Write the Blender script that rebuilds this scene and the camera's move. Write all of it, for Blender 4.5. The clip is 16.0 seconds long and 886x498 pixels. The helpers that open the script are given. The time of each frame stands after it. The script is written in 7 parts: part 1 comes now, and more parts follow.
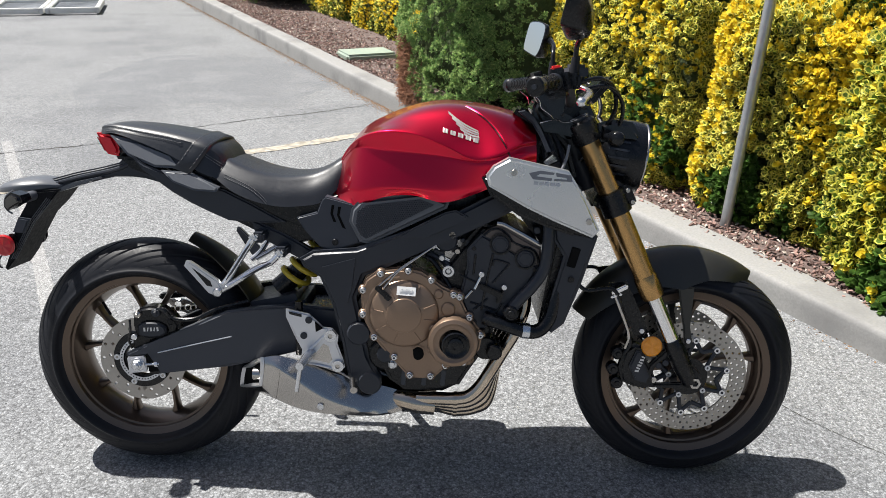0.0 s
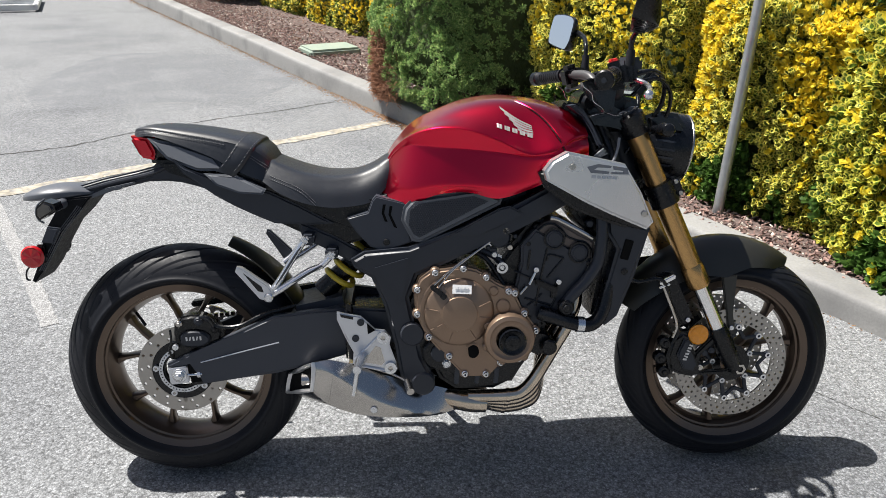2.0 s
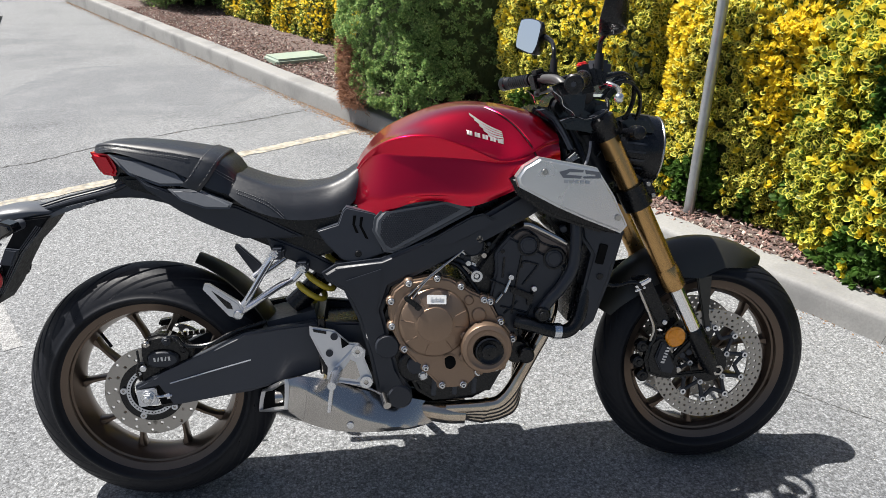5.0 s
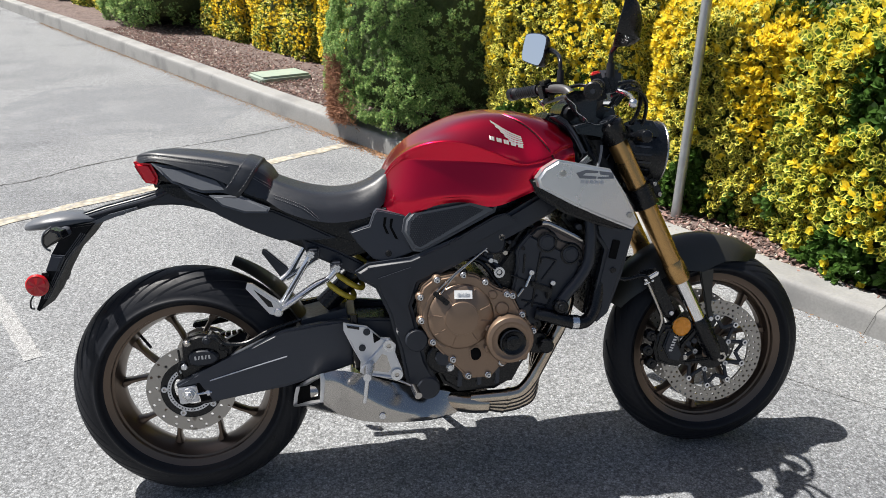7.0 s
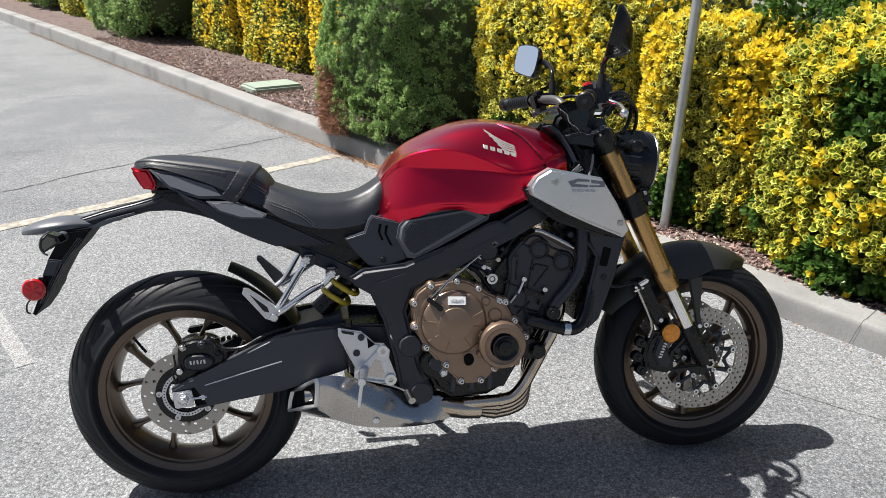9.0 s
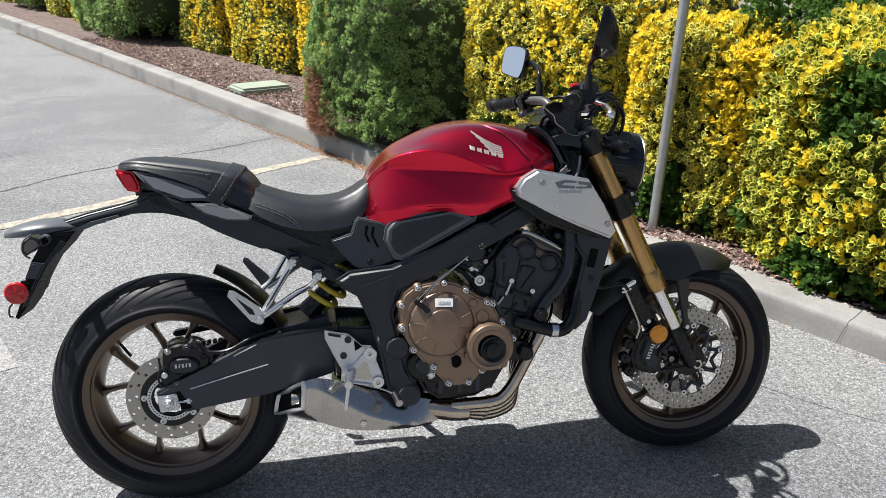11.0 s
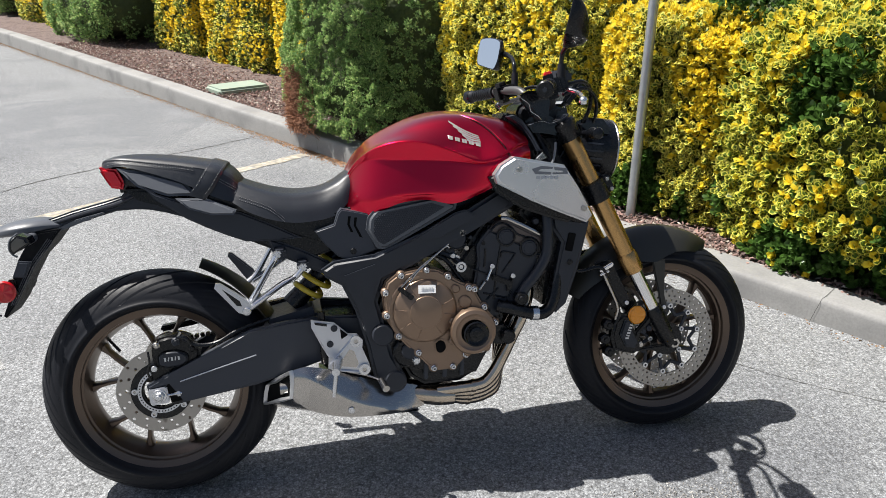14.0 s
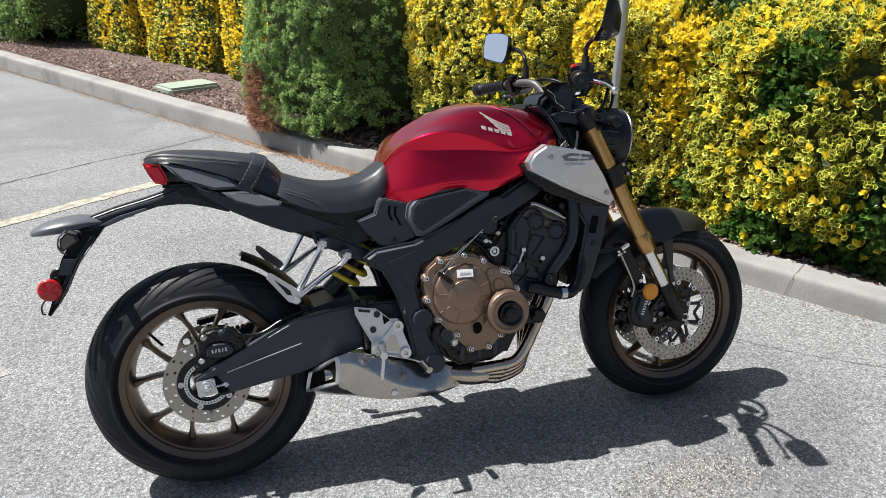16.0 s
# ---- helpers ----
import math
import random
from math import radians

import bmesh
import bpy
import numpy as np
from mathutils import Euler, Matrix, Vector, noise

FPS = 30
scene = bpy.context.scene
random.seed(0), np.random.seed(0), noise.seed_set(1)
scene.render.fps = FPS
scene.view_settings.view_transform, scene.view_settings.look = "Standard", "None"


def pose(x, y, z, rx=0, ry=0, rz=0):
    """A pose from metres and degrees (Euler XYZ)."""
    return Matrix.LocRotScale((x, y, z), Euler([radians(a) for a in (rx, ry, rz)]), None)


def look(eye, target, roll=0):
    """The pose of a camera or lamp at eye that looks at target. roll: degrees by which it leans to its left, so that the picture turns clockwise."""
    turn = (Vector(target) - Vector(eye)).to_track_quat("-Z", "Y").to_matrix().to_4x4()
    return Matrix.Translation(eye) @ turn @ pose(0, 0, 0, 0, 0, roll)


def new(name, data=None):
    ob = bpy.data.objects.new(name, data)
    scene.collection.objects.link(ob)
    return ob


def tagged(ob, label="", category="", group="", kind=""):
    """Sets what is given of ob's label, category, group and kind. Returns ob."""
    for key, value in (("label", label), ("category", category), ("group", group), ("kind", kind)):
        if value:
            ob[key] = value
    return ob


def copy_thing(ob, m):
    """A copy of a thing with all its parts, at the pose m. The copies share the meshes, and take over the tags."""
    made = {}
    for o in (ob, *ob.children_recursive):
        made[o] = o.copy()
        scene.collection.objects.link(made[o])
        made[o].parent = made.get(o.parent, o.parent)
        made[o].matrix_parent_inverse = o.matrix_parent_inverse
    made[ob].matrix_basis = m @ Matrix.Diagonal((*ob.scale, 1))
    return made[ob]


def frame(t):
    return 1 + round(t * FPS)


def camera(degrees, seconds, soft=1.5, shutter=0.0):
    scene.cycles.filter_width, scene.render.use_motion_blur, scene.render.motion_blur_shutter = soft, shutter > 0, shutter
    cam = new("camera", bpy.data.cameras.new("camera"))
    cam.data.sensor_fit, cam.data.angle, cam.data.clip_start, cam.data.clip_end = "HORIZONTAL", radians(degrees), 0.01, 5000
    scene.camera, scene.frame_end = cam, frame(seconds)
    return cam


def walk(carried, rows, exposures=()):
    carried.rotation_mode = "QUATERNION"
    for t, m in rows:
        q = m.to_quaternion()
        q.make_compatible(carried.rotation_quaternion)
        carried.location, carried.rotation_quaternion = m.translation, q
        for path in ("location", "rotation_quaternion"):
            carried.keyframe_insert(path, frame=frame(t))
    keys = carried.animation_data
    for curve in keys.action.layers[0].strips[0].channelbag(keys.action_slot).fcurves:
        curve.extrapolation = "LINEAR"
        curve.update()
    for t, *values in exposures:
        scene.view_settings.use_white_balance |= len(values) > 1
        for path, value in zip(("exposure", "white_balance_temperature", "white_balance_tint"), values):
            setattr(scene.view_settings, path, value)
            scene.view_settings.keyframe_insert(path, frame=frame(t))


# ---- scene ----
cam = camera(60.3, 16.0, soft=0.6)
PATH = [
    (0, (0.812, -1.666, 1.417), (0.791, 0.163, 0.61), 1.2),
    (0.5, (0.695, -1.624, 1.419), (0.718, 0.206, 0.613), 0.8),
    (1, (0.584, -1.604, 1.416), (0.657, 0.224, 0.608), 0.8),
    (1.5, (0.551, -1.624, 1.414), (0.663, 0.2, 0.603), 1.0),
    (2, (0.544, -1.64, 1.412), (0.673, 0.18, 0.593), 1.2),
    (2.5, (0.546, -1.641, 1.412), (0.68, 0.177, 0.59), 1.4),
    (3, (0.546, -1.637, 1.414), (0.679, 0.181, 0.591), 1.5),
    (3.5, (0.536, -1.633, 1.413), (0.67, 0.184, 0.59), 1.4),
    (4, (0.535, -1.633, 1.41), (0.683, 0.185, 0.589), 1.1),
    (4.5, (0.561, -1.597, 1.408), (0.734, 0.222, 0.594), 0.7),
    (7, (0.399, -1.721, 1.416), (0.674, 0.106, 0.651), 0.1),
    (7.5, (0.39, -1.728, 1.415), (0.67, 0.103, 0.661), 0.4),
    (8, (0.384, -1.739, 1.414), (0.669, 0.095, 0.669), 0.6),
    (8.5, (0.383, -1.749, 1.416), (0.678, 0.086, 0.678), 0.6),
    (9, (0.382, -1.75, 1.413), (0.687, 0.085, 0.678), 0.7),
    (11.5, (0.392, -1.743, 1.412), (0.724, 0.088, 0.681), 0.8),
    (12, (0.391, -1.755, 1.409), (0.72, 0.079, 0.682), 0.7),
    (12.5, (0.394, -1.776, 1.41), (0.718, 0.06, 0.686), 0.6),
    (13, (0.4, -1.784, 1.409), (0.726, 0.051, 0.683), 0.5),
    (13.5, (0.401, -1.786, 1.407), (0.741, 0.044, 0.676), 0.1),
    (14, (0.384, -1.796, 1.406), (0.759, 0.025, 0.667), -0.3),
    (14.5, (0.227, -1.791, 1.406), (0.647, 0.017, 0.659), -0.8),
    (15, (0.095, -1.816, 1.412), (0.566, -0.022, 0.664), -0.9),
    (15.5, (0.082, -1.819, 1.411), (0.604, -0.039, 0.663), -0.6),
    (16, (0.08, -1.816, 1.411), (0.636, -0.046, 0.666), 0.0),
]
walk(cam, [(t, look(eye, target, roll)) for t, eye, target, roll in PATH])

# ---- light ----
SUN = Vector((-0.55, 0.25, 1.09)).normalized()
world = bpy.data.worlds.new("world")
scene.world = world
world.use_nodes = True
sky = world.node_tree.nodes.new("ShaderNodeTexSky")
sky.sky_type, sky.sun_disc, sky.dust_density = "NISHITA", False, 3.0
sky.sun_elevation, sky.sun_rotation = math.asin(SUN.z), math.atan2(SUN.x, SUN.y)
back = world.node_tree.nodes["Background"]
back.inputs["Strength"].default_value = 0.050
world.node_tree.links.new(sky.outputs[0], back.inputs["Color"])
sun = new("sun", bpy.data.lights.new("sun", "SUN"))
sun.data.energy, sun.data.angle, sun.data.color = 5.0, radians(0.53), (1.0, 0.962, 0.905)
sun.matrix_world = look(SUN * 20, (0, 0, 0))
scene.view_settings.exposure = 0.99


# ---- materials ----
def mat(name, color, rough=0.5, metal=0.0, grain=0.0, scale=60.0, bump=0.0, stain=0.0, stain_scale=5.0, stain_color=None, coat=0.0, island=0.0, spec=0.5):
    """A surface with grain and stains at two scales and fine relief."""
    m = bpy.data.materials.new(name)
    m.use_nodes = True
    n, l = m.node_tree.nodes, m.node_tree.links
    b = n["Principled BSDF"]
    b.inputs["Roughness"].default_value, b.inputs["Metallic"].default_value = rough, metal
    b.inputs["Specular IOR Level"].default_value = spec
    b.inputs["Coat Weight"].default_value, b.inputs["Coat Roughness"].default_value = coat, 0.03
    where = n.new("ShaderNodeTexCoord").outputs["Object"]
    out = n.new("ShaderNodeRGB").outputs[0]
    out.default_value = (*color, 1)

    def noise_of(sc, detail=4):
        t = n.new("ShaderNodeTexNoise")
        t.inputs["Scale"].default_value, t.inputs["Detail"].default_value = sc, detail
        l.new(where, t.inputs["Vector"])
        return t.outputs["Fac"]

    def mixed(fac, a, other, kind="MIX"):
        x = n.new("ShaderNodeMix")
        x.data_type, x.blend_type = "RGBA", kind
        l.new(fac, x.inputs[0])
        l.new(a, x.inputs[6])
        x.inputs[7].default_value = (*other, 1)
        return x.outputs[2]

    def ramp(fac, lo, hi, v0=0.0, v1=1.0):
        r = n.new("ShaderNodeMapRange")
        for key, val in zip(("From Min", "From Max", "To Min", "To Max"), (lo, hi, v0, v1)):
            r.inputs[key].default_value = val
        l.new(fac, r.inputs["Value"])
        return r.outputs[0]

    if grain:
        out = mixed(ramp(noise_of(scale), 0.3, 0.7, 0, grain), out, tuple(c * 0.45 for c in color))
    if stain:
        out = mixed(ramp(noise_of(stain_scale, 6), 0.48, 0.68, 0, stain), out, stain_color or tuple(c * 0.5 for c in color))
    if island:
        g = n.new("ShaderNodeNewGeometry")
        h = n.new("ShaderNodeHueSaturation")
        l.new(ramp(g.outputs["Random Per Island"], 0, 1, 1 - island, 1 + island), h.inputs["Value"])
        l.new(out, h.inputs["Color"])
        out = h.outputs[0]
    l.new(out, b.inputs["Base Color"])
    if rough > 0.08:
        vary = 0.05 if metal > 0.3 else 0.17
        l.new(ramp(noise_of(4.0 if metal > 0.3 else scale * 0.4), 0.3, 0.7, rough * (1 - vary), min(1, rough * (1 + vary))), b.inputs["Roughness"])
    if bump:
        k = n.new("ShaderNodeBump")
        k.inputs["Strength"].default_value, k.inputs["Distance"].default_value = 0.8, bump
        l.new(noise_of(scale), k.inputs["Height"])
        l.new(k.outputs[0], b.inputs["Normal"])
    return m


M_ASPHALT = mat("asphalt", (0.302, 0.312, 0.322), 0.95, grain=0.45, scale=60, stain=0.85, stain_scale=0.9, stain_color=(0.180, 0.187, 0.200), spec=0.25)


def add_stones(m, scale, dark, light):
    """Stones of uneven tone set in a darker binder, with their relief."""
    n, l = m.node_tree.nodes, m.node_tree.links
    b = n["Principled BSDF"]
    where = n.new("ShaderNodeTexCoord").outputs["Object"]
    v = n.new("ShaderNodeTexVoronoi")
    v.inputs["Scale"].default_value = scale
    l.new(where, v.inputs["Vector"])
    sep = n.new("ShaderNodeSeparateColor")
    l.new(v.outputs["Color"], sep.inputs[0])
    tone = n.new("ShaderNodeMapRange")
    tone.inputs["To Min"].default_value, tone.inputs["To Max"].default_value = dark, light
    l.new(sep.outputs[0], tone.inputs["Value"])
    edge = n.new("ShaderNodeMapRange")
    for key, val in zip(("From Min", "From Max", "To Min", "To Max"), (0.25, 0.80, 1.0, 0.62)):
        edge.inputs[key].default_value = val
    l.new(v.outputs["Distance"], edge.inputs["Value"])
    k = n.new("ShaderNodeMath")
    k.operation = "MULTIPLY"
    l.new(tone.outputs[0], k.inputs[0])
    l.new(edge.outputs[0], k.inputs[1])
    x = n.new("ShaderNodeVectorMath")
    x.operation = "SCALE"
    l.new(b.inputs["Base Color"].links[0].from_socket, x.inputs[0])
    l.new(k.outputs[0], x.inputs["Scale"])
    l.new(x.outputs[0], b.inputs["Base Color"])
    bp = n.new("ShaderNodeBump")
    bp.invert = True
    bp.inputs["Strength"].default_value, bp.inputs["Distance"].default_value = 0.6, 0.003
    l.new(v.outputs["Distance"], bp.inputs["Height"])
    l.new(bp.outputs[0], b.inputs["Normal"])


add_stones(M_ASPHALT, 105, 0.86, 1.20)
add_stones(M_ASPHALT, 215, 0.66, 1.36)
M_SEALED = mat("sealed_asphalt", (0.205, 0.213, 0.225), 0.92, grain=0.45, scale=60, stain=0.5, stain_scale=2.5, stain_color=(0.250, 0.257, 0.265), spec=0.25)
add_stones(M_SEALED, 215, 0.62, 1.38)
M_KERB = mat("kerb_concrete", (0.258, 0.258, 0.252), 0.9, grain=0.35, scale=110, bump=0.0007, stain=0.9, stain_scale=2.6, stain_color=(0.150, 0.150, 0.150))
M_PAINT = mat("worn_yellow_paint", (0.43, 0.39, 0.31), 0.85, grain=0.5, scale=120, bump=0.003, stain=1.0, stain_scale=26, stain_color=(0.27, 0.265, 0.26))
add_stones(M_PAINT, 24, 0.85, 1.15)
M_STREAK = mat("pale_streak", (0.325, 0.328, 0.328), 0.9, grain=0.5, scale=60, stain=1.0, stain_scale=16, stain_color=(0.27, 0.272, 0.275))
add_stones(M_STREAK, 215, 0.62, 1.40)
M_CRACK = mat("crack", (0.045, 0.043, 0.04), 1.0, grain=0.4)
M_MULCH = mat("mulch", (0.15, 0.108, 0.098), 0.95, grain=0.8, scale=45, bump=0.02, stain=0.6, stain_scale=9, stain_color=(0.05, 0.03, 0.025))
M_CHIP = mat("bark_chip", (0.23, 0.145, 0.125), 0.9, grain=0.5, scale=60, island=0.65)
M_DRY = mat("dry_leaf", (0.22, 0.13, 0.065), 0.85, grain=0.4, scale=60, island=0.5)
M_DRYLEAF = mat("orange_dry_leaf", (0.30, 0.165, 0.085), 0.85, grain=0.3, scale=60, island=0.45)
M_BOX = mat("green_plastic_lid", (0.25, 0.31, 0.255), 0.6, grain=0.2, scale=80, stain=0.5, stain_scale=8, stain_color=(0.30, 0.33, 0.27))
M_GALV = mat("galvanised_steel", (0.42, 0.44, 0.46), 0.42, 0.75, grain=0.3, scale=25, stain=0.3, stain_scale=6)
M_TYRE = mat("tyre_rubber", (0.0085, 0.0096, 0.0132), 0.52, grain=0.15, scale=300, spec=0.22)
M_BRONZE = mat("bronze_paint", (0.125, 0.092, 0.070), 0.30, 0.7, grain=0.05, scale=260)
M_RIMLIP = mat("bronze_rim_lip", (0.30, 0.235, 0.19), 0.28, 0.8)
M_COVER = mat("bronze_engine_cover", (0.25, 0.175, 0.125), 0.40, 0.75, grain=0.08, scale=300, bump=0.0004)
M_RED = mat("candy_red_paint", (0.62, 0.0025, 0.034), 0.29, 1.0, coat=0.8)
M_RED.node_tree.nodes["Principled BSDF"].inputs["Coat IOR"].default_value = 1.38
M_SILVER = mat("satin_silver_paint", (0.62, 0.63, 0.64), 0.27, 0.8)
M_BLACK = mat("black_plastic", (0.0036, 0.0041, 0.0056), 0.28, grain=0.1, scale=300, bump=0.0002, spec=0.35)
M_SATIN = mat("satin_black_paint", (0.020, 0.0235, 0.032), 0.40, grain=0.06, scale=300, spec=0.38)
M_GREY = mat("dark_grey_plastic", (0.036, 0.041, 0.053), 0.40, grain=0.08, scale=300, bump=0.0002, spec=0.35)
M_SEAT = mat("black_vinyl", (0.014, 0.0165, 0.022), 0.44, grain=0.05, scale=520, bump=0.00008, spec=0.48)
M_FENDER = mat("olive_black_fender", (0.020, 0.0195, 0.0155), 0.38, grain=0.05, scale=200)
M_GOLD = mat("gold_anodised", (0.46, 0.28, 0.115), 0.27, 0.95, grain=0.04, scale=200)
M_CHROME = mat("chrome", (0.75, 0.75, 0.76), 0.1, 1.0)
M_ALLOY = mat("polished_alloy", (0.62, 0.63, 0.65), 0.26, 0.95)
M_CAST = mat("cast_alloy", (0.58, 0.59, 0.62), 0.32, 0.85, grain=0.04, scale=220)
M_STEEL = mat("brushed_steel", (0.44, 0.42, 0.395), 0.22, 1.0)
M_PIPE = mat("header_steel", (0.55, 0.47, 0.38), 0.16, 1.0, grain=0.3, scale=14, stain=0.5, stain_scale=7, stain_color=(0.40, 0.30, 0.22))
M_DISC = mat("brake_steel", (0.36, 0.34, 0.315), 0.36, 0.9, grain=0.06, scale=200)
M_SPRING = mat("yellow_spring", (0.55, 0.42, 0.04), 0.35)
M_ORANGE = mat("amber_reflector", (0.85, 0.30, 0.01), 0.12, grain=0.2, scale=300, coat=0.3)
M_REDLENS = mat("red_lens", (0.70, 0.008, 0.022), 0.14, grain=0.2, scale=220, coat=0.3)
M_REFLECT = mat("red_reflector", (0.46, 0.006, 0.010), 0.16, grain=0.2, scale=260, coat=0.3)
M_TRIM = mat("satin_bright_trim", (0.55, 0.55, 0.56), 0.36, 0.8)
# Muffler inside and oil window; on slots, inner shade put into the colour.
M_HOLE = mat("black_inside", (0.004, 0.004, 0.004), 0.8, spec=0.1)
M_WHITE = mat("white_label", (0.75, 0.75, 0.74), 0.6, grain=0.05)
M_MARK = mat("grey_mark", (0.16, 0.17, 0.19), 0.5)
M_FAINT = mat("faint_print", (0.42, 0.44, 0.47), 0.6)
M_PANELGREY = mat("grey_tail_plastic", (0.085, 0.092, 0.105), 0.36, grain=0.06, scale=300)
M_LOGO = mat("silver_badge", (0.34, 0.29, 0.29), 0.35, 0.4)
M_THREAD = mat("grey_thread", (0.13, 0.135, 0.14), 0.7)
M_MATTE = mat("matt_black_plastic", (0.006, 0.0065, 0.008), 0.65, grain=0.1, scale=300, spec=0.15)
M_GLOSS = mat("gloss_black", (0.009, 0.0095, 0.011), 0.14, grain=0.05, scale=200, spec=0.5)
M_REDPLASTIC = mat("red_switch", (0.65, 0.03, 0.03), 0.4)
M_MIRROR = mat("mirror_glass", (0.85, 0.88, 0.92), 0.02, 1.0)
M_LENS = mat("lamp_glass", (0.30, 0.33, 0.36), 0.06, 0.2, coat=1.0)
M_WOOD = mat("twigs", (0.10, 0.065, 0.04), 0.9, grain=0.6, scale=50)
M_BROWNLEAF = mat("dead_foliage", (0.24, 0.115, 0.065), 0.9, island=0.5)
M_WALL = mat("pale_stucco", (0.42, 0.40, 0.37), 0.9, grain=0.25, scale=60, bump=0.003)


def leaf_mat(name, color, island=0.3, rough=0.4):
    m = mat(name, color, rough, grain=0.25, scale=35, island=island)
    b = m.node_tree.nodes["Principled BSDF"]
    b.inputs["Subsurface Weight"].default_value = 0.0
    t = m.node_tree.nodes.new("ShaderNodeBsdfTranslucent")
    x = m.node_tree.nodes.new("ShaderNodeMixShader")
    x.inputs[0].default_value = 0.40
    l = m.node_tree.links
    l.new(b.inputs["Base Color"].links[0].from_socket, t.inputs["Color"])
    l.new(b.outputs[0], x.inputs[1])
    l.new(t.outputs[0], x.inputs[2])
    l.new(x.outputs[0], m.node_tree.nodes["Material Output"].inputs["Surface"])
    return m


M_LEAFGREEN = leaf_mat("leaf_green", (0.125, 0.200, 0.036), 0.4)
M_LEAFDEEP = leaf_mat("leaf_plain_green", (0.095, 0.185, 0.040), 0.4, 0.32)
M_LEAFEDGE = leaf_mat("leaf_yellow_margin", (0.90, 0.82, 0.20), 0.22)
M_LEAFEDGEDULL = leaf_mat("leaf_pale_green_margin", (0.80, 0.76, 0.15), 0.3)
M_LEAFYELLOW = leaf_mat("leaf_new_yellow", (0.92, 0.75, 0.07), 0.18)
M_LEAFGOLD = leaf_mat("leaf_golden", (0.93, 0.72, 0.06), 0.2)
M_NEEDLE = leaf_mat("shrub_leaf", (0.235, 0.385, 0.125), 0.40, 0.5)
M_NEEDLETIP = leaf_mat("shrub_leaf_tip", (0.52, 0.64, 0.25), 0.30, 0.5)


# ---- shaping ----
def part(name, bm, material, parent, label="", smooth=True, kind=""):
    """Links a bmesh as one mesh object under a thing or a part."""
    me = bpy.data.meshes.new(name)
    bmesh.ops.recalc_face_normals(bm, faces=bm.faces)
    bm.to_mesh(me)
    bm.free()
    for mm in material if isinstance(material, (list, tuple)) else [material]:
        me.materials.append(mm)
    if smooth:
        me.shade_smooth()
        me.set_sharp_from_angle(angle=radians(38))
    ob = new(name, me)
    ob.parent = parent
    return tagged(ob, label, kind=kind)


def thing(name, label, category, m=None, group="", kind=""):
    ob = new(name)
    if m is not None:
        ob.matrix_world = m
    ob.empty_display_size = 0.1
    return tagged(ob, label, category, group, kind)


def curve_points(pts, n):
    """Points along a smooth curve through pts."""
    p = np.array([pts[0], *pts, pts[-1]], float)
    p[0], p[-1] = 2 * p[1] - p[2], 2 * p[-2] - p[-3]
    res = []
    for t in np.linspace(0, len(pts) - 1 - 1e-9, n):
        i, f = int(t), t - int(t)
        a, b, c, d = p[i:i + 4]
        res.append(0.5 * (2 * b + (c - a) * f + (2 * a - 5 * b + 4 * c - d) * f * f + (3 * b - a - 3 * c + d) * f ** 3))
    return np.array(res)


def rings(bm, loops, closed=True, caps=True):
    rows = [[bm.verts.new(p) for p in loop] for loop in loops]
    k = len(rows[0])
    for a, b in zip(rows, rows[1:]):
        for i in range(k if closed else k - 1):
            bm.faces.new((a[i], a[(i + 1) % k], b[(i + 1) % k], b[i]))
    if caps and closed:
        bm.faces.new(rows[0])
        bm.faces.new(rows[-1])
    return bm


def tube(pts, radius, n=0, sides=12, bm=None, flat=1.0):
    """A round bar along pts; radius: one number, or one for each point."""
    bm = bm or bmesh.new()
    count = n or len(pts)
    c = curve_points(pts, count) if n else np.array(pts, float)
    rad = np.interp(np.linspace(0, 1, count), np.linspace(0, 1, len(radius)), radius) if isinstance(radius, (list, tuple)) else [radius] * count
    loops, up = [], None
    for i in range(count):
        d = Vector(c[min(i + 1, count - 1)] - c[max(i - 1, 0)]).normalized()
        if up is None:
            up = d.orthogonal().normalized() if abs(d.y) > 0.9 else Vector((0, 1, 0))
        up = (up - d * up.dot(d)).normalized()
        side = d.cross(up)
        loops.append([Vector(c[i]) + (up * math.cos(a) + side * (flat * math.sin(a))) * float(rad[i]) for a in np.linspace(0, 2 * math.pi, sides, endpoint=False)])
    return rings(bm, loops)


def lathe(profile, at, sides=48, bm=None, axis="y", start=0.0, sweep=2 * math.pi):
    """Turns (radius, offset along the axis) round an axis through at."""
    bm = bm or bmesh.new()
    full = sweep > 6.28
    loops = []
    for a in np.linspace(start, start + sweep, sides + (0 if full else 1), endpoint=not full):
        ca, sa = math.cos(a), math.sin(a)
        if axis == "y":
            loops.append([Vector(at) + Vector((r * ca, o, r * sa)) for r, o in profile])
        elif axis == "x":
            loops.append([Vector(at) + Vector((o, r * ca, r * sa)) for r, o in profile])
        else:
            loops.append([Vector(at) + Vector((r * ca, r * sa, o)) for r, o in profile])
    if full:
        loops.append(loops[0])
    rings(bm, loops, closed=False, caps=False)
    bmesh.ops.remove_doubles(bm, verts=bm.verts, dist=1e-5)
    return bm


def disk(at, r, y0, y1, sides=32, bev=0.002, bm=None, axis="y"):
    b = min(bev, r * 0.4, abs(y1 - y0) * 0.4)
    s = 1 if y1 > y0 else -1
    return lathe([(1e-5, y0), (r - b, y0), (r, y0 + s * b), (r, y1 - s * b), (r - b, y1), (1e-5, y1)], at, sides, bm, axis)


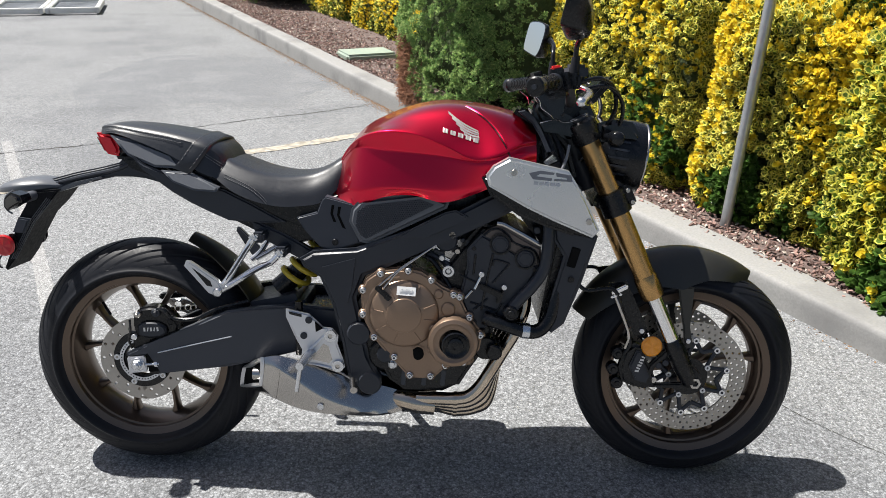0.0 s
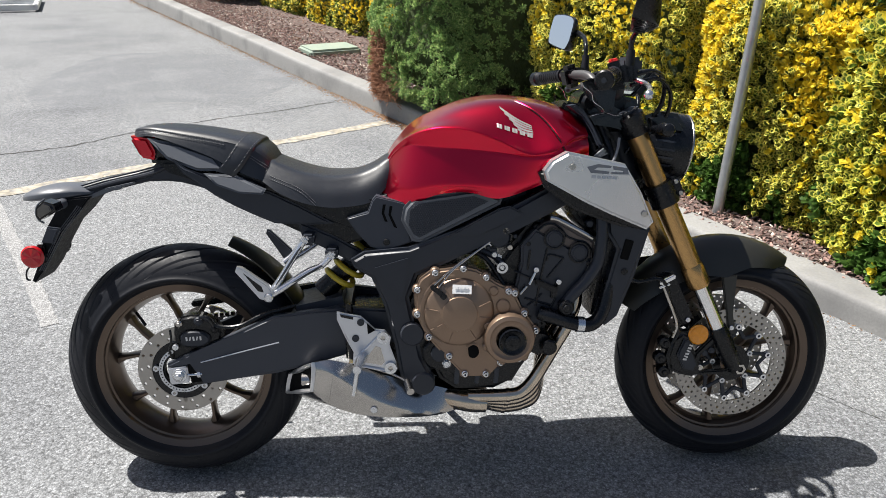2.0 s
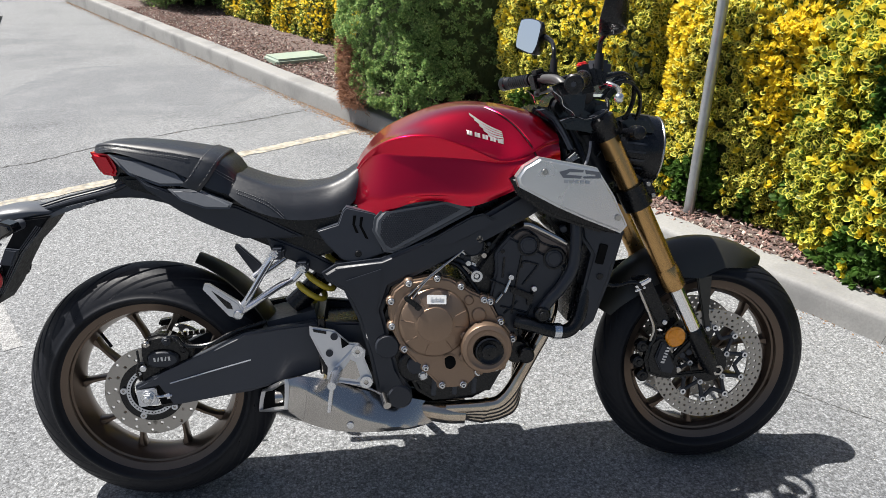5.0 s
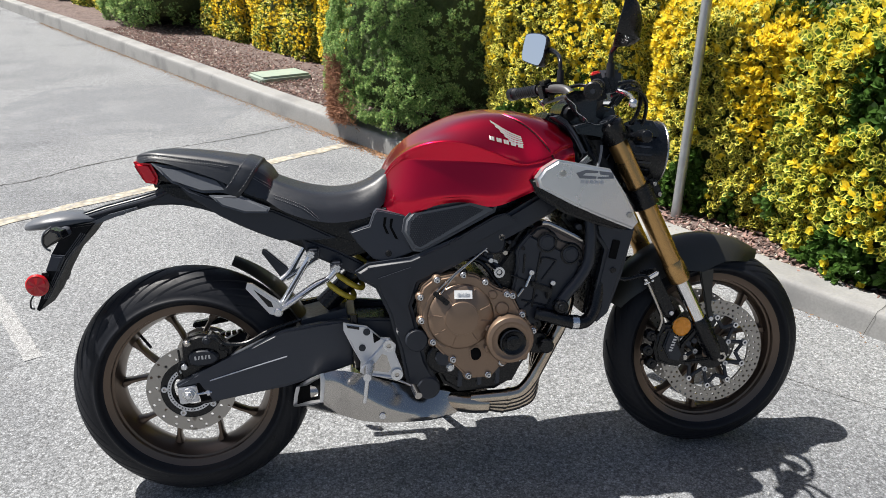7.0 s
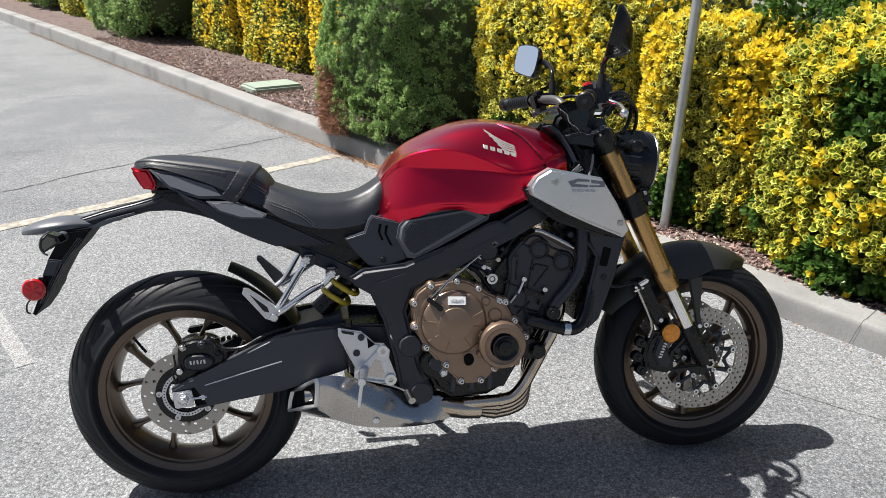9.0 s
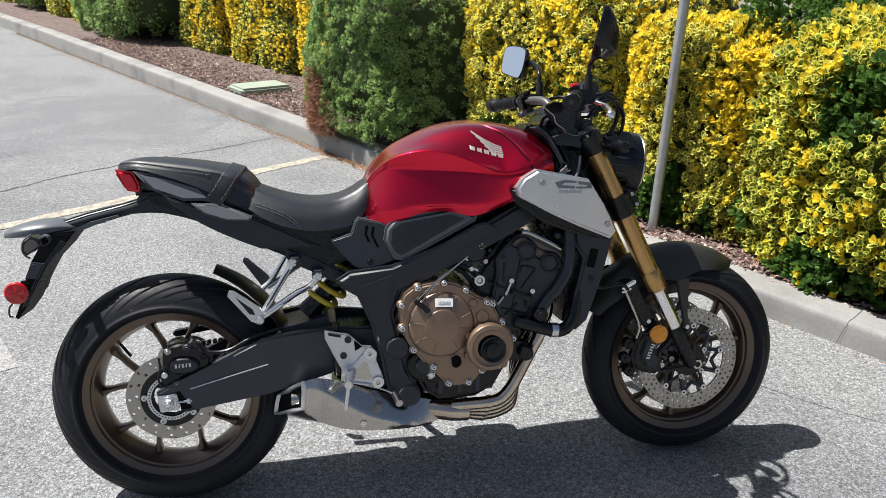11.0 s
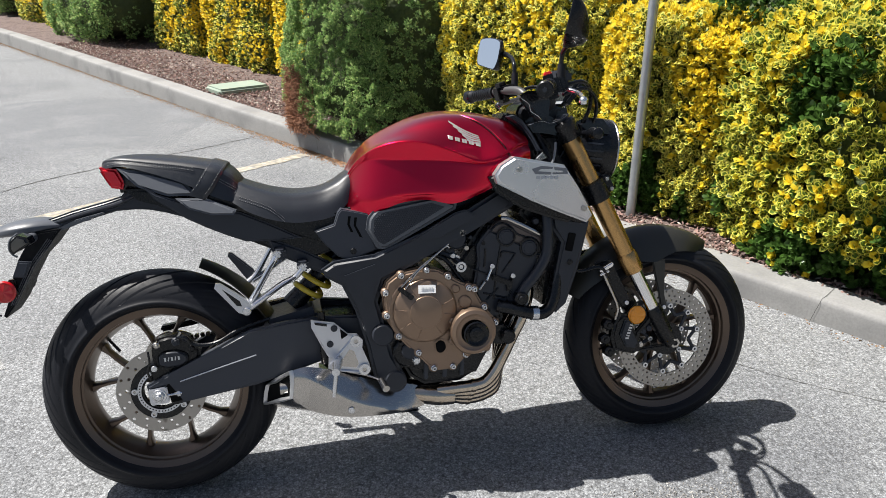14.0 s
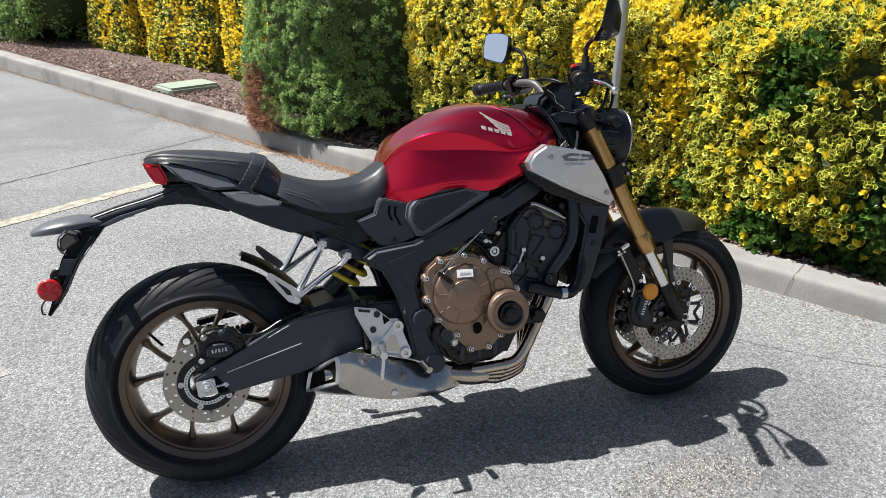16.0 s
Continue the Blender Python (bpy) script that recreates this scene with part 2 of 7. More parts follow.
def plate(outline, y0, y1, bev=0.003, seg=2, bm=None, shift=None, curve=0):
    """A solid with an outline in the x-z plane, from y0 to y1. shift: a function that bends its points."""
    own = bmesh.new()
    pts = [(p[0], p[1]) for p in outline]
    if curve:
        loop = curve_points([(*p, 0) for p in pts] + [(*pts[0], 0)], curve)[:-1]
        pts = [(p[0], p[1]) for p in loop]
    f = own.faces.new([own.verts.new((x, y0, z)) for x, z in pts])
    r = bmesh.ops.extrude_face_region(own, geom=[f])
    for v in r["geom"]:
        if isinstance(v, bmesh.types.BMVert):
            v.co.y = y1
    if bev:
        caps = [e for e in own.edges if abs(e.verts[0].co.y - e.verts[1].co.y) < 1e-6]
        bmesh.ops.bevel(own, geom=caps, offset=bev, segments=seg, affect="EDGES", clamp_overlap=True)
    if shift:
        bmesh.ops.triangulate(own, faces=[g for g in own.faces if len(g.verts) > 4])
        for v in own.verts:
            v.co = shift(v.co)
    if bm is None:
        return own
    return joined(bm, own)


def joined(bm, other):
    me = bpy.data.meshes.new("tmp")
    other.to_mesh(me)
    other.free()
    bm.from_mesh(me)
    bpy.data.meshes.remove(me)
    return bm


def block(center, size, bev=0.004, turn=(0, 0, 0), bm=None, seg=2):
    own = bmesh.new()
    bmesh.ops.create_cube(own, size=1, matrix=pose(*center, *turn) @ Matrix.Diagonal((*size, 1)))
    if bev:
        bmesh.ops.bevel(own, geom=own.edges[:], offset=bev, segments=seg, affect="EDGES", clamp_overlap=True)
    return own if bm is None else joined(bm, own)


def skin(stations, nu=40, nv=28, mirror=True):
    """A smooth shell through cross-sections. stations: (x, [(y, z), ...]) from the top centre to the lower edge of the right side."""
    grid = np.array([[(x, y, z) for y, z in prof] for x, prof in stations], float)
    cols = np.array([curve_points(grid[:, j], nu) for j in range(grid.shape[1])])
    fine = np.array([curve_points(cols[:, i], nv) for i in range(nu)])
    bm = bmesh.new()
    if mirror:
        left = fine[:, :0:-1] * np.array((1, -1, 1))
        fine = np.concatenate([left, fine], axis=1)
    rings(bm, [[Vector(p) for p in row] for row in fine], closed=False, caps=False)
    return bm


def thick(bm, t):
    bmesh.ops.recalc_face_normals(bm, faces=bm.faces)
    bmesh.ops.solidify(bm, geom=bm.faces[:], thickness=t)
    return bm


# ---- setting ----
KO, KD, KN = Vector((0, 4.686, 0)), Vector((0.4867, -0.8736, 0)), Vector((0.8736, 0.4867, 0))


def kerb_place(s, n, z=0.0):
    """A place by its way along the kerb, its way in from the kerb's face, and its height."""
    return KO + KD * s + KN * n + Vector((0, 0, z))


def rise(s):
    """How much higher the bed and its kerb stand along the way."""
    return 0.0068 * (4.6 - min(6.5, max(-7.0, s))) - 0.013


def setting(name, bm, material, label, category, parent=None, smooth=False):
    ob = part(name, bm, material, parent, smooth=smooth)
    return tagged(ob, label, category, kind="structure")


def sheet(corners, bm=None):
    bm = bm or bmesh.new()
    bm.faces.new([bm.verts.new(c) for c in corners])
    return bm


setting("ground", sheet([(-400, -400, 0), (400, -400, 0), (400, 400, 0), (-400, 400, 0)]), M_ASPHALT, "weathered grey asphalt of a car park", "ground")


def patch(outline, z, seed):
    """A thin sheet with a ragged outline."""
    rng = random.Random(seed)
    c = curve_points([(*p, 0) for p in outline] + [(*outline[0], 0)], 160)[:-1]
    bm = bmesh.new()
    bm.faces.new([bm.verts.new((p[0] + rng.gauss(0, 0.012), p[1] + rng.gauss(0, 0.012), z)) for p in c])
    return bm


def ribbon(pts, width, z, rough=0.0, seed=1):
    rng = random.Random(seed)
    c = curve_points([(*p, 0) for p in pts], 90) if len(pts) > 2 else np.linspace((*pts[0], 0), (*pts[1], 0), 60)
    bm = bmesh.new()
    rows = []
    for i, p in enumerate(c):
        d = Vector(c[min(i + 1, len(c) - 1)] - c[max(i - 1, 0)]).normalized()
        side = Vector((-d.y, d.x, 0))
        w = width * (1 + rough * rng.uniform(-0.7, 0.7))
        q = Vector(p) + side * rough * rng.uniform(-1, 1) * width * 1.2
        rows.append([q + side * w / 2 + Vector((0, 0, z)), q - side * w / 2 + Vector((0, 0, z))])
    return rings(bm, rows, closed=False, caps=False)


setting("crack", ribbon([(-3.4, 2.0), (-2.4, 2.62), (-1.80, 2.93), (-1.46, 3.12), (-1.18, 3.42), (-0.64, 3.83), (-0.3, 4.03), (0.09, 4.33)], 0.0085, 0.002, 0.9, 3), M_CRACK, "long thin crack in the asphalt", "crack")
setting("parking_line", ribbon([(-3.2, 1.0), (0.50, 3.70)], 0.10, 0.003, 0.08, 5), M_PAINT, "faded and worn yellow parking line", "road marking")

def kerb_sway(s):
    """How far the kerb strays from its straight line."""
    return 0.034 + 0.0105 * min(7.0, max(-3.0, s)) if s > -0.0 else 0.034


bm = bmesh.new()
rows = []
for s in np.linspace(-34, 30, 161):
    w = 0.003 * math.sin(s * 2.3) + 0.002 * math.sin(s * 7.1) + kerb_sway(s)
    rows.append([kerb_place(s, n + w, z + (rise(s) if z > 0 else 0)) for n, z in ((-0.006, -0.05), (0.0012, 0.066), (0.0030, 0.094), (0.0062, 0.1055), (0.0130, 0.1135), (0.0230, 0.1165), (0.0380, 0.1175), (0.150, 0.118), (0.170, 0.114), (0.176, 0.10), (0.176, 0.0))])
setting("kerb", rings(bm, rows, closed=False, caps=False), M_KERB, "stained pale concrete kerb along the planting bed", "kerb", smooth=True)

bm = bmesh.new()
rows = []
for s in np.linspace(-34, 30, 200):
    rows.append([kerb_place(s, n, 0.088 + rise(s) + 0.02 * noise.noise((s * 1.7, n * 2.1, 0)) + 0.02 * min(1, n)) for n in np.linspace(0.155, 4.2, 24)])
setting("planting_bed", rings(bm, rows, closed=False, caps=False), M_MULCH, "planting bed covered with reddish bark mulch", "ground", smooth=True)

for k, (s, tilt) in enumerate(((4.74, 0.02), (1.15, -0.03), (-1.55, 0.02), (-4.2, 0.0), (-7.4, 0.02))):
    off = kerb_sway(s)
    line = bmesh.new()
    pts = [(s, off - 0.011, 0.0), (s + tilt * 0.4, off - 0.007, 0.05 + rise(s)), (s + tilt, off - 0.003, 0.096 + rise(s)), (s + tilt * 1.1, off + 0.012, 0.116 + rise(s)), (s + tilt * 1.2, off + 0.04, 0.1195 + rise(s)), (s + tilt * 0.6, off + 0.15, 0.1205 + rise(s))]
    rings(line, [[kerb_place(a - 0.0009, b, c), kerb_place(a + 0.0009, b, c)] for a, b, c in pts], closed=False, caps=False)
    setting("kerb_joint", line, M_CRACK, "dark cracked joint in the kerb", "crack")

setting("sealed_patch", patch([(-2.43, 5.4), (-2.3, 6.2), (-1.85, 6.4), (-0.9, 6.15), (-0.45, 5.7), (-0.3, 5.1), (-0.6, 4.45), (-1.43, 4.24), (-1.97, 4.1), (-2.35, 4.6)], 0.0005, 6), M_SEALED, "darker sealed patch of asphalt", "ground")
setting("sealed_patch", patch([(-6.5, 1.6), (-5.4, 3.2), (-4.2, 3.6), (-3.4, 3.2), (-3.9, 1.9), (-5.2, 0.9)], 0.0005, 7), M_SEALED, "darker sealed patch of asphalt", "ground")
setting("hairline_crack", ribbon([(2.9, -0.45), (2.2, 0.05), (1.9, 0.35), (1.78, 0.62)], 0.0022, 0.002, 0.8, 10), M_CRACK, "fine crack in the asphalt", "crack")

setting("pale_streak", ribbon([(-2.1, 3.1), (-1.5, 2.15), (-1.0, 1.35), (-0.7, 0.85)], 0.06, 0.002, 0.05, 12), M_STREAK, "faint pale streak on the asphalt", "stain")

# Unseen wall, added behind the camera to shape reflections and fill light.
wl = bmesh.new()
block((0, -30, 1.3), (120, 0.4, 2.6), 0, bm=wl)
setting("unseen_wall", wl, M_WALL, "unseen plain stucco wall added across the car park", "wall")


# ---- motorcycle ----
LEAN_OVER = 11.5
bike = thing("motorcycle", "red and black naked motorcycle leaning on its side stand", "motorcycle", pose(0, 0.062, -0.001, -LEAN_OVER, 0, 0))
REAR, FRONT = (0.007, 0.0, 0.315), (1.446, 0.0, 0.302)


def tyre_mesh(at, outer, bead, width, slant, count):
    """A tyre with a round crown and long slanting grooves cut into it."""
    bm = bmesh.new()
    h = width / 2
    crown = radians(76)
    prof = [("crown", a * crown) for a in np.linspace(-1, 1, 37)]
    edge_r, edge_y = outer - h * (1 - math.cos(crown)), h * math.sin(crown)
    side = [(f, edge_r + (bead - edge_r) * f, edge_y + 0.007 * math.sin(min(1, f * 1.3) * math.pi) - 0.013 * f * f) for f in np.linspace(0.12, 1, 9)]
    loops = []
    n = 520
    for k in range(n):
        th = 2 * math.pi * k / n
        turn = 2 * math.pi / count * slant
        loop = [(r, -y, turn) for f, r, y in reversed(side)]
        for _, ang in prof:
            a = ang / crown
            r = outer - h * (1 - math.cos(ang))
            u = (th / (2 * math.pi) * count + (0.5 if a > 0 else 0)) % 1.0
            if 0.08 < abs(a) < 0.80 and u < 0.11:
                r -= 0.0065
            elif 0.42 < abs(a) < 0.92 and 0.45 < u < 0.54:
                r -= 0.0045
            loop.append((r, h * math.sin(ang), turn * abs(a) ** 1.3))
        loop += [(r, y, turn) for f, r, y in side]
        loops.append([Vector(at) + Vector((r * math.cos(th + w), y, r * math.sin(th + w))) for r, y, w in loop])
    loops.append(loops[0])
    rings(bm, loops, closed=False, caps=False)
    bmesh.ops.remove_doubles(bm, verts=bm.verts, dist=1e-5)
    return bm


def drilled(at, r0, r1, y0, y1, rows, count, hole, stagger=True, every=1):
    """A flat ring drilled with rows of round holes."""
    bm = bmesh.new()
    edges = np.linspace(r0, r1, rows + 1)
    for y, flip in ((y0, 1), (y1, -1)):
        for i in range(rows):
            ra, rb = edges[i], edges[i + 1]
            for k in range(count):
                a0 = 2 * math.pi * (k + (0.5 * (i % 2) if stagger else 0)) / count
                a1 = a0 + 2 * math.pi / count
                am, rm = (a0 + a1) / 2, (ra + rb) / 2
                around = [(ra, a0), (ra, am), (ra, a1), (rm, a1), (rb, a1), (rb, am), (rb, a0), (rm, a0)]
                out = [bm.verts.new(Vector(at) + Vector((r * math.cos(a), y, r * math.sin(a)))) for r, a in around]
                if k % every:
                    bm.faces.new(out)
                    continue
                c = Vector((rm * math.cos(am), 0, rm * math.sin(am)))
                inner = []
                for r, a in around:
                    d = (Vector((r * math.cos(a), 0, r * math.sin(a))) - c).normalized()
                    inner.append(bm.verts.new(Vector(at) + Vector((0, y, 0)) + c + d * hole))
                for j in range(8):
                    bm.faces.new((out[j], out[(j + 1) % 8], inner[(j + 1) % 8], inner[j]))
                if flip == 1:
                    low = [bm.verts.new(v.co + Vector((0, y1 - y0, 0))) for v in inner]
                    for j in range(8):
                        bm.faces.new((inner[j], inner[(j + 1) % 8], low[(j + 1) % 8], low[j]))
    for r in (r0, r1):
        lathe([(r, y0), (r, y1)], at, 96, bm)
    return bm


def bolt(at, r, head=0.006, parent=None, material=None, name="bolt", toward=-1):
    bm = disk(at, r, 0, toward * head, 14, 0.0012)
    disk((at[0], at[1] + toward * head, at[2]), r * 0.55, -0.0004 * toward, toward * 0.0006, 6, 0, bm)
    return part(name, bm, material or M_ALLOY, parent)


def facets(lens, at, r, toward, material):
    """The six-sided prism pattern on a reflector."""
    bm = bmesh.new()
    c = bm.verts.new((at[0], at[1] + toward * 0.0025, at[2]))
    edge = [bm.verts.new((at[0] + r * math.cos(a), at[1] + toward * (0.0002 if k % 2 else 0.0022), at[2] + r * math.sin(a))) for k, a in enumerate(np.linspace(0.26, 6.54, 12, endpoint=False))]
    for k in range(12):
        bm.faces.new((c, edge[k], edge[(k + 1) % 12]))
    part("prism", bm, material, lens, smooth=False)


def wheel(at, name, rim_r, width, outer, tyre_w, grooves, first):
    w = width / 2
    rim = part(name, lathe([(rim_r - 0.025, -w + 0.034), (rim_r - 0.0185, -w + 0.0165), (rim_r - 0.0130, -w + 0.0150), (rim_r - 0.0115, -w + 0.0045), (rim_r - 0.002, -w + 0.001), (rim_r + 0.006, -w - 0.003), (rim_r + 0.010, -w), (rim_r + 0.006, -w + 0.006), (rim_r - 0.004, -w + 0.012),
                            (rim_r - 0.004, w - 0.012), (rim_r + 0.010, w), (rim_r + 0.006, w + 0.003), (rim_r - 0.014, w - 0.008), (rim_r - 0.020, w - 0.020), (rim_r - 0.032, 0.012), (rim_r - 0.032, -0.012), (rim_r - 0.025, -w + 0.034)], at, 96), M_BRONZE, bike, "matt bronze cast wheel rim")
    part("tyre", tyre_mesh(at, outer, rim_r + 0.004, tyre_w, grooves[0], grooves[1]), M_TYRE, rim, "black grooved rubber tyre")
    for sgn in (-1, 1):
        part("rim_lip", lathe([(rim_r + 0.0065, sgn * (w + 0.0015)), (rim_r + 0.0105, sgn * (w + 0.0035)), (rim_r + 0.0125, sgn * (w + 0.001)), (rim_r + 0.0095, sgn * (w - 0.002))], at, 96), M_RIMLIP, rim)
    hub = lathe([(0.02, -0.055), (0.034, -0.055), (0.040, -0.03), (0.036, 0), (0.040, 0.03), (0.034, 0.055), (0.02, 0.055)], at, 32)
    part("hub", hub, M_BRONZE, rim)
    for k in range(10):
        pair, sgn = k // 2, 1 if k % 2 else -1
        a_in = first + 2 * math.pi * pair / 5 + sgn * radians(3)
        a_out = first + 2 * math.pi * pair / 5 + sgn * radians(19)
        bm = bmesh.new()
        loops = []
        for f in np.linspace(0, 1, 7):
            r = 0.036 + f * (rim_r - 0.062)
            a = a_in + (a_out - a_in) * f
            c = Vector((r * math.cos(a), 0, r * math.sin(a)))
            side = Vector((-math.sin(a), 0, math.cos(a)))
            half = 0.0088 - 0.0028 * math.sin(f * math.pi * 0.8) + 0.007 * max(0, f - 0.86) / 0.14
            dep = 0.022 - 0.006 * f
            loops.append([Vector(at) + c + side * p * half + Vector((0, q * dep, 0)) for p, q in ((-1, -0.6), (-0.5, -1), (0.5, -1), (1, -0.6), (1, 0.6), (0.5, 1), (-0.5, 1), (-1, 0.6))])
        part("spoke", rings(bm, loops), M_BRONZE, rim)
    part("valve", tube([(at[0] - (rim_r - 0.03) * 0.7, -0.01, at[2] + (rim_r - 0.03) * 0.7), (at[0] - (rim_r - 0.07) * 0.7, -0.03, at[2] + (rim_r - 0.07) * 0.7)], 0.004, sides=8), M_BLACK, rim)
    return rim


rear = wheel(REAR, "rear_wheel", 0.2165, 0.138, 0.3095, 0.174, (2.2, 15), radians(17))
front = wheel(FRONT, "front_wheel", 0.2185, 0.088, 0.2955, 0.120, (2.0, 19), radians(29))

part("rear_brake_disc", drilled(REAR, 0.078, 0.113, -0.0825, -0.0775, 2, 34, 0.0043, True, 2), M_DISC, rear, "drilled steel brake disc")
bm = lathe([(0.079, -0.081), (0.079, -0.078), (0.045, -0.070), (0.045, -0.083), (0.079, -0.081)], REAR, 48)
part("disc_carrier", bm, M_BLACK, rear)
part("sensor_ring", drilled(REAR, 0.050, 0.060, -0.0880, -0.0862, 1, 44, 0.0021, False), M_CAST, rear, "slotted steel sensor ring")
for k in range(5):
    a = radians(32 + 72 * k)
    at = (REAR[0] + 0.067 * math.cos(a), 0, REAR[2] + 0.067 * math.sin(a))
    part("ring_ear", lathe([(0.0035, -0.0835), (0.0078, -0.0835), (0.0078, -0.0885), (0.0035, -0.0885)], at, 18), M_CAST, rear)
    bolt((at[0], -0.0835, at[2]), 0.0042, 0.003, rear, M_STEEL)
for s in (-1, 1):
    y = s * 0.068
    part("front_brake_disc", drilled(FRONT, 0.1095, 0.1515, y - 0.0025, y + 0.0025, 3, 46, 0.0036, True), M_DISC, front, "drilled steel brake disc")
    spider = bmesh.new()
    lathe([(0.030, y - 0.004), (0.050, y - 0.004), (0.050, y + 0.004), (0.030, y + 0.004), (0.030, y - 0.004)], FRONT, 40, spider)
    part("disc_carrier", spider, M_BLACK, front)
    for k in range(10):
        a0, a1 = 2 * math.pi * k / 10 + 0.2, 2 * math.pi * (k + 1) / 10 + 0.2
        mid, r0 = (a0 + a1) / 2, 0.052 if k % 2 == 0 else 0.074
        root = Vector(FRONT) + Vector((r0 * math.cos(mid), y, r0 * math.sin(mid)))
        for a in (a0, a1):
            tip = Vector(FRONT) + Vector((0.100 * math.cos(a), y, 0.100 * math.sin(a)))
            part("carrier_arm", tube([root, root.lerp(tip, 0.5), tip], [0.0040, 0.0036, 0.0046], 6, 8, flat=1.5), M_SATIN, front)
    for k in range(10):
        a = 2 * math.pi * k / 10 + 0.2
        tab = Vector(FRONT) + Vector((0.103 * math.cos(a), y, 0.103 * math.sin(a)))
        part("disc_tab", disk(tuple(tab), 0.0118, -0.0024, 0.0024, 20, 0.0005), M_DISC, front)
    for k in range(10):
        a = 2 * math.pi * k / 10 + 0.2
        at = (FRONT[0] + 0.101 * math.cos(a), y + s * 0.003, FRONT[2] + 0.101 * math.sin(a))
        part("rivet", lathe([(0.0035, 0), (0.0078, 0), (0.0078, s * 0.004), (0.0035, s * 0.004)], at, 14), M_ALLOY, front)
    for k in range(5):
        a = 2 * math.pi * (k + 0.25) / 5 + 0.2
        part("carrier_bolt", lathe([(0.003, 0), (0.0072, 0), (0.0072, s * 0.005), (0.003, s * 0.005)], (FRONT[0] + 0.054 * math.cos(a), y + s * 0.004, FRONT[2] + 0.054 * math.sin(a)), 16), M_CAST, front)

# swing arm
def swing_side(s):
    y0, y1 = s * 0.086, s * 0.114
    out = [(-0.022, 0.326), (-0.024, 0.340), (0.030, 0.366), (0.088, 0.392), (0.17, 0.430), (0.245, 0.466), (0.34, 0.478), (0.44, 0.482), (0.56, 0.470), (0.60, 0.43), (0.56, 0.385), (0.44, 0.362), (0.34, 0.336), (0.25, 0.316), (0.179, 0.302), (0.060, 0.285), (0.052, 0.300), (0.030, 0.335)]

    def bend(c):
        out_by = 0.016 * min(1.0, max(0.0, (c.x - 0.05) / 0.22)) - 0.030 * max(0.0, (c.x - 0.30) / 0.3)
        low = max(0.0, 0.40 - c.z) * 0.10 if c.x > 0.1 else 0.0
        return Vector((c.x, c.y + s * (out_by - low), c.z))
    return plate(out, y0, y1, 0.006, 3, shift=bend)


arm = part("swing_arm", swing_side(-1), M_GREY, bike, "dark grey aluminium swing arm")
part("arm", swing_side(1), M_GREY, arm)
part("arm_brace", block((0.36, 0, 0.46), (0.16, 0.19, 0.06), 0.02, (0, -12, 0)), M_GREY, arm)
# The highlight along the arm is drawn as a thin bright tube.
part("arm_glint", tube([(0.060, -0.1150, 0.345), (0.155, -0.1228, 0.372), (0.258, -0.1305, 0.400)], 0.0016, sides=6), M_CAST, arm, "bright line standing in for a highlight")
part("axle_slot", block((0.046, -0.108, 0.322), (0.036, 0.010, 0.062), 0.003, (0, -8, 0)), M_HOLE, arm)
part("slot_frame", block((0.050, -0.100, 0.320), (0.046, 0.020, 0.076), 0.006, (0, -8, 0)), M_BLACK, arm)
part("axle_block", block((0.004, -0.112, 0.311), (0.048, 0.010, 0.044), 0.003, (0, -6, 0)), M_CAST, arm, "bright alloy chain adjuster block")
part("axle_washer", disk((0.006, -0.117, 0.312), 0.018, 0, -0.003, 28, 0.001), M_ALLOY, arm)
part("axle_nut", joined(disk((0.006, -0.119, 0.312), 0.0135, 0, -0.011, 6, 0.002), disk((0.006, -0.129, 0.312), 0.008, 0, -0.006, 16, 0.002)), M_ALLOY, arm)
part("adjuster_bolt", tube([(0.026, -0.114, 0.312), (0.062, -0.114, 0.314)], 0.0035, sides=8), M_ALLOY, arm)
part("adjuster_nut", tube([(0.050, -0.114, 0.313), (0.058, -0.114, 0.3135)], 0.0075, sides=6), M_ALLOY, arm)

# rear brake caliper
cal = part("rear_caliper", plate([(0.002, 0.384), (-0.004, 0.414), (-0.002, 0.444), (0.016, 0.461), (0.040, 0.466), (0.070, 0.464), (0.096, 0.448), (0.118, 0.420), (0.112, 0.398), (0.075, 0.385), (0.035, 0.376)], -0.108, -0.064, 0.008, 3), M_BLACK, bike, "black rear brake caliper")
part("caliper_cover", plate([(0.012, 0.392), (0.012, 0.416), (0.030, 0.428), (0.062, 0.428), (0.084, 0.416), (0.086, 0.398), (0.066, 0.386), (0.034, 0.384)], -0.118, -0.106, 0.006, 3, curve=36), M_SATIN, cal)
for k, (x, z, r) in enumerate(((0.012, 0.446, 0.009), (0.060, 0.452, 0.011), (0.098, 0.430, 0.009))):
    part("caliper_boss", joined(disk((x, -0.104, z), r, 0, -0.014, 20, 0.003), disk((x, -0.117, z), r * 0.5, 0, -0.004, 6, 0.001)), (M_STEEL, M_SATIN, M_BLACK)[k], cal)
part("bleed_nipple", tube([(0.064, -0.112, 0.455), (0.074, -0.114, 0.478)], [0.005, 0.0035], sides=8), M_STEEL, cal)
for k in range(5):
    part("marking", block((0.030 + k * 0.0085, -0.1183, 0.408 + k * 0.0004), (0.0030 if k % 2 else 0.0045, 0.0008, 0.010), 0, (0, 12 if k % 2 else -6, 0)), M_TRIM, cal)
bolt((0.000, -0.104, 0.385), 0.008, 0.012, cal, M_ALLOY)
part("bracket", plate([(-0.012, 0.335), (-0.010, 0.385), (0.010, 0.400), (0.040, 0.380), (0.030, 0.335)], -0.098, -0.088, 0.004), M_BLACK, cal)
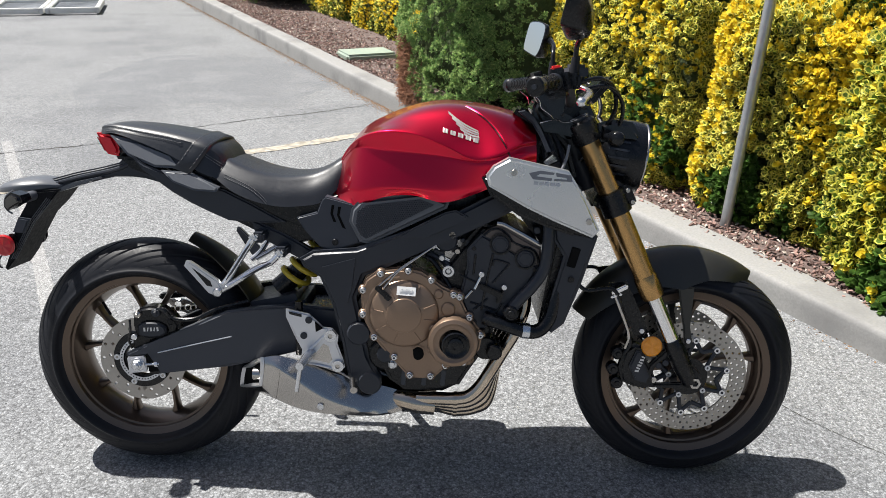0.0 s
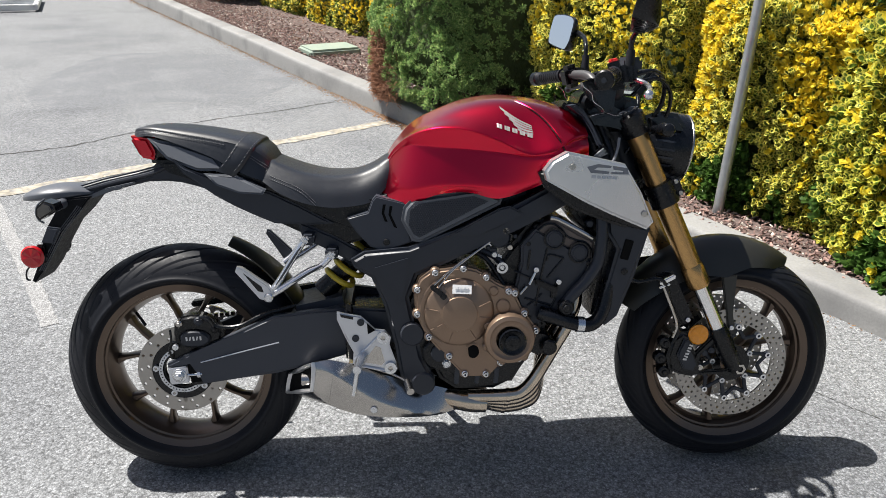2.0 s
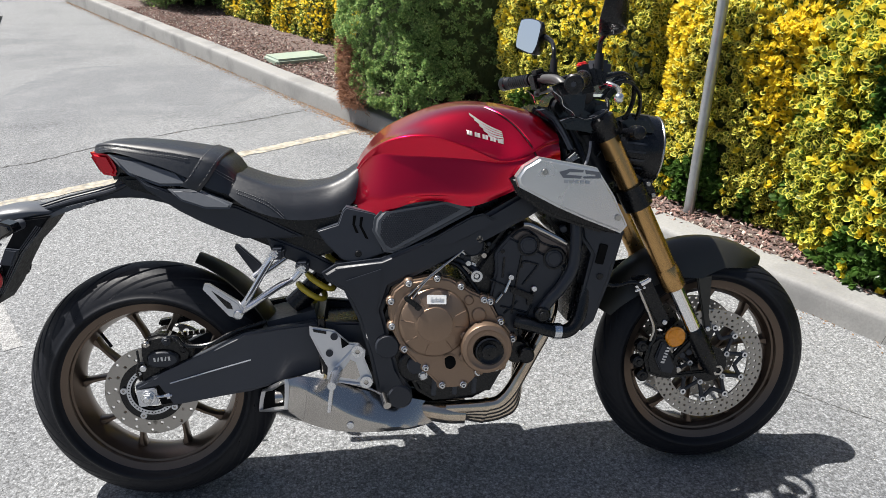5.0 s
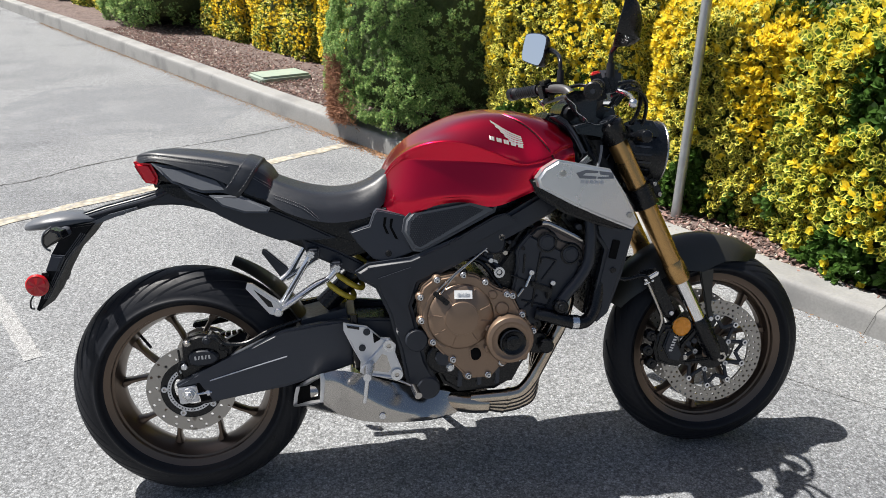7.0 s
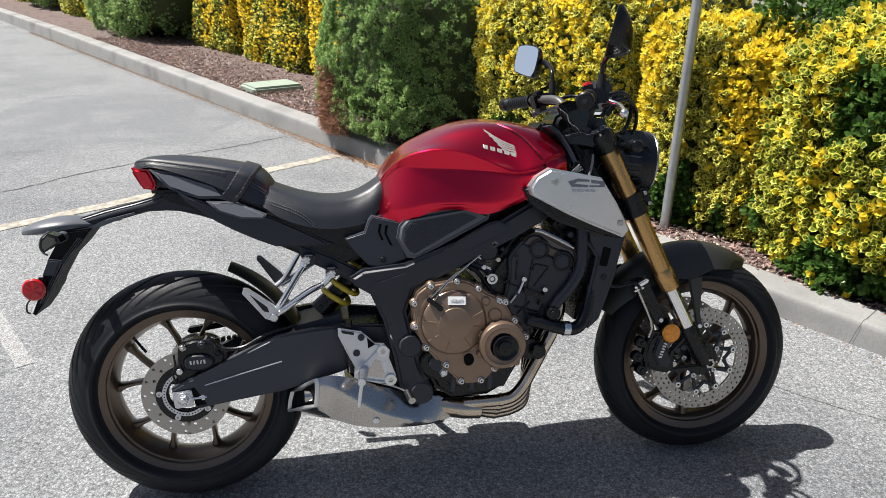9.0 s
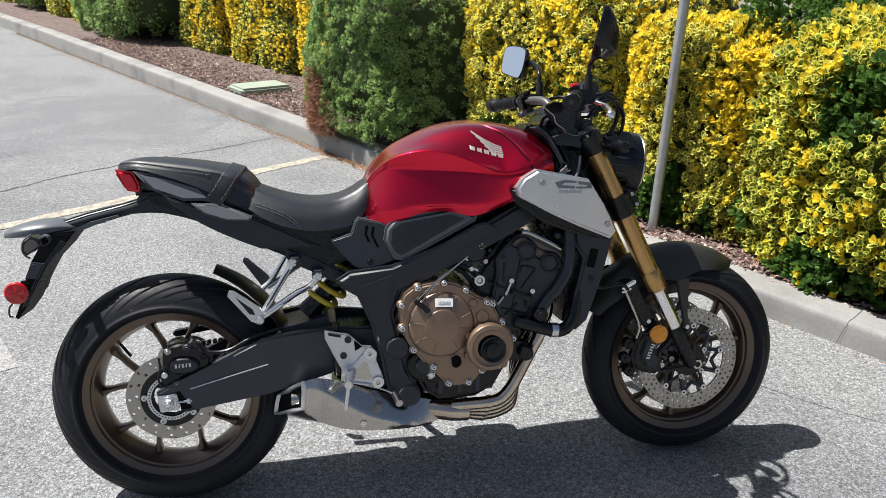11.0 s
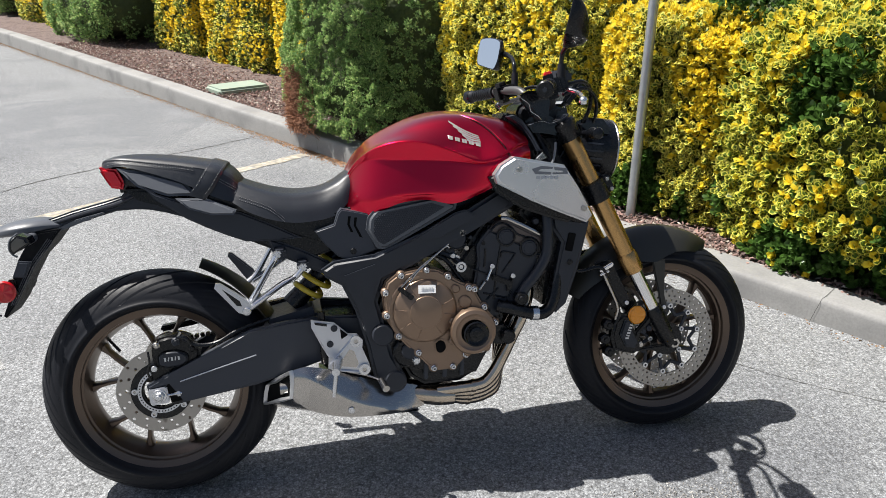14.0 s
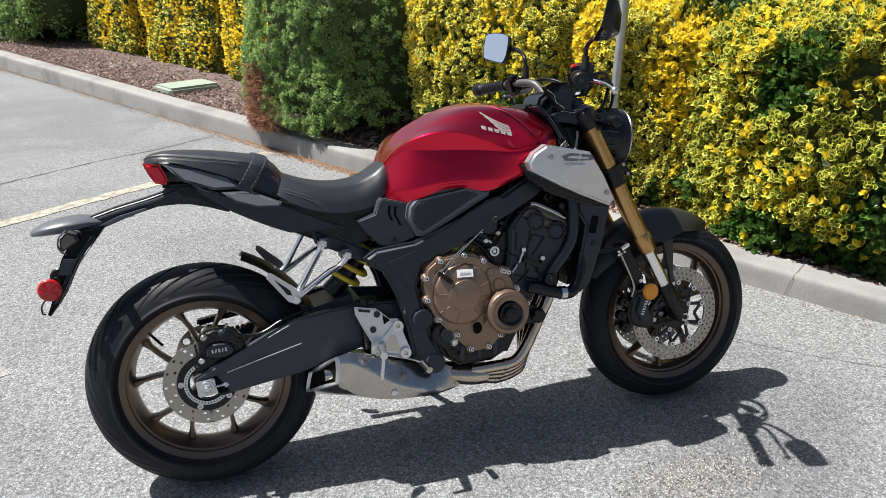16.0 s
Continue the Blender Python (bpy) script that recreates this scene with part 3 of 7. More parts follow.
part("slide_pin", tube([(-0.010, -0.100, 0.375), (-0.008, -0.100, 0.395)], 0.008, sides=14), M_BLACK, cal)
part("sensor_wire", tube([(-0.012, -0.101, 0.350), (-0.018, -0.104, 0.375), (-0.010, -0.110, 0.400), (-0.012, -0.106, 0.430)], 0.003, 16, 6), M_BLACK, cal)
part("brake_hose", tube([(0.064, -0.112, 0.462), (0.085, -0.118, 0.462), (0.105, -0.116, 0.440), (0.16, -0.118, 0.440), (0.22, -0.116, 0.468), (0.30, -0.110, 0.490)], 0.005, 30, 8), M_BLACK, cal)

# hugger, chain and chain guard
hug = bmesh.new()
loops = []
for a in np.linspace(radians(69), radians(24), 16):
    f = (radians(69) - a) / radians(45)
    r, half = 0.352 - 0.010 * f, 0.040 + 0.030 * min(1, f * 2.0)
    loops.append([Vector((REAR[0] + (r - 0.016 * q * q) * math.cos(a), q * half, REAR[2] + (r - 0.016 * q * q) * math.sin(a))) for q in np.linspace(-1, 1, 13)])
rings(hug, loops, closed=False, caps=False)
part("hugger", thick(hug, 0.004), M_FENDER, bike, "olive-black rear hugger over the tyre")
chain = bmesh.new()
for k in range(38):
    f = k / 37
    block((-0.02 + 0.56 * f, 0.095, 0.395 + 0.055 * f), (0.012, 0.014, 0.012), 0.002, (0, -6, 0), chain, 1)
    block((-0.02 + 0.56 * f, 0.095, 0.240 + 0.14 * f), (0.012, 0.014, 0.012), 0.002, (0, -14, 0), chain, 1)
part("chain", chain, M_STEEL, bike, "steel drive chain", kind="stuff")
part("sprocket", drilled((0.007, 0.095, 0.315), 0.05, 0.088, 0.091, 0.097, 1, 14, 0.011, False), M_STEEL, bike)
part("chain_guard", block((0.20, 0.098, 0.465), (0.42, 0.03, 0.016), 0.004, (0, -8, 0)), M_BLACK, bike)

# rear shock with its spring
part("shock", tube([(0.36, -0.02, 0.50), (0.41, -0.02, 0.55), (0.52, -0.02, 0.66)], [0.030, 0.026, 0.022], sides=20), M_BLACK, bike)
ax0, ax1 = Vector((0.39, -0.035, 0.525)), Vector((0.50, -0.035, 0.64))
axis_d = (ax1 - ax0).normalized()
e1 = axis_d.orthogonal().normalized()
e2 = axis_d.cross(e1)
coil = [ax0 + (ax1 - ax0) * f + 0.036 * (math.cos(f * 4.6 * 2 * math.pi) * e1 + math.sin(f * 4.6 * 2 * math.pi) * e2) for f in np.linspace(0, 1, 110)]
part("shock_spring", tube(coil, 0.0075, sides=10), M_SPRING, bike, "yellow coil spring of the rear shock")

# frame
def mirrored(name, outline, y0, y1, material, bev=0.008, label="", both=True, seg=3, shift=None, parent=None):
    """The same side part on both sides of the machine."""
    first_one = part(name, plate(outline, -y0, -y1, bev, seg, shift=shift), material, parent or bike, label)
    if both:
        other = None if shift is None else (lambda c: Vector((1, -1, 1)) * shift(Vector((c.x, -c.y, c.z))))
        part(name, plate(outline, y0, y1, bev, seg, shift=other), material, parent or bike, label)
    return first_one


spar = [(0.44, 0.615), (0.475, 0.635), (0.58, 0.645), (0.69, 0.688), (0.82, 0.738), (0.93, 0.795), (1.06, 0.87), (1.10, 0.84), (1.02, 0.775), (0.94, 0.735), (0.85, 0.692), (0.73, 0.636), (0.65, 0.598), (0.60, 0.575), (0.58, 0.52), (0.595, 0.45),
        (0.612, 0.37), (0.645, 0.305), (0.635, 0.275), (0.595, 0.272), (0.56, 0.31), (0.545, 0.40), (0.52, 0.50), (0.49, 0.57), (0.45, 0.595)]


def spar_bend(c):
    f = max(0.0, (c.x - 0.85) / 0.25)
    return Vector((c.x, c.y + 0.09 * f * f, c.z))


frame_part = mirrored("main_frame", spar, 0.125, 0.165, M_SATIN, 0.010, "satin black steel frame spar", shift=spar_bend)
part("frame_rib", plate([(0.675, 0.676), (0.740, 0.712), (0.796, 0.741), (0.822, 0.747), (0.853, 0.730), (0.838, 0.714), (0.790, 0.692), (0.749, 0.674)], -0.158, -0.172, 0.004), M_SATIN, frame_part)
part("frame_gusset", plate([(0.49, 0.600), (0.585, 0.628), (0.575, 0.55), (0.56, 0.49), (0.545, 0.53)], -0.160, -0.169, 0.005), M_SATIN, frame_part)
part("pivot_cap", disk((0.588, -0.160, 0.430), 0.030, 0, -0.014, 36, 0.004), M_SATIN, frame_part)
part("lower_lug", disk((0.615, -0.160, 0.298), 0.030, 0, -0.010, 36, 0.004), M_SATIN, frame_part)
part("frame_collar", block((0.505, -0.135, 0.612), (0.09, 0.05, 0.05), 0.012, (0, 0, 0)), M_SATIN, frame_part)
part("head_tube", tube([(1.075, 0, 0.99), (1.165, 0, 0.79)], 0.036, sides=24), M_SATIN, frame_part)
mirrored("subframe_rail", [(0.310, 0.704), (0.398, 0.665), (0.462, 0.628), (0.485, 0.603), (0.475, 0.585), (0.432, 0.602), (0.397, 0.622), (0.322, 0.660)], 0.085, 0.112, M_SATIN, 0.006, "black rear subframe rail")

# fuel tank: x, top, upper crease y z, recess y z, bulge y z, lower edge y z
T = [(0.516, 0.826, 0.046, 0.818, 0.052, 0.808, 0.080, 0.780, 0.100, 0.752),
     (0.548, 0.884, 0.086, 0.872, 0.090, 0.862, 0.126, 0.796, 0.126, 0.745),
     (0.590, 0.933, 0.144, 0.908, 0.136, 0.884, 0.160, 0.800, 0.152, 0.750),
     (0.650, 0.966, 0.174, 0.927, 0.159, 0.883, 0.179, 0.806, 0.164, 0.774),
     (0.720, 0.992, 0.185, 0.924, 0.170, 0.879, 0.187, 0.806, 0.172, 0.780),
     (0.790, 1.003, 0.190, 0.902, 0.179, 0.872, 0.191, 0.804, 0.178, 0.766),
     (0.860, 0.999, 0.193, 0.873, 0.190, 0.863, 0.193, 0.812, 0.180, 0.786),
     (0.920, 0.989, 0.190, 0.882, 0.191, 0.868, 0.190, 0.848, 0.184, 0.814),
     (0.970, 0.975, 0.166, 0.903, 0.176, 0.880, 0.178, 0.862, 0.176, 0.838),
     (1.010, 0.955, 0.134, 0.908, 0.148, 0.886, 0.152, 0.870, 0.150, 0.852)]


def tank_skin(rows, grow=0.0, nu=70):
    out = []
    for x, zt, yc, zc, yr, zr, yb, zb, yl, zl in rows:
        g, ys, zs = grow, 0.52 * yc, zt - 0.08 * yc
        prof = [(0, zt + g), (-ys - g * 0.4, zs + g), (-(ys * 0.45 + yc * 0.55) - g, zs * 0.58 + zc * 0.42 + g), (-yc - g, zc + 0.006), (-yc - g, zc - 0.003), (-(yc + yr) / 2 - g, (zc + zr) / 2), (-yr - g, zr + 0.004), (-yr - 0.003 - g, zr - 0.006), (-yb - g, zb), (-(yb + yl) / 2 - 0.004 - g, (zb + zl) / 2), (-yl - g, zl)]
        out.append((x, prof))
    return skin(out, nu, 66)


tank = part("fuel_tank", tank_skin(T), M_RED, bike, "glossy candy red fuel tank")
part("filler_cap", lathe([(1e-5, 0.002), (0.030, 0.002), (0.033, 0.001), (0.034, -0.004)], (0.83, 0.0, 0.996), 40, axis="z"), M_STEEL, tank)
part("tank_label", block((0.735, 0.075, 0.985), (0.075, 0.04, 0.0015), 0, (-9, -12, 0)), M_WHITE, tank, "white warning sticker")
wing = bmesh.new()


FLANK = np.array([v.co[:] for v in tank.data.vertices if v.co.y < -0.06])


def on_tank(x, z):
    """A place just proud of the tank's flank."""
    d = (FLANK[:, 0] - x) ** 2 + (FLANK[:, 2] - z) ** 2
    near = np.argsort(d)[:6]
    w = 1 / (d[near] + 1e-6)
    return Vector((x, float((FLANK[near, 1] * w).sum() / w.sum()) - 0.0022, z))


seam_pts = [on_tank(x, z) + Vector((0, 0.0006, 0.0006)) for x, z in ((0.838, 0.989), (0.868, 0.974), (0.892, 0.956), (0.912, 0.935), (0.930, 0.908), (0.945, 0.878))]
part("panel_seam", tube(seam_pts, 0.0014, 24, 8), M_BLACK, tank)
part("panel_edge", tube([p + Vector((0.004, 0.0012, -0.0005)) for p in seam_pts], 0.0022, 24, 8), M_RED, tank)
for k in range(5):
    a0, a1 = (0.797 + 0.0095 * k, 0.979 - 0.0118 * k), (0.869 + 0.0005 * k, 0.936 - 0.0042 * k)
    strip = [(a0[0] + (a1[0] - a0[0]) * f, a0[1] + (a1[1] - a0[1]) * f - 0.004 * math.sin(f * math.pi)) for f in np.linspace(0, 1, 12)]
    rings(wing, [[on_tank(x, z), on_tank(x + 0.001, z - 0.0062 + 0.0030 * i / 11)] for i, (x, z) in enumerate(strip)], closed=False, caps=False)
part("wing_badge", wing, M_LOGO, tank, "pale silver wing badge")
bar = bmesh.new()
for k in range(5):
    f0, f1 = 0.2 * k + 0.012, 0.2 * k + 0.150
    rings(bar, [[on_tank(x, z), on_tank(x - 0.001, z - 0.0095)] for x, z in [(0.785 + 0.090 * f, 0.942 - 0.026 * f) for f in np.linspace(f0, f1, 5)]], closed=False, caps=False)
part("badge_bar", bar, M_LOGO, tank, smooth=False)
edge = [(0.968, 0.980), (0.984, 0.983), (1.003, 0.970), (1.023, 0.940), (1.043, 0.897), (1.048, 0.888), (1.036, 0.886), (1.020, 0.922), (1.000, 0.955), (0.980, 0.970)]
for s in (-1, 1):
    part("front_trim", plate(edge, s * 0.060, s * 0.112, 0.004, 2, shift=lambda c, q=s: Vector((c.x, c.y + q * 0.25 * max(0.0, 0.96 - c.z), c.z))), M_SATIN, tank, "black plastic trim at the tank's front edge")
part("ignition_cover", block((1.005, 0, 0.955), (0.10, 0.13, 0.03), 0.008, (0, 32, 0)), M_BLACK, tank)

# seat
def cushion(rows, soft=False):
    """A seat cushion: x, top height, crease y z, lower edge y z; soft: rounded over instead of creased."""
    out = []
    for x, zt, yc, zc, yl, zl in rows:
        if soft:
            out.append((x, [(0, zt), (-yc * 0.5, zt - 0.002), (-yc * 0.86, zt * 0.62 + zc * 0.38), (-yc * 1.05, zc * 0.92 + zl * 0.08), (-yc * 0.55 - yl * 0.5, zc * 0.55 + zl * 0.45), (-yl, zl)]))
        else:
            out.append((x, [(0, zt), (-yc * 0.55, zt - 0.0015), (-yc * 0.88, zt * 0.45 + zc * 0.55 + 0.001), (-yc, zc), (-yc - 0.0015, zc - 0.005), (-yc * 0.45 - yl * 0.55, zc * 0.5 + zl * 0.5), (-yl, zl)]))
    return skin(out, 48, 44)


seat = part("rider_seat", cushion([(0.205, 0.868, 0.070, 0.858, 0.100, 0.812), (0.235, 0.860, 0.088, 0.846, 0.124, 0.800), (0.275, 0.842, 0.104, 0.826, 0.138, 0.774), (0.330, 0.823, 0.112, 0.806, 0.144, 0.752), (0.390, 0.813, 0.104, 0.796, 0.140, 0.740), (0.450, 0.817, 0.088, 0.800, 0.124, 0.741),
                                   (0.492, 0.832, 0.082, 0.815, 0.112, 0.750), (0.522, 0.851, 0.078, 0.834, 0.100, 0.776), (0.543, 0.860, 0.070, 0.844, 0.088, 0.800), (0.556, 0.856, 0.058, 0.842, 0.076, 0.815), (0.563, 0.842, 0.040, 0.834, 0.060, 0.822)], True), M_SEAT, bike, "black vinyl rider seat")
pill = part("passenger_seat", cushion([(-0.084, 0.908, 0.012, 0.907, 0.016, 0.902), (-0.081, 0.914, 0.034, 0.912, 0.040, 0.901), (-0.066, 0.923, 0.054, 0.919, 0.062, 0.900), (-0.025, 0.929, 0.078, 0.921, 0.090, 0.904), (0.040, 0.926, 0.092, 0.912, 0.104, 0.886), (0.110, 0.917, 0.102, 0.902, 0.115, 0.860),
                                       (0.165, 0.907, 0.110, 0.891, 0.122, 0.832), (0.205, 0.898, 0.110, 0.880, 0.124, 0.812), (0.235, 0.880, 0.102, 0.860, 0.122, 0.804), (0.254, 0.856, 0.084, 0.836, 0.110, 0.806), (0.263, 0.840, 0.070, 0.824, 0.098, 0.808)]), M_SEAT, bike, "black vinyl passenger seat")
SEATSIDE = np.array([v.co[:] for v in seat.data.vertices if v.co.y < -0.03])


def on_seat(x, z):
    """A place just proud of the rider seat's side."""
    d = (SEATSIDE[:, 0] - x) ** 2 + (SEATSIDE[:, 2] - z) ** 2
    near = np.argsort(d)[:5]
    w = 1 / (d[near] + 1e-6)
    return Vector((x, float((SEATSIDE[near, 1] * w).sum() / w.sum()) - 0.0015, z))


for o in (0.0, 0.007):
    c = curve_points([(0.252, 0, 0.814), (0.286, 0, 0.801), (0.320, 0, 0.786), (0.344, 0, 0.768), (0.362, 0, 0.750)], 60)
    thread = bmesh.new()
    for k in range(0, 58, 2):
        tube([on_seat(c[k][0], c[k][2] - o), on_seat(c[k + 1][0], c[k + 1][2] - o)], 0.0007, sides=4, bm=thread)
    part("stitching", thread, M_THREAD, seat, "pale grey stitching", kind="stuff")
PILLSIDE = np.array([v.co[:] for v in pill.data.vertices if v.co.y < 0.0])


def on_pill(x, z):
    """A place just proud of the passenger seat's side."""
    d = (PILLSIDE[:, 0] - x) ** 2 + (PILLSIDE[:, 2] - z) ** 2
    near = np.argsort(d)[:4]
    w = 1 / (d[near] + 1e-7)
    return Vector((x, float((PILLSIDE[near, 1] * w).sum() / w.sum()) - 0.0022, z + 0.0010))


for pts in ([(-0.062, 0, 0.913), (-0.020, 0, 0.917), (0.040, 0, 0.909), (0.110, 0, 0.899), (0.150, 0, 0.891)], [(0.206, 0, 0.862), (0.235, 0, 0.842), (0.255, 0, 0.826)]):
    c = curve_points(pts, 90)
    for o in (0.0, 0.0065):
        thread = bmesh.new()
        for k in range(0, 88, 2):
            tube([on_pill(c[k][0], c[k][2] - o), on_pill(c[k + 1][0], c[k + 1][2] - o)], 0.0007, sides=4, bm=thread)
        part("stitching", thread, M_THREAD, pill, "pale grey stitching", kind="stuff")
strap = bmesh.new()
band = curve_points([(-0.1285, 0.818, 0), (-0.1280, 0.845, 0), (-0.1205, 0.868, 0), (-0.1120, 0.8825, 0), (-0.085, 0.8930, 0), (-0.040, 0.8990, 0), (0, 0.9000, 0), (0.040, 0.8990, 0), (0.085, 0.8930, 0), (0.1120, 0.8825, 0), (0.1205, 0.868, 0), (0.1280, 0.845, 0), (0.1285, 0.818, 0)], 61)
strap_rows = []
for dx, lift in ((-0.0195, -0.003), (-0.0180, 0.0012), (-0.014, 0.0022), (0.014, 0.0022), (0.0180, 0.0012), (0.0195, -0.003)):
    strap_rows.append([Vector((0.187 + dx + (z - 0.87) * 0.66 - 0.2 * max(0.0, 0.845 - z), y * (1 + lift * 6), z + lift - 0.35 * dx)) for y, z, _ in band])
part("seat_strap", rings(strap, strap_rows, closed=False, caps=False), M_SEAT, pill, "black vinyl grab strap across the seat")
for e in (-0.0145, 0.0145):
    thread = bmesh.new()
    for k in range(2, 58, 2):
        a, b = [Vector((0.187 + e + (z - 0.87) * 0.66 - 0.2 * max(0.0, 0.845 - z), y * 1.013 - 0.0002, z + 0.0026 - 0.35 * e)) for y, z, _ in band[k:k + 2]]
        tube([a, b], 0.0006, sides=4, bm=thread)
    part("stitching", thread, M_THREAD, pill, "pale grey stitching", kind="stuff")

# tail
part("tail_side_panel", plate([(-0.038, 0.900), (0.04, 0.887), (0.12, 0.860), (0.152, 0.824), (0.08, 0.826), (0.01, 0.852)], -0.080, -0.114, 0.007, 3, shift=lambda c: Vector((c.x, c.y + 0.38 * (c.z - 0.845), c.z))), M_PANELGREY, bike, "grey plastic tail panel")
part("tail_side_panel", plate([(-0.038, 0.900), (0.04, 0.887), (0.12, 0.860), (0.152, 0.824), (0.08, 0.826), (0.01, 0.852)], 0.085, 0.112, 0.008, 3), M_GREY, bike, "dark grey plastic tail panel")
part("tail_core", skin([(-0.045, [(0, 0.895), (-0.04, 0.89), (-0.05, 0.86), (-0.035, 0.835)]), (0.05, [(0, 0.89), (-0.075, 0.88), (-0.092, 0.85), (-0.06, 0.830)]), (0.2, [(0, 0.85), (-0.10, 0.84), (-0.11, 0.79), (-0.08, 0.748)]), (0.36, [(0, 0.8), (-0.10, 0.79), (-0.11, 0.74), (-0.09, 0.68)])], 20, 12), M_BLACK, bike)
mirrored("tail_cowl", [(0.020, 0.857), (0.056, 0.832), (0.109, 0.812), (0.181, 0.790), (0.249, 0.775), (0.317, 0.742), (0.400, 0.697), (0.343, 0.694), (0.259, 0.698), (0.212, 0.718), (0.165, 0.742), (0.119, 0.767), (0.049, 0.819)], 0.090, 0.120, M_SATIN, 0.005, "dark grey plastic tail cowl")
mirrored("cowl_base", [(0.212, 0.720), (0.343, 0.705), (0.460, 0.700), (0.475, 0.655), (0.426, 0.640), (0.383, 0.646), (0.334, 0.664), (0.272, 0.694)], 0.070, 0.104, M_BLACK, 0.006)
mirrored("seat_base", [(0.225, 0.790), (0.263, 0.776), (0.430, 0.745), (0.532, 0.770), (0.535, 0.690), (0.456, 0.676), (0.386, 0.703), (0.300, 0.745)], 0.085, 0.112, M_BLACK, 0.006, "black plastic panel below the seat")
mirrored("cowl_panel", [(0.098, 0.820), (0.171, 0.816), (0.213, 0.797), (0.243, 0.783), (0.236, 0.772), (0.182, 0.775), (0.129, 0.793)], 0.116, 0.140, M_PANELGREY, 0.005, shift=lambda c: Vector((c.x, c.y + 0.40 * (c.z - 0.790), c.z)))
light = part("tail_light", plate([(-0.085, 0.903), (-0.044, 0.897), (-0.028, 0.862), (-0.034, 0.845), (-0.060, 0.850), (-0.073, 0.872)], -0.064, 0.064, 0.007, 3), M_REDLENS, bike, "red tail light lens")
part("lens_line", tube([(-0.080, -0.0648, 0.893), (-0.062, -0.0652, 0.858)], 0.0016, sides=6), M_REFLECT, light)
part("under_tail", plate([(-0.03, 0.845), (0.02, 0.845), (0.10, 0.800), (0.20, 0.760), (0.20, 0.745), (0.11, 0.766), (0.045, 0.800), (0.0, 0.815)], -0.070, 0.070, 0.008), M_BLACK, bike)
plate_arm = part("plate_holder", plate([(-0.248, 0.772), (-0.170, 0.795), (-0.091, 0.813), (-0.048, 0.825), (-0.034, 0.840), (-0.003, 0.849), (0.014, 0.832), (0.030, 0.812), (0.069, 0.790), (0.118, 0.764), (0.112, 0.756), (0.062, 0.774), (0.017, 0.786), (-0.016, 0.789), (-0.061, 0.788), (-0.095, 0.780), (-0.158, 0.763), (-0.212, 0.752)], -0.026, 0.026, 0.006, 3), M_SATIN, bike, "black plastic number plate holder")
part("arm_ridge", tube([(-0.235, -0.0265, 0.762), (-0.150, -0.0268, 0.785), (-0.060, -0.0268, 0.806), (-0.012, -0.0265, 0.826)], [0.004, 0.006, 0.006, 0.004], 18, 8), M_SATIN, plate_arm)
hood = [(-0.372, 0.740, 0.752, 0.012), (-0.362, 0.7395, 0.760, 0.034), (-0.338, 0.740, 0.771, 0.052), (-0.300, 0.742, 0.780, 0.062), (-0.262, 0.745, 0.783, 0.060), (-0.232, 0.750, 0.780, 0.050), (-0.205, 0.754, 0.772, 0.036), (-0.190, 0.758, 0.768, 0.020)]
loops = [[Vector((x, w * math.copysign(abs(math.cos(a)) ** 0.8, math.cos(a)), (lo + hi) / 2 + (hi - lo) / 2 * math.copysign(abs(math.sin(a)) ** (1.35 if math.sin(a) > 0 else 0.4), math.sin(a)))) for a in np.linspace(0, 2 * math.pi, 28, endpoint=False)] for x, lo, hi, w in curve_points(hood, 26)]
part("plate_hood", rings(bmesh.new(), loops), M_PANELGREY, plate_arm, "grey plastic hood over the plate")
part("plate_tray", plate([(-0.213, 0.752), (-0.160, 0.774), (-0.093, 0.789), (-0.090, 0.785), (-0.118, 0.777), (-0.122, 0.772), (-0.139, 0.769), (-0.209, 0.744)], -0.050, 0.050, 0.003), M_PANELGREY, plate_arm)
part("plate_board", plate([(-0.262, 0.750), (-0.190, 0.757), (-0.225, 0.714), (-0.259, 0.681), (-0.287, 0.635), (-0.319, 0.575), (-0.346, 0.540), (-0.352, 0.545), (-0.333, 0.588), (-0.321, 0.633), (-0.301, 0.683), (-0.284, 0.710)], -0.060, 0.060, 0.005, 2), M_MATTE, plate_arm)
part("board_wing", plate([(-0.296, 0.684), (-0.266, 0.680), (-0.284, 0.642), (-0.314, 0.645)], -0.060, -0.074, 0.004, 2), M_GREY, plate_arm)
part("board_hook", tube([(-0.345, -0.060, 0.590), (-0.360, -0.062, 0.572), (-0.362, -0.062, 0.552), (-0.354, -0.062, 0.548)], 0.0022, 14, 6), M_BLACK, plate_arm)
for k in range(4):
    part("rib", tube([(-0.212 - 0.004 * k, -0.0605, 0.728 + 0.002 * k), (-0.262 - 0.005 * k, -0.0605, 0.668), (-0.318 - 0.004 * k, -0.0605, 0.572)], 0.0012, sides=6), M_GREY, plate_arm)
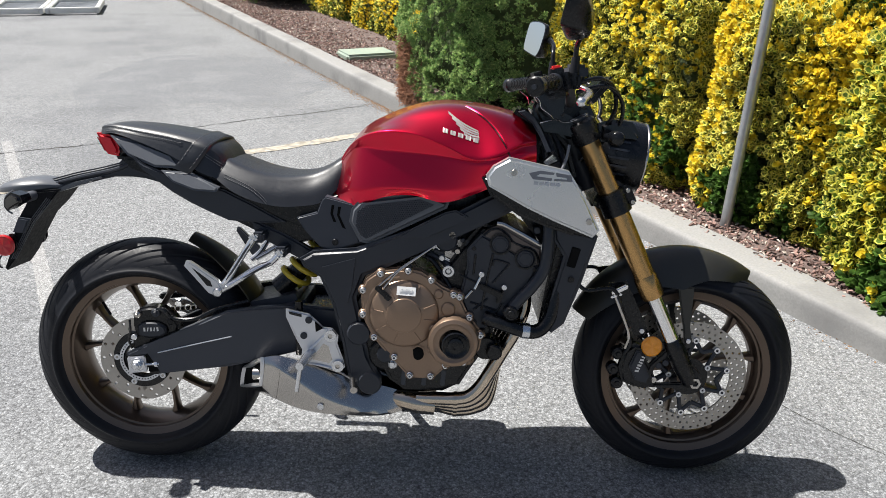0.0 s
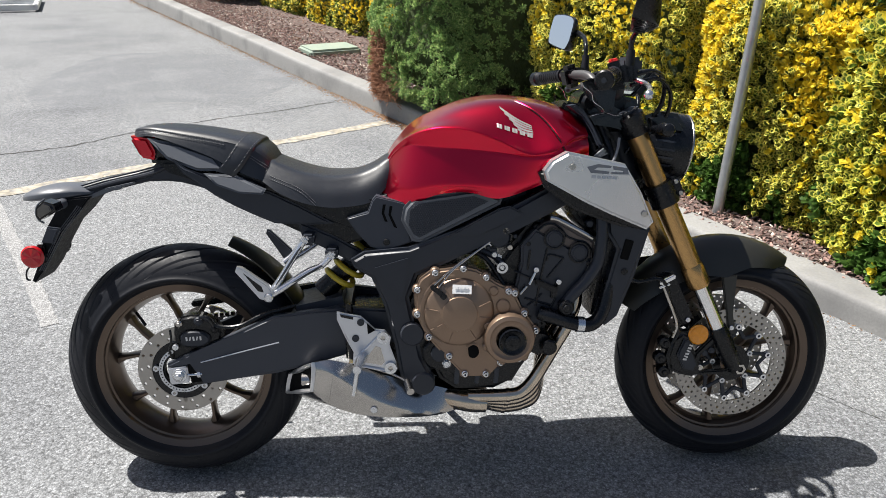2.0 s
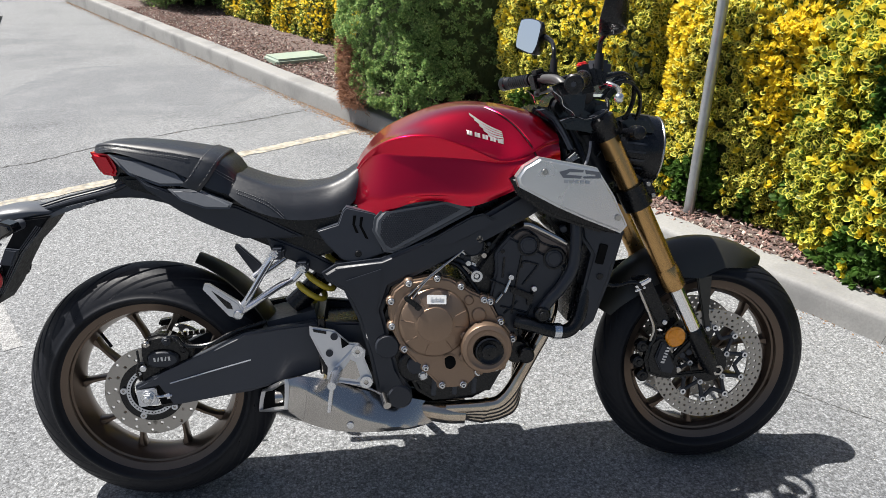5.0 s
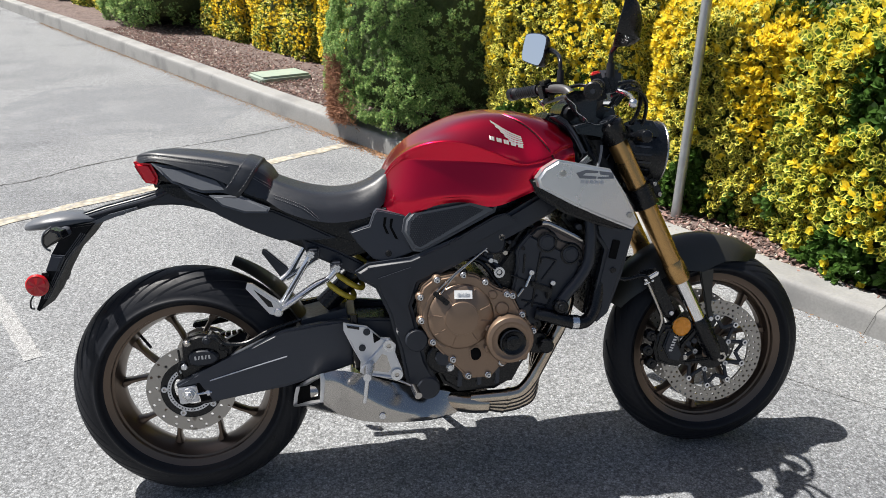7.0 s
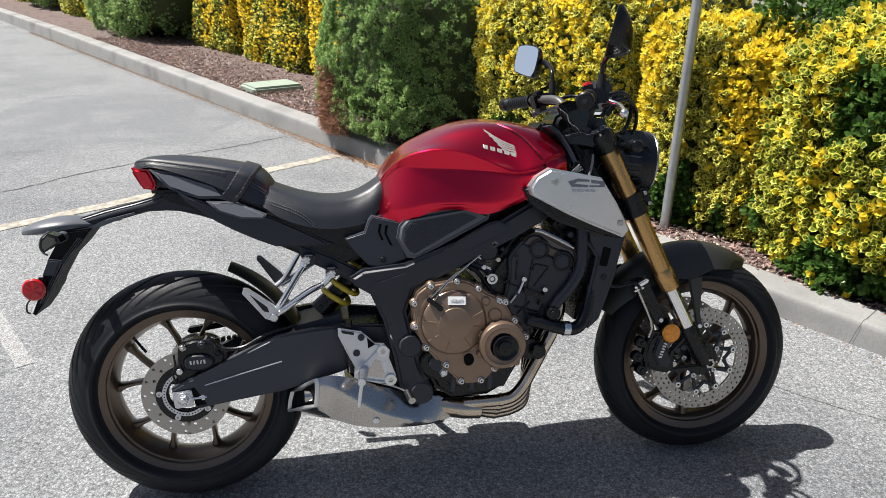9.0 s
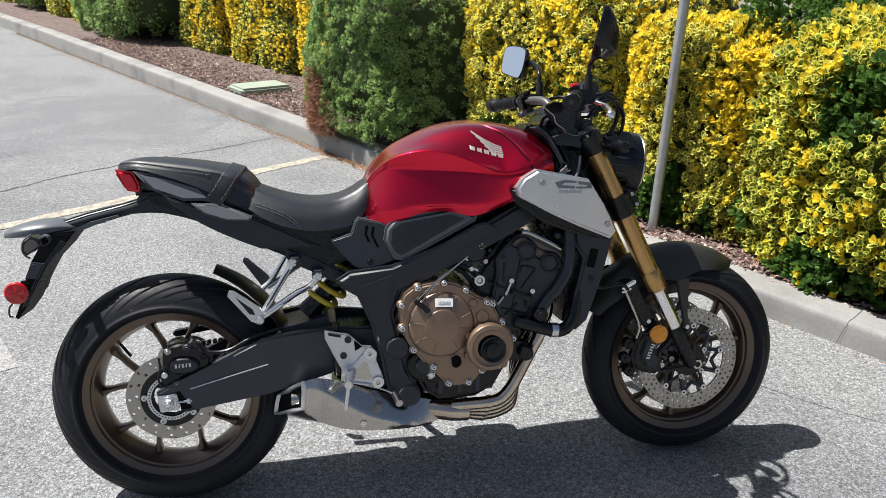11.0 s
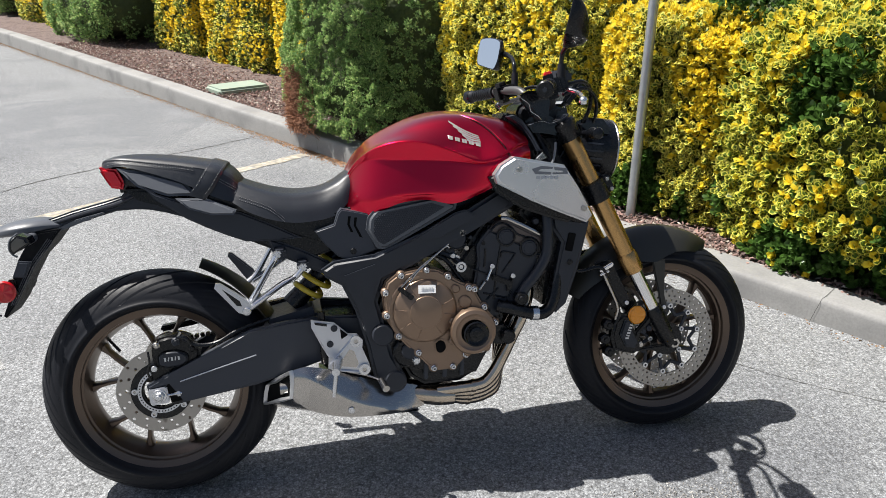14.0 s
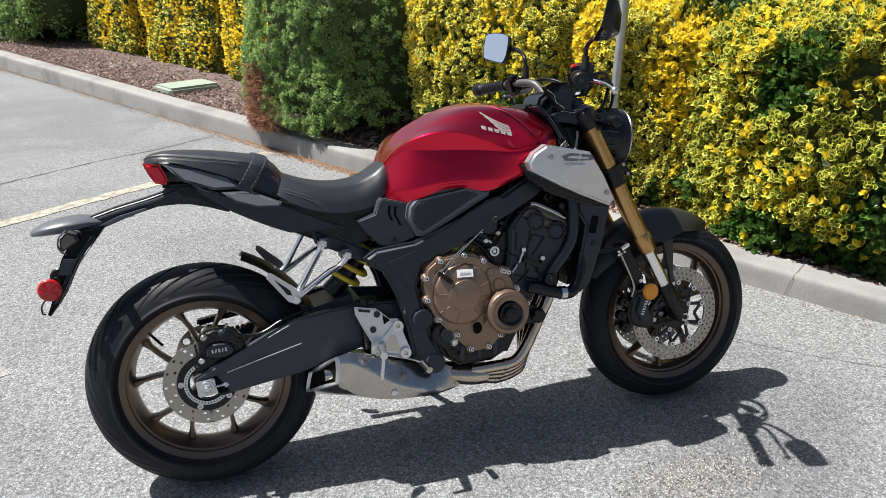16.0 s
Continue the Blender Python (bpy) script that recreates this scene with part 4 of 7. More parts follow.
for s in (-1, 1):
    lens_edge = [(-0.286, 0.722), (-0.283, 0.744), (-0.266, 0.759), (-0.245, 0.752), (-0.240, 0.737), (-0.262, 0.724), (-0.279, 0.713)]
    sig = part("turn_signal", plate(lens_edge, s * 0.095, s * 0.150, 0.006, 3), M_GLOSS, plate_arm, "black angular turn signal")
    part("signal_stem", tube([(-0.258, s * 0.045, 0.740), (-0.262, s * 0.098, 0.738)], 0.013, sides=14), M_PANELGREY, sig)
    part("signal_lens", plate([(-0.264 + (x + 0.264) * 0.72, 0.737 + (z - 0.737) * 0.72) for x, z in lens_edge], s * 0.148, s * 0.153, 0.002, 2), mat("smoked_lens", (0.075, 0.070, 0.062), 0.25, coat=1.0), sig, "smoked lens")
    part("signal_rim", tube([(-0.268, s * 0.130, 0.762), (-0.285, s * 0.132, 0.748), (-0.291, s * 0.132, 0.728), (-0.286, s * 0.130, 0.712), (-0.276, s * 0.128, 0.704)], 0.0024, 18, 6), M_PANELGREY, sig)
    part("reflector_stem", block((-0.318, s * 0.068, 0.615), (0.020, 0.016, 0.05), 0.004), M_BLACK, plate_arm)
    facets(part("reflector", disk((-0.334, s * 0.076, 0.612), 0.028, 0, s * 0.010, 36, 0.004), M_REFLECT if s < 0 else M_BLACK, plate_arm, "round red side reflector" if s < 0 else "black back of a reflector"), (-0.334, s * 0.0862, 0.612), 0.022, s, M_REFLECT if s < 0 else M_BLACK)

# side covers
mirrored("vent_cover", [(0.503, 0.768), (0.575, 0.750), (0.568, 0.722), (0.588, 0.656), (0.520, 0.632), (0.488, 0.644), (0.455, 0.680), (0.432, 0.714), (0.482, 0.728), (0.494, 0.758)], 0.105, 0.145, M_GREY, 0.003, "dark grey vented side cover")
# Raised black plates: the slots' depth is painted, not cut.
for k in range(2):
    dx, dz = 0.016 * k, -0.004 * k
    part("vent_slot", plate([(0.519 + dx, 0.748 + dz), (0.526 + dx, 0.748 + dz), (0.522 + dx, 0.727 + dz), (0.530 + dx + 0.007 * k, 0.706 + dz - 0.012 * k), (0.523 + dx + 0.006 * k, 0.707 + dz - 0.010 * k), (0.516 + dx, 0.727 + dz)], -0.1445, -0.1465, 0), M_HOLE, bike)
bolt((0.527, -0.144, 0.656), 0.008, 0.004, bike, M_BLACK, "cover_screw")
# Lighter grey than the grip, so the border also carries the sunlit bevel's brightness.
knee = mirrored("knee_panel", [(0.568, 0.742), (0.590, 0.766), (0.745, 0.788), (0.806, 0.764), (0.800, 0.748), (0.612, 0.655), (0.588, 0.660), (0.562, 0.710)], 0.120, 0.163, M_PANELGREY, 0.010, "dark grey knee panel with a dotted grip")
part("grip_patch", plate([(0.582, 0.738), (0.604, 0.754), (0.735, 0.772), (0.775, 0.758), (0.605, 0.668), (0.590, 0.678), (0.578, 0.702)], -0.160, -0.1645, 0.002), M_SATIN, knee)
dots = bmesh.new()
inside = [(0.582, 0.738), (0.604, 0.754), (0.735, 0.772), (0.775, 0.758), (0.605, 0.668), (0.590, 0.678), (0.578, 0.702)]


def within(p, poly):
    hit = False
    for (x0, z0), (x1, z1) in zip(poly, poly[1:] + poly[:1]):
        if (z0 > p[1]) != (z1 > p[1]) and p[0] < (x1 - x0) * (p[1] - z0) / (z1 - z0) + x0:
            hit = not hit
    return hit


for i in range(40):
    for j in range(24):
        x, z = 0.575 + i * 0.0056 + (j % 2) * 0.0028, 0.662 + j * 0.0050
        if within((x, z), inside) and within((x + 0.006, z + 0.004), inside) and within((x - 0.004, z - 0.004), inside):
            v = [dots.verts.new((x + a, -0.1640, z + b)) for a, b in ((-0.0021, 0), (0, -0.0018), (0.0021, 0), (0, 0.0018))]
            top = dots.verts.new((x, -0.1664, z))
            for a in range(4):
                dots.faces.new((v[a], v[(a + 1) % 4], top))
part("grip_dots", dots, M_GREY, knee, smooth=False, kind="stuff")

# radiator shrouds
def shroud_bend(c):
    return Vector((c.x, c.y + 0.035 * max(0, (c.x - 0.95) / 0.2) + 0.10 * max(0, 0.76 - c.z) * 0.3 + 0.12 * max(0.0, 0.925 - c.x), c.z))


shroud = mirrored("radiator_shroud", [(0.888, 0.838), (0.905, 0.862), (0.940, 0.882), (1.080, 0.852), (1.125, 0.785), (1.162, 0.712), (1.145, 0.694), (1.05, 0.735), (0.985, 0.766), (0.895, 0.815)], 0.205, 0.245, M_SILVER, 0.007, "satin silver radiator shroud", shift=shroud_bend)
mirrored("shroud_base", [(0.880, 0.830), (0.95, 0.86), (1.09, 0.84), (1.165, 0.70), (1.14, 0.68), (1.04, 0.715), (0.97, 0.742), (0.90, 0.79)], 0.170, 0.212, M_BLACK, 0.008, "black backing of the shroud", shift=shroud_bend)
bolt((0.951, -0.244, 0.849), 0.0075, 0.003, shroud, M_STEEL, "screw")
bolt((1.134, -0.214, 0.734), 0.0075, 0.003, shroud, M_STEEL, "screw")
mark = bmesh.new()
for outline in ([(0.985, 0.852), (1.012, 0.858), (1.045, 0.853), (1.043, 0.848), (1.010, 0.850), (1.002, 0.845), (1.040, 0.840), (1.038, 0.834), (0.995, 0.838)], [(1.048, 0.853), (1.085, 0.847), (1.088, 0.832), (1.044, 0.834), (1.045, 0.839), (1.075, 0.837), (1.074, 0.841), (1.050, 0.844)]):
    plate([(x, z - 0.004) for x, z in outline], -0.2445, -0.2465, 0, bm=mark, shift=shroud_bend)
part("badge", mark, M_MARK, shroud, "dark grey badge", smooth=False)
bars = bmesh.new()
for k in range(5):
    plate([(0.998 + 0.013 * k, 0.829 - 0.001 * k), (1.008 + 0.013 * k, 0.828 - 0.001 * k), (1.007 + 0.013 * k, 0.821 - 0.001 * k), (0.997 + 0.013 * k, 0.822 - 0.001 * k)], -0.2445, -0.2462, 0, bm=bars, shift=shroud_bend)
part("badge_bars", bars, M_FAINT, shroud, smooth=False)

# radiator
part("radiator", plate([(1.075, 0.735), (1.115, 0.735), (1.075, 0.465), (1.035, 0.465)], -0.15, 0.15, 0.006), M_BLACK, bike, "black radiator behind the front wheel")
mirrored("radiator_side_cover", [(1.055, 0.715), (1.165, 0.692), (1.130, 0.575), (1.095, 0.470), (1.065, 0.445), (1.040, 0.470), (1.060, 0.540), (1.085, 0.640), (1.06, 0.68)], 0.140, 0.178, M_SATIN, 0.008, "black plastic radiator side cover")
part("cover_slot", block((1.108, -0.179, 0.64), (0.022, 0.003, 0.05), 0.002, (0, 14, 0)), M_HOLE, bike)
bolt((1.105, -0.178, 0.585), 0.008, 0.004, bike, M_BLACK)
part("radiator_hose", tube([(0.897, -0.180, 0.484), (0.93, -0.187, 0.475), (0.999, -0.185, 0.453), (1.034, -0.180, 0.455), (1.056, -0.172, 0.480), (1.068, -0.165, 0.52), (1.075, -0.16, 0.56)], 0.0175, 40, 16), M_BLACK, bike, "black rubber radiator hose")
part("hose_clamp", tube([(0.990, -0.1855, 0.455), (1.008, -0.184, 0.453)], 0.0195, sides=20), M_ALLOY, bike, "bright hose clamp")
part("coolant_hose", tube([(1.046, -0.165, 0.740), (1.046, -0.172, 0.712), (1.045, -0.178, 0.660), (1.037, -0.180, 0.608), (1.010, -0.182, 0.564), (0.984, -0.182, 0.535), (0.962, -0.180, 0.505)], 0.0145, 36, 14), M_SATIN, bike, "dark coolant pipe")
part("coolant_joint", joined(disk((0.962, -0.165, 0.500), 0.019, 0, -0.036, 28, 0.004), disk((0.962, -0.200, 0.500), 0.010, 0, -0.006, 20, 0.002)), M_BLACK, bike)

# engine
crank = part("crankcase", plate([(0.57, 0.50), (0.60, 0.58), (0.70, 0.60), (0.80, 0.57), (0.90, 0.50), (0.925, 0.44), (0.895, 0.375), (0.862, 0.325), (0.842, 0.290), (0.72, 0.290), (0.66, 0.32), (0.60, 0.36), (0.58, 0.38)], -0.150, 0.155, 0.012, 3), M_BLACK, bike, "black engine crankcase")
for x in (0.700, 0.752, 0.800):
    part("case_rib", block((x, -0.1505, 0.312), (0.012, 0.006, 0.045), 0.002, (0, 4, 0)), M_GREY, crank)
cyl = part("cylinder_block", plate([(0.76, 0.55), (0.83, 0.645), (0.885, 0.712), (0.985, 0.690), (1.035, 0.64), (1.005, 0.54), (0.945, 0.450), (0.86, 0.47)], -0.150, 0.150, 0.012, 3), M_BLACK, bike, "black cylinder block and head")
headc = part("cam_cover", plate([(0.884, 0.682), (0.893, 0.694), (0.910, 0.706), (0.930, 0.711), (0.940, 0.708), (0.975, 0.688), (1.008, 0.670), (1.030, 0.660), (1.033, 0.636), (1.035, 0.614), (1.005, 0.605), (0.93, 0.64)], -0.166, 0.160, 0.006, 3), mat("cam_cover_brown", (0.115, 0.092, 0.080), 0.42, 0.4, grain=0.15, scale=150), bike, "dark brown cam cover")
part("cover_bead", tube([(x, -0.166, z) for x, z in ((0.892, 0.686), (0.908, 0.700), (0.928, 0.702), (0.948, 0.690), (0.962, 0.672), (0.985, 0.662), (1.008, 0.656), (1.022, 0.640), (1.026, 0.618))], 0.003, 30, 8), M_BLACK, headc)
part("cover_rail", tube([(0.922, -0.160, 0.716), (0.940, -0.162, 0.713), (0.985, -0.162, 0.690), (1.028, -0.160, 0.666)], 0.006, 20, 8), M_STEEL, headc)
part("chain_case", plate([(0.885, 0.690), (0.862, 0.665), (0.851, 0.648), (0.852, 0.608), (0.836, 0.534), (0.855, 0.488), (0.885, 0.445), (0.955, 0.481), (0.991, 0.541), (1.026, 0.612), (0.952, 0.655)], -0.146, -0.172, 0.006, 3), M_SATIN, cyl)
for x, z in ((0.931, 0.667), (0.993, 0.632)):
    part("cam_boss", joined(disk((x, -0.166, z), 0.0215, 0, -0.010, 32, 0.003), disk((x, -0.175, z), 0.016, 0, -0.003, 32, 0.002)), M_SATIN, cyl)
    part("boss_ring", lathe([(0.0225, -0.172), (0.0265, -0.172), (0.0265, -0.1745), (0.0225, -0.1745)], (x, 0, z), 32), M_BLACK, cyl)
for pts in ([(0.914, 0.613), (0.920, 0.628), (0.955, 0.619)], [(0.955, 0.619), (0.916, 0.570)], [(0.914, 0.643), (0.902, 0.580), (0.890, 0.500)], [(0.835, 0.588), (0.887, 0.565), (0.932, 0.545)], [(0.940, 0.559), (0.928, 0.522)], [(0.872, 0.640), (0.868, 0.590)], [(0.905, 0.530), (0.870, 0.500)], [(0.940, 0.520), (0.915, 0.470)], [(0.862, 0.520), (0.93, 0.50)]):
    part("rib", tube([(x, -0.1725, z) for x, z in pts], 0.0028, 10, 8), M_BLACK, cyl)
part("case_bracket", plate([(0.888, 0.570), (0.938, 0.548), (0.946, 0.562), (0.938, 0.526), (0.926, 0.520), (0.926, 0.538), (0.886, 0.556)], -0.172, -0.186, 0.003), M_BLACK, cyl)
for pts in ([(0.888, 0.592), (0.872, 0.556)], [(0.866, 0.552), (0.850, 0.532)]):
    part("clip_pin", tube([(x, -0.180, z) for x, z in pts], 0.0035, sides=8), M_ALLOY if pts[0][0] > 0.88 else M_STEEL, cyl)
for x, z in ((0.888, 0.592), (0.944, 0.561)):
    bolt((x, -0.174, z), 0.007, 0.010, cyl, M_ALLOY)
for x, z in ((0.862, 0.548), (0.875, 0.470), (0.952, 0.492), (0.985, 0.545), (1.016, 0.605), (0.868, 0.655)):
    bolt((x, -0.170, z), 0.0055, 0.005, cyl, M_BLACK)
part("sensor_bolt", joined(lathe([(0.008, -0.150), (0.014, -0.150), (0.014, -0.166), (0.008, -0.166)], (0.807, 0, 0.594), 24), disk((0.807, -0.150, 0.594), 0.007, 0, -0.014, 6, 0.001)), M_ALLOY, cyl, "bright sensor bolt")
for k, (x, z) in enumerate(((0.775, 0.640), (0.79, 0.622), (0.745, 0.628), (0.828, 0.640), (0.84, 0.668), (0.765, 0.655), (0.81, 0.652))):
    part("fitting", joined(disk((x, -0.125, z), 0.006 + 0.002 * (k % 2), 0, -0.022, 14, 0.002), block((x + 0.012, -0.13, z - 0.008), (0.02, 0.02, 0.014), 0.003, (0, 25 * k, 0))), (M_SATIN, M_ALLOY, M_BLACK, M_STEEL)[k % 4], bike)
for k in range(4):
    part("engine_hose", tube([(0.70 + 0.02 * k, -0.12, 0.625), (0.75 + 0.02 * k, -0.135 - 0.004 * k, 0.640 - 0.012 * k), (0.80 + 0.012 * k, -0.14, 0.605 - 0.016 * k), (0.835 + 0.006 * k, -0.145, 0.545)], 0.0042 + 0.001 * (k % 2), 26, 8), M_SATIN if k % 2 else M_BLACK, bike)

COVER = [(0.596, 0.500), (0.594, 0.545), (0.606, 0.572), (0.632, 0.592), (0.665, 0.596), (0.706, 0.602), (0.742, 0.594), (0.768, 0.578), (0.793, 0.560), (0.832, 0.542), (0.844, 0.520), (0.860, 0.488), (0.888, 0.452), (0.894, 0.430), (0.889, 0.400), (0.868, 0.372), (0.842, 0.364), (0.812, 0.360), (0.800, 0.345), (0.780, 0.324), (0.750, 0.320), (0.717, 0.321), (0.702, 0.338), (0.673, 0.369), (0.646, 0.400), (0.622, 0.428), (0.604, 0.465)]
cover = part("clutch_cover", plate(COVER, -0.150, -0.182, 0.006, 3), M_COVER, bike, "bronze clutch cover")
part("cover_flange", plate([(0.742 + (x - 0.742) * 1.018, 0.460 + (z - 0.460) * 1.018) for x, z in COVER], -0.146, -0.160, 0.003, 2), M_COVER, cover)
dome = [(0.0865, -0.176), (0.0860, -0.182), (0.0835, -0.187), (0.078, -0.1905), (0.066, -0.194), (0.052, -0.198), (0.0435, -0.2015), (0.0425, -0.2040), (0.0405, -0.2048), (1e-5, -0.2045)]
part("clutch_dome", lathe(dome, (0.701, 0, 0.489), 72), M_COVER, cover, "turned bronze clutch dome")
for a in (172, 118, 62, 20, 350, 302, 252, 212):
    a = radians(a)
    part("dome_rib", tube([(0.701 + r * math.cos(a), y, 0.489 + r * math.sin(a)) for r, y in ((0.050, -0.1985), (0.064, -0.1945), (0.080, -0.1895))], 0.0017, sides=8), M_COVER, cover)
part("dome_step", lathe([(0.0925, -0.176), (0.0925, -0.183), (0.0895, -0.1845), (0.0850, -0.1835)], (0.697, 0, 0.492), 64, start=radians(95), sweep=radians(150)), M_COVER, cover)
part("alternator_dome", lathe([(0.062, -0.176), (0.062, -0.208), (0.059, -0.214), (0.050, -0.217), (0.047, -0.2155), (0.045, -0.214), (0.0345, -0.214)], (0.8235, 0, 0.4265), 56), M_COVER, cover)
for k in range(4):
    a = radians(150 + 52 * k)
    part("dome_lug", disk((0.826 + 0.062 * math.cos(a), -0.178, 0.424 + 0.062 * math.sin(a)), 0.010, 0, -0.018, 20, 0.003), M_COVER, cover)
part("inspection_cap", lathe([(0.0345, -0.212), (0.0340, -0.219), (0.031, -0.221), (0.0285, -0.219), (0.0235, -0.2165), (0.0195, -0.2165), (0.0185, -0.222), (0.014, -0.2235), (1e-5, -0.223)], (0.829, 0, 0.4215), 48), M_BLACK, cover, "black round inspection cap")
part("cap_slot", lathe([(0.0075, -0.223), (0.0105, -0.223), (0.0105, -0.2255), (0.0075, -0.2255), (0.0075, -0.223)], (0.829, 0, 0.4215), 24, start=0.3, sweep=4.4), M_BLACK, cover)
part("window_rim", plate([(0.720, 0.402), (0.736, 0.410), (0.752, 0.403), (0.755, 0.380), (0.742, 0.366), (0.724, 0.372)], -0.181, -0.1855, 0.002, curve=28), M_COVER, cover)
part("oil_window", plate([(0.724, 0.398), (0.736, 0.405), (0.748, 0.399), (0.751, 0.382), (0.740, 0.371), (0.727, 0.376)], -0.185, -0.1868, 0.001, curve=24), M_HOLE, cover)
part("label", block((0.7065, -0.1972, 0.5500), (0.046, 0.0010, 0.0215), 0, (-16, 3, 0)), M_WHITE, cover, "white printed sticker")
for k in range(11):
    part("label_bar", block((0.691 + 0.0030 * k, -0.1985, 0.5520 - 0.0002 * k), (0.0007 + 0.0005 * (k % 3), 0.0006, 0.0085), 0, (-14, 4, 0)), M_FAINT, cover)
part("label_line", block((0.7060, -0.1964, 0.5440), (0.034, 0.0006, 0.0022), 0, (-14, 4, 0)), M_FAINT, cover)
part("clip", joined(block((0.648, -0.194, 0.546), (0.040, 0.014, 0.012), 0.002, (0, 40, 0)), block((0.662, -0.200, 0.534), (0.014, 0.010, 0.014), 0.002, (0, 40, 0))), M_BLACK, cover)
for r, x, z in ((0.0115, 0.785, 0.541), (0.0175, 0.809, 0.503)):
    part("cover_boss", joined(disk((x, -0.178, z), r, 0, -0.010, 28, 0.0025), disk((x, -0.187, z), r * 0.8, 0, -0.0015, 28, 0.001)), M_COVER, cover)
for x, z in ((0.600, 0.546), (0.643, 0.588), (0.710, 0.597), (0.766, 0.575), (0.821, 0.540), (0.836, 0.535), (0.861, 0.484), (0.890, 0.439), (0.805, 0.358), (0.769, 0.329), (0.717, 0.330), (0.678, 0.377), (0.628, 0.427), (0.600, 0.485), (0.864, 0.374), (0.850, 0.368)):
    part("bolt_boss", disk((x, -0.152, z), 0.0125, 0, -0.031, 20, 0.003), M_COVER, cover)
    part("cover_bolt", joined(disk((x, -0.182, z), 0.0082, 0, -0.006, 18, 0.0015), lathe([(0.0028, -0.194), (0.0055, -0.194), (0.0060, -0.1925), (0.0060, -0.187), (0.0028, -0.187)], (x, 0, z), 14)), M_ALLOY, cover, "bright cover bolt")
part("water_pump", joined(disk((0.905, -0.10, 0.40), 0.030, 0, -0.07, 28, 0.004), disk((0.925, -0.10, 0.395), 0.020, 0, -0.09, 20, 0.004)), M_BLACK, crank)
part("oil_sump", plate([(0.64, 0.33), (0.84, 0.33), (0.835, 0.280), (0.80, 0.262), (0.70, 0.262), (0.66, 0.29)], -0.125, 0.12, 0.012, 3), M_BLACK, crank)
part("sprocket_cover", disk((0.652, -0.13, 0.375), 0.040, 0, -0.04, 32, 0.005), M_BLACK, crank)
part("oil_cap", disk((0.655, -0.165, 0.38), 0.022, 0, -0.015, 10, 0.003), M_SATIN, crank)
part("drain_bolt", joined(disk((0.672, -0.150, 0.352), 0.014, 0, -0.02, 20, 0.003), disk((0.672, -0.168, 0.352), 0.008, 0, -0.008, 6, 0.001)), M_ALLOY, crank)
for k in range(2):
    part("clutch_cable", tube([(0.640 + 0.010 * k, -0.192, 0.560 - 0.006 * k), (0.676 + 0.006 * k, -0.188, 0.592), (0.712 + 0.004 * k, -0.180, 0.618), (0.77, -0.165, 0.655), (0.84, -0.14, 0.70)], 0.0022, 24, 8), M_STEEL, crank, "bare steel clutch cable")
part("cable_end", disk((0.712, -0.172, 0.604), 0.009, 0, -0.012, 14, 0.003), M_BLACK, crank)
part("intake_box", block((0.78, 0, 0.70), (0.26, 0.20, 0.12), 0.02, (0, -22, 0)), M_BLACK, bike)
part("throttle_body", disk((0.80, -0.10, 0.668), 0.028, 0, -0.05, 28, 0.004), M_SATIN, bike)
part("intake_bolt", disk((0.815, -0.155, 0.685), 0.011, 0, -0.010, 24, 0.003), M_STEEL, bike)
part("fuel_hose", tube([(0.70, -0.13, 0.63), (0.76, -0.14, 0.62), (0.80, -0.15, 0.57), (0.83, -0.16, 0.52)], 0.006, 24, 10), M_BLACK, bike)
for x, z in ((1.02, 0.70), (1.05, 0.66)):
    part("fitting", disk((x, -0.14, z), 0.009, 0, -0.02, 14, 0.002), M_SATIN, bike)

# exhaust
for k in range(4):
    y = -0.135 + 0.052 * k
    yl = -0.135 + 0.030 * k
    low = 0.250 - 0.024 * k
    part("header_pipe", tube([(1.00, y * 0.9, 0.545), (0.998, y * 0.95, 0.49), (0.976, y, 0.430), (0.950, y, 0.382), (0.922 + 0.006 * k, (y + yl) / 2, 0.330 - 0.008 * k), (0.896 + 0.008 * k, yl, low + 0.036), (0.868 + 0.006 * k, yl, low + 0.008), (0.835, yl, low), (0.790, yl * 0.95, low - 0.004 + 0.004 * k), (0.735, -0.118 + 0.012 * k, 0.242 - 0.012 * k)], 0.0168, 72, 18), M_PIPE, bike, "polished steel exhaust header pipe")
    part("pipe_band", tube([(0.828, yl, low), (0.838, yl, low)], 0.0185, sides=20), M_PIPE, bike)
part("collector", tube([(0.780, -0.098, 0.222), (0.74, -0.098, 0.226), (0.70, -0.092, 0.232), (0.65, -0.080, 0.238)], [0.040, 0.042, 0.041, 0.038], 20, 28, flat=0.80), M_PIPE, bike, "polished exhaust collector")


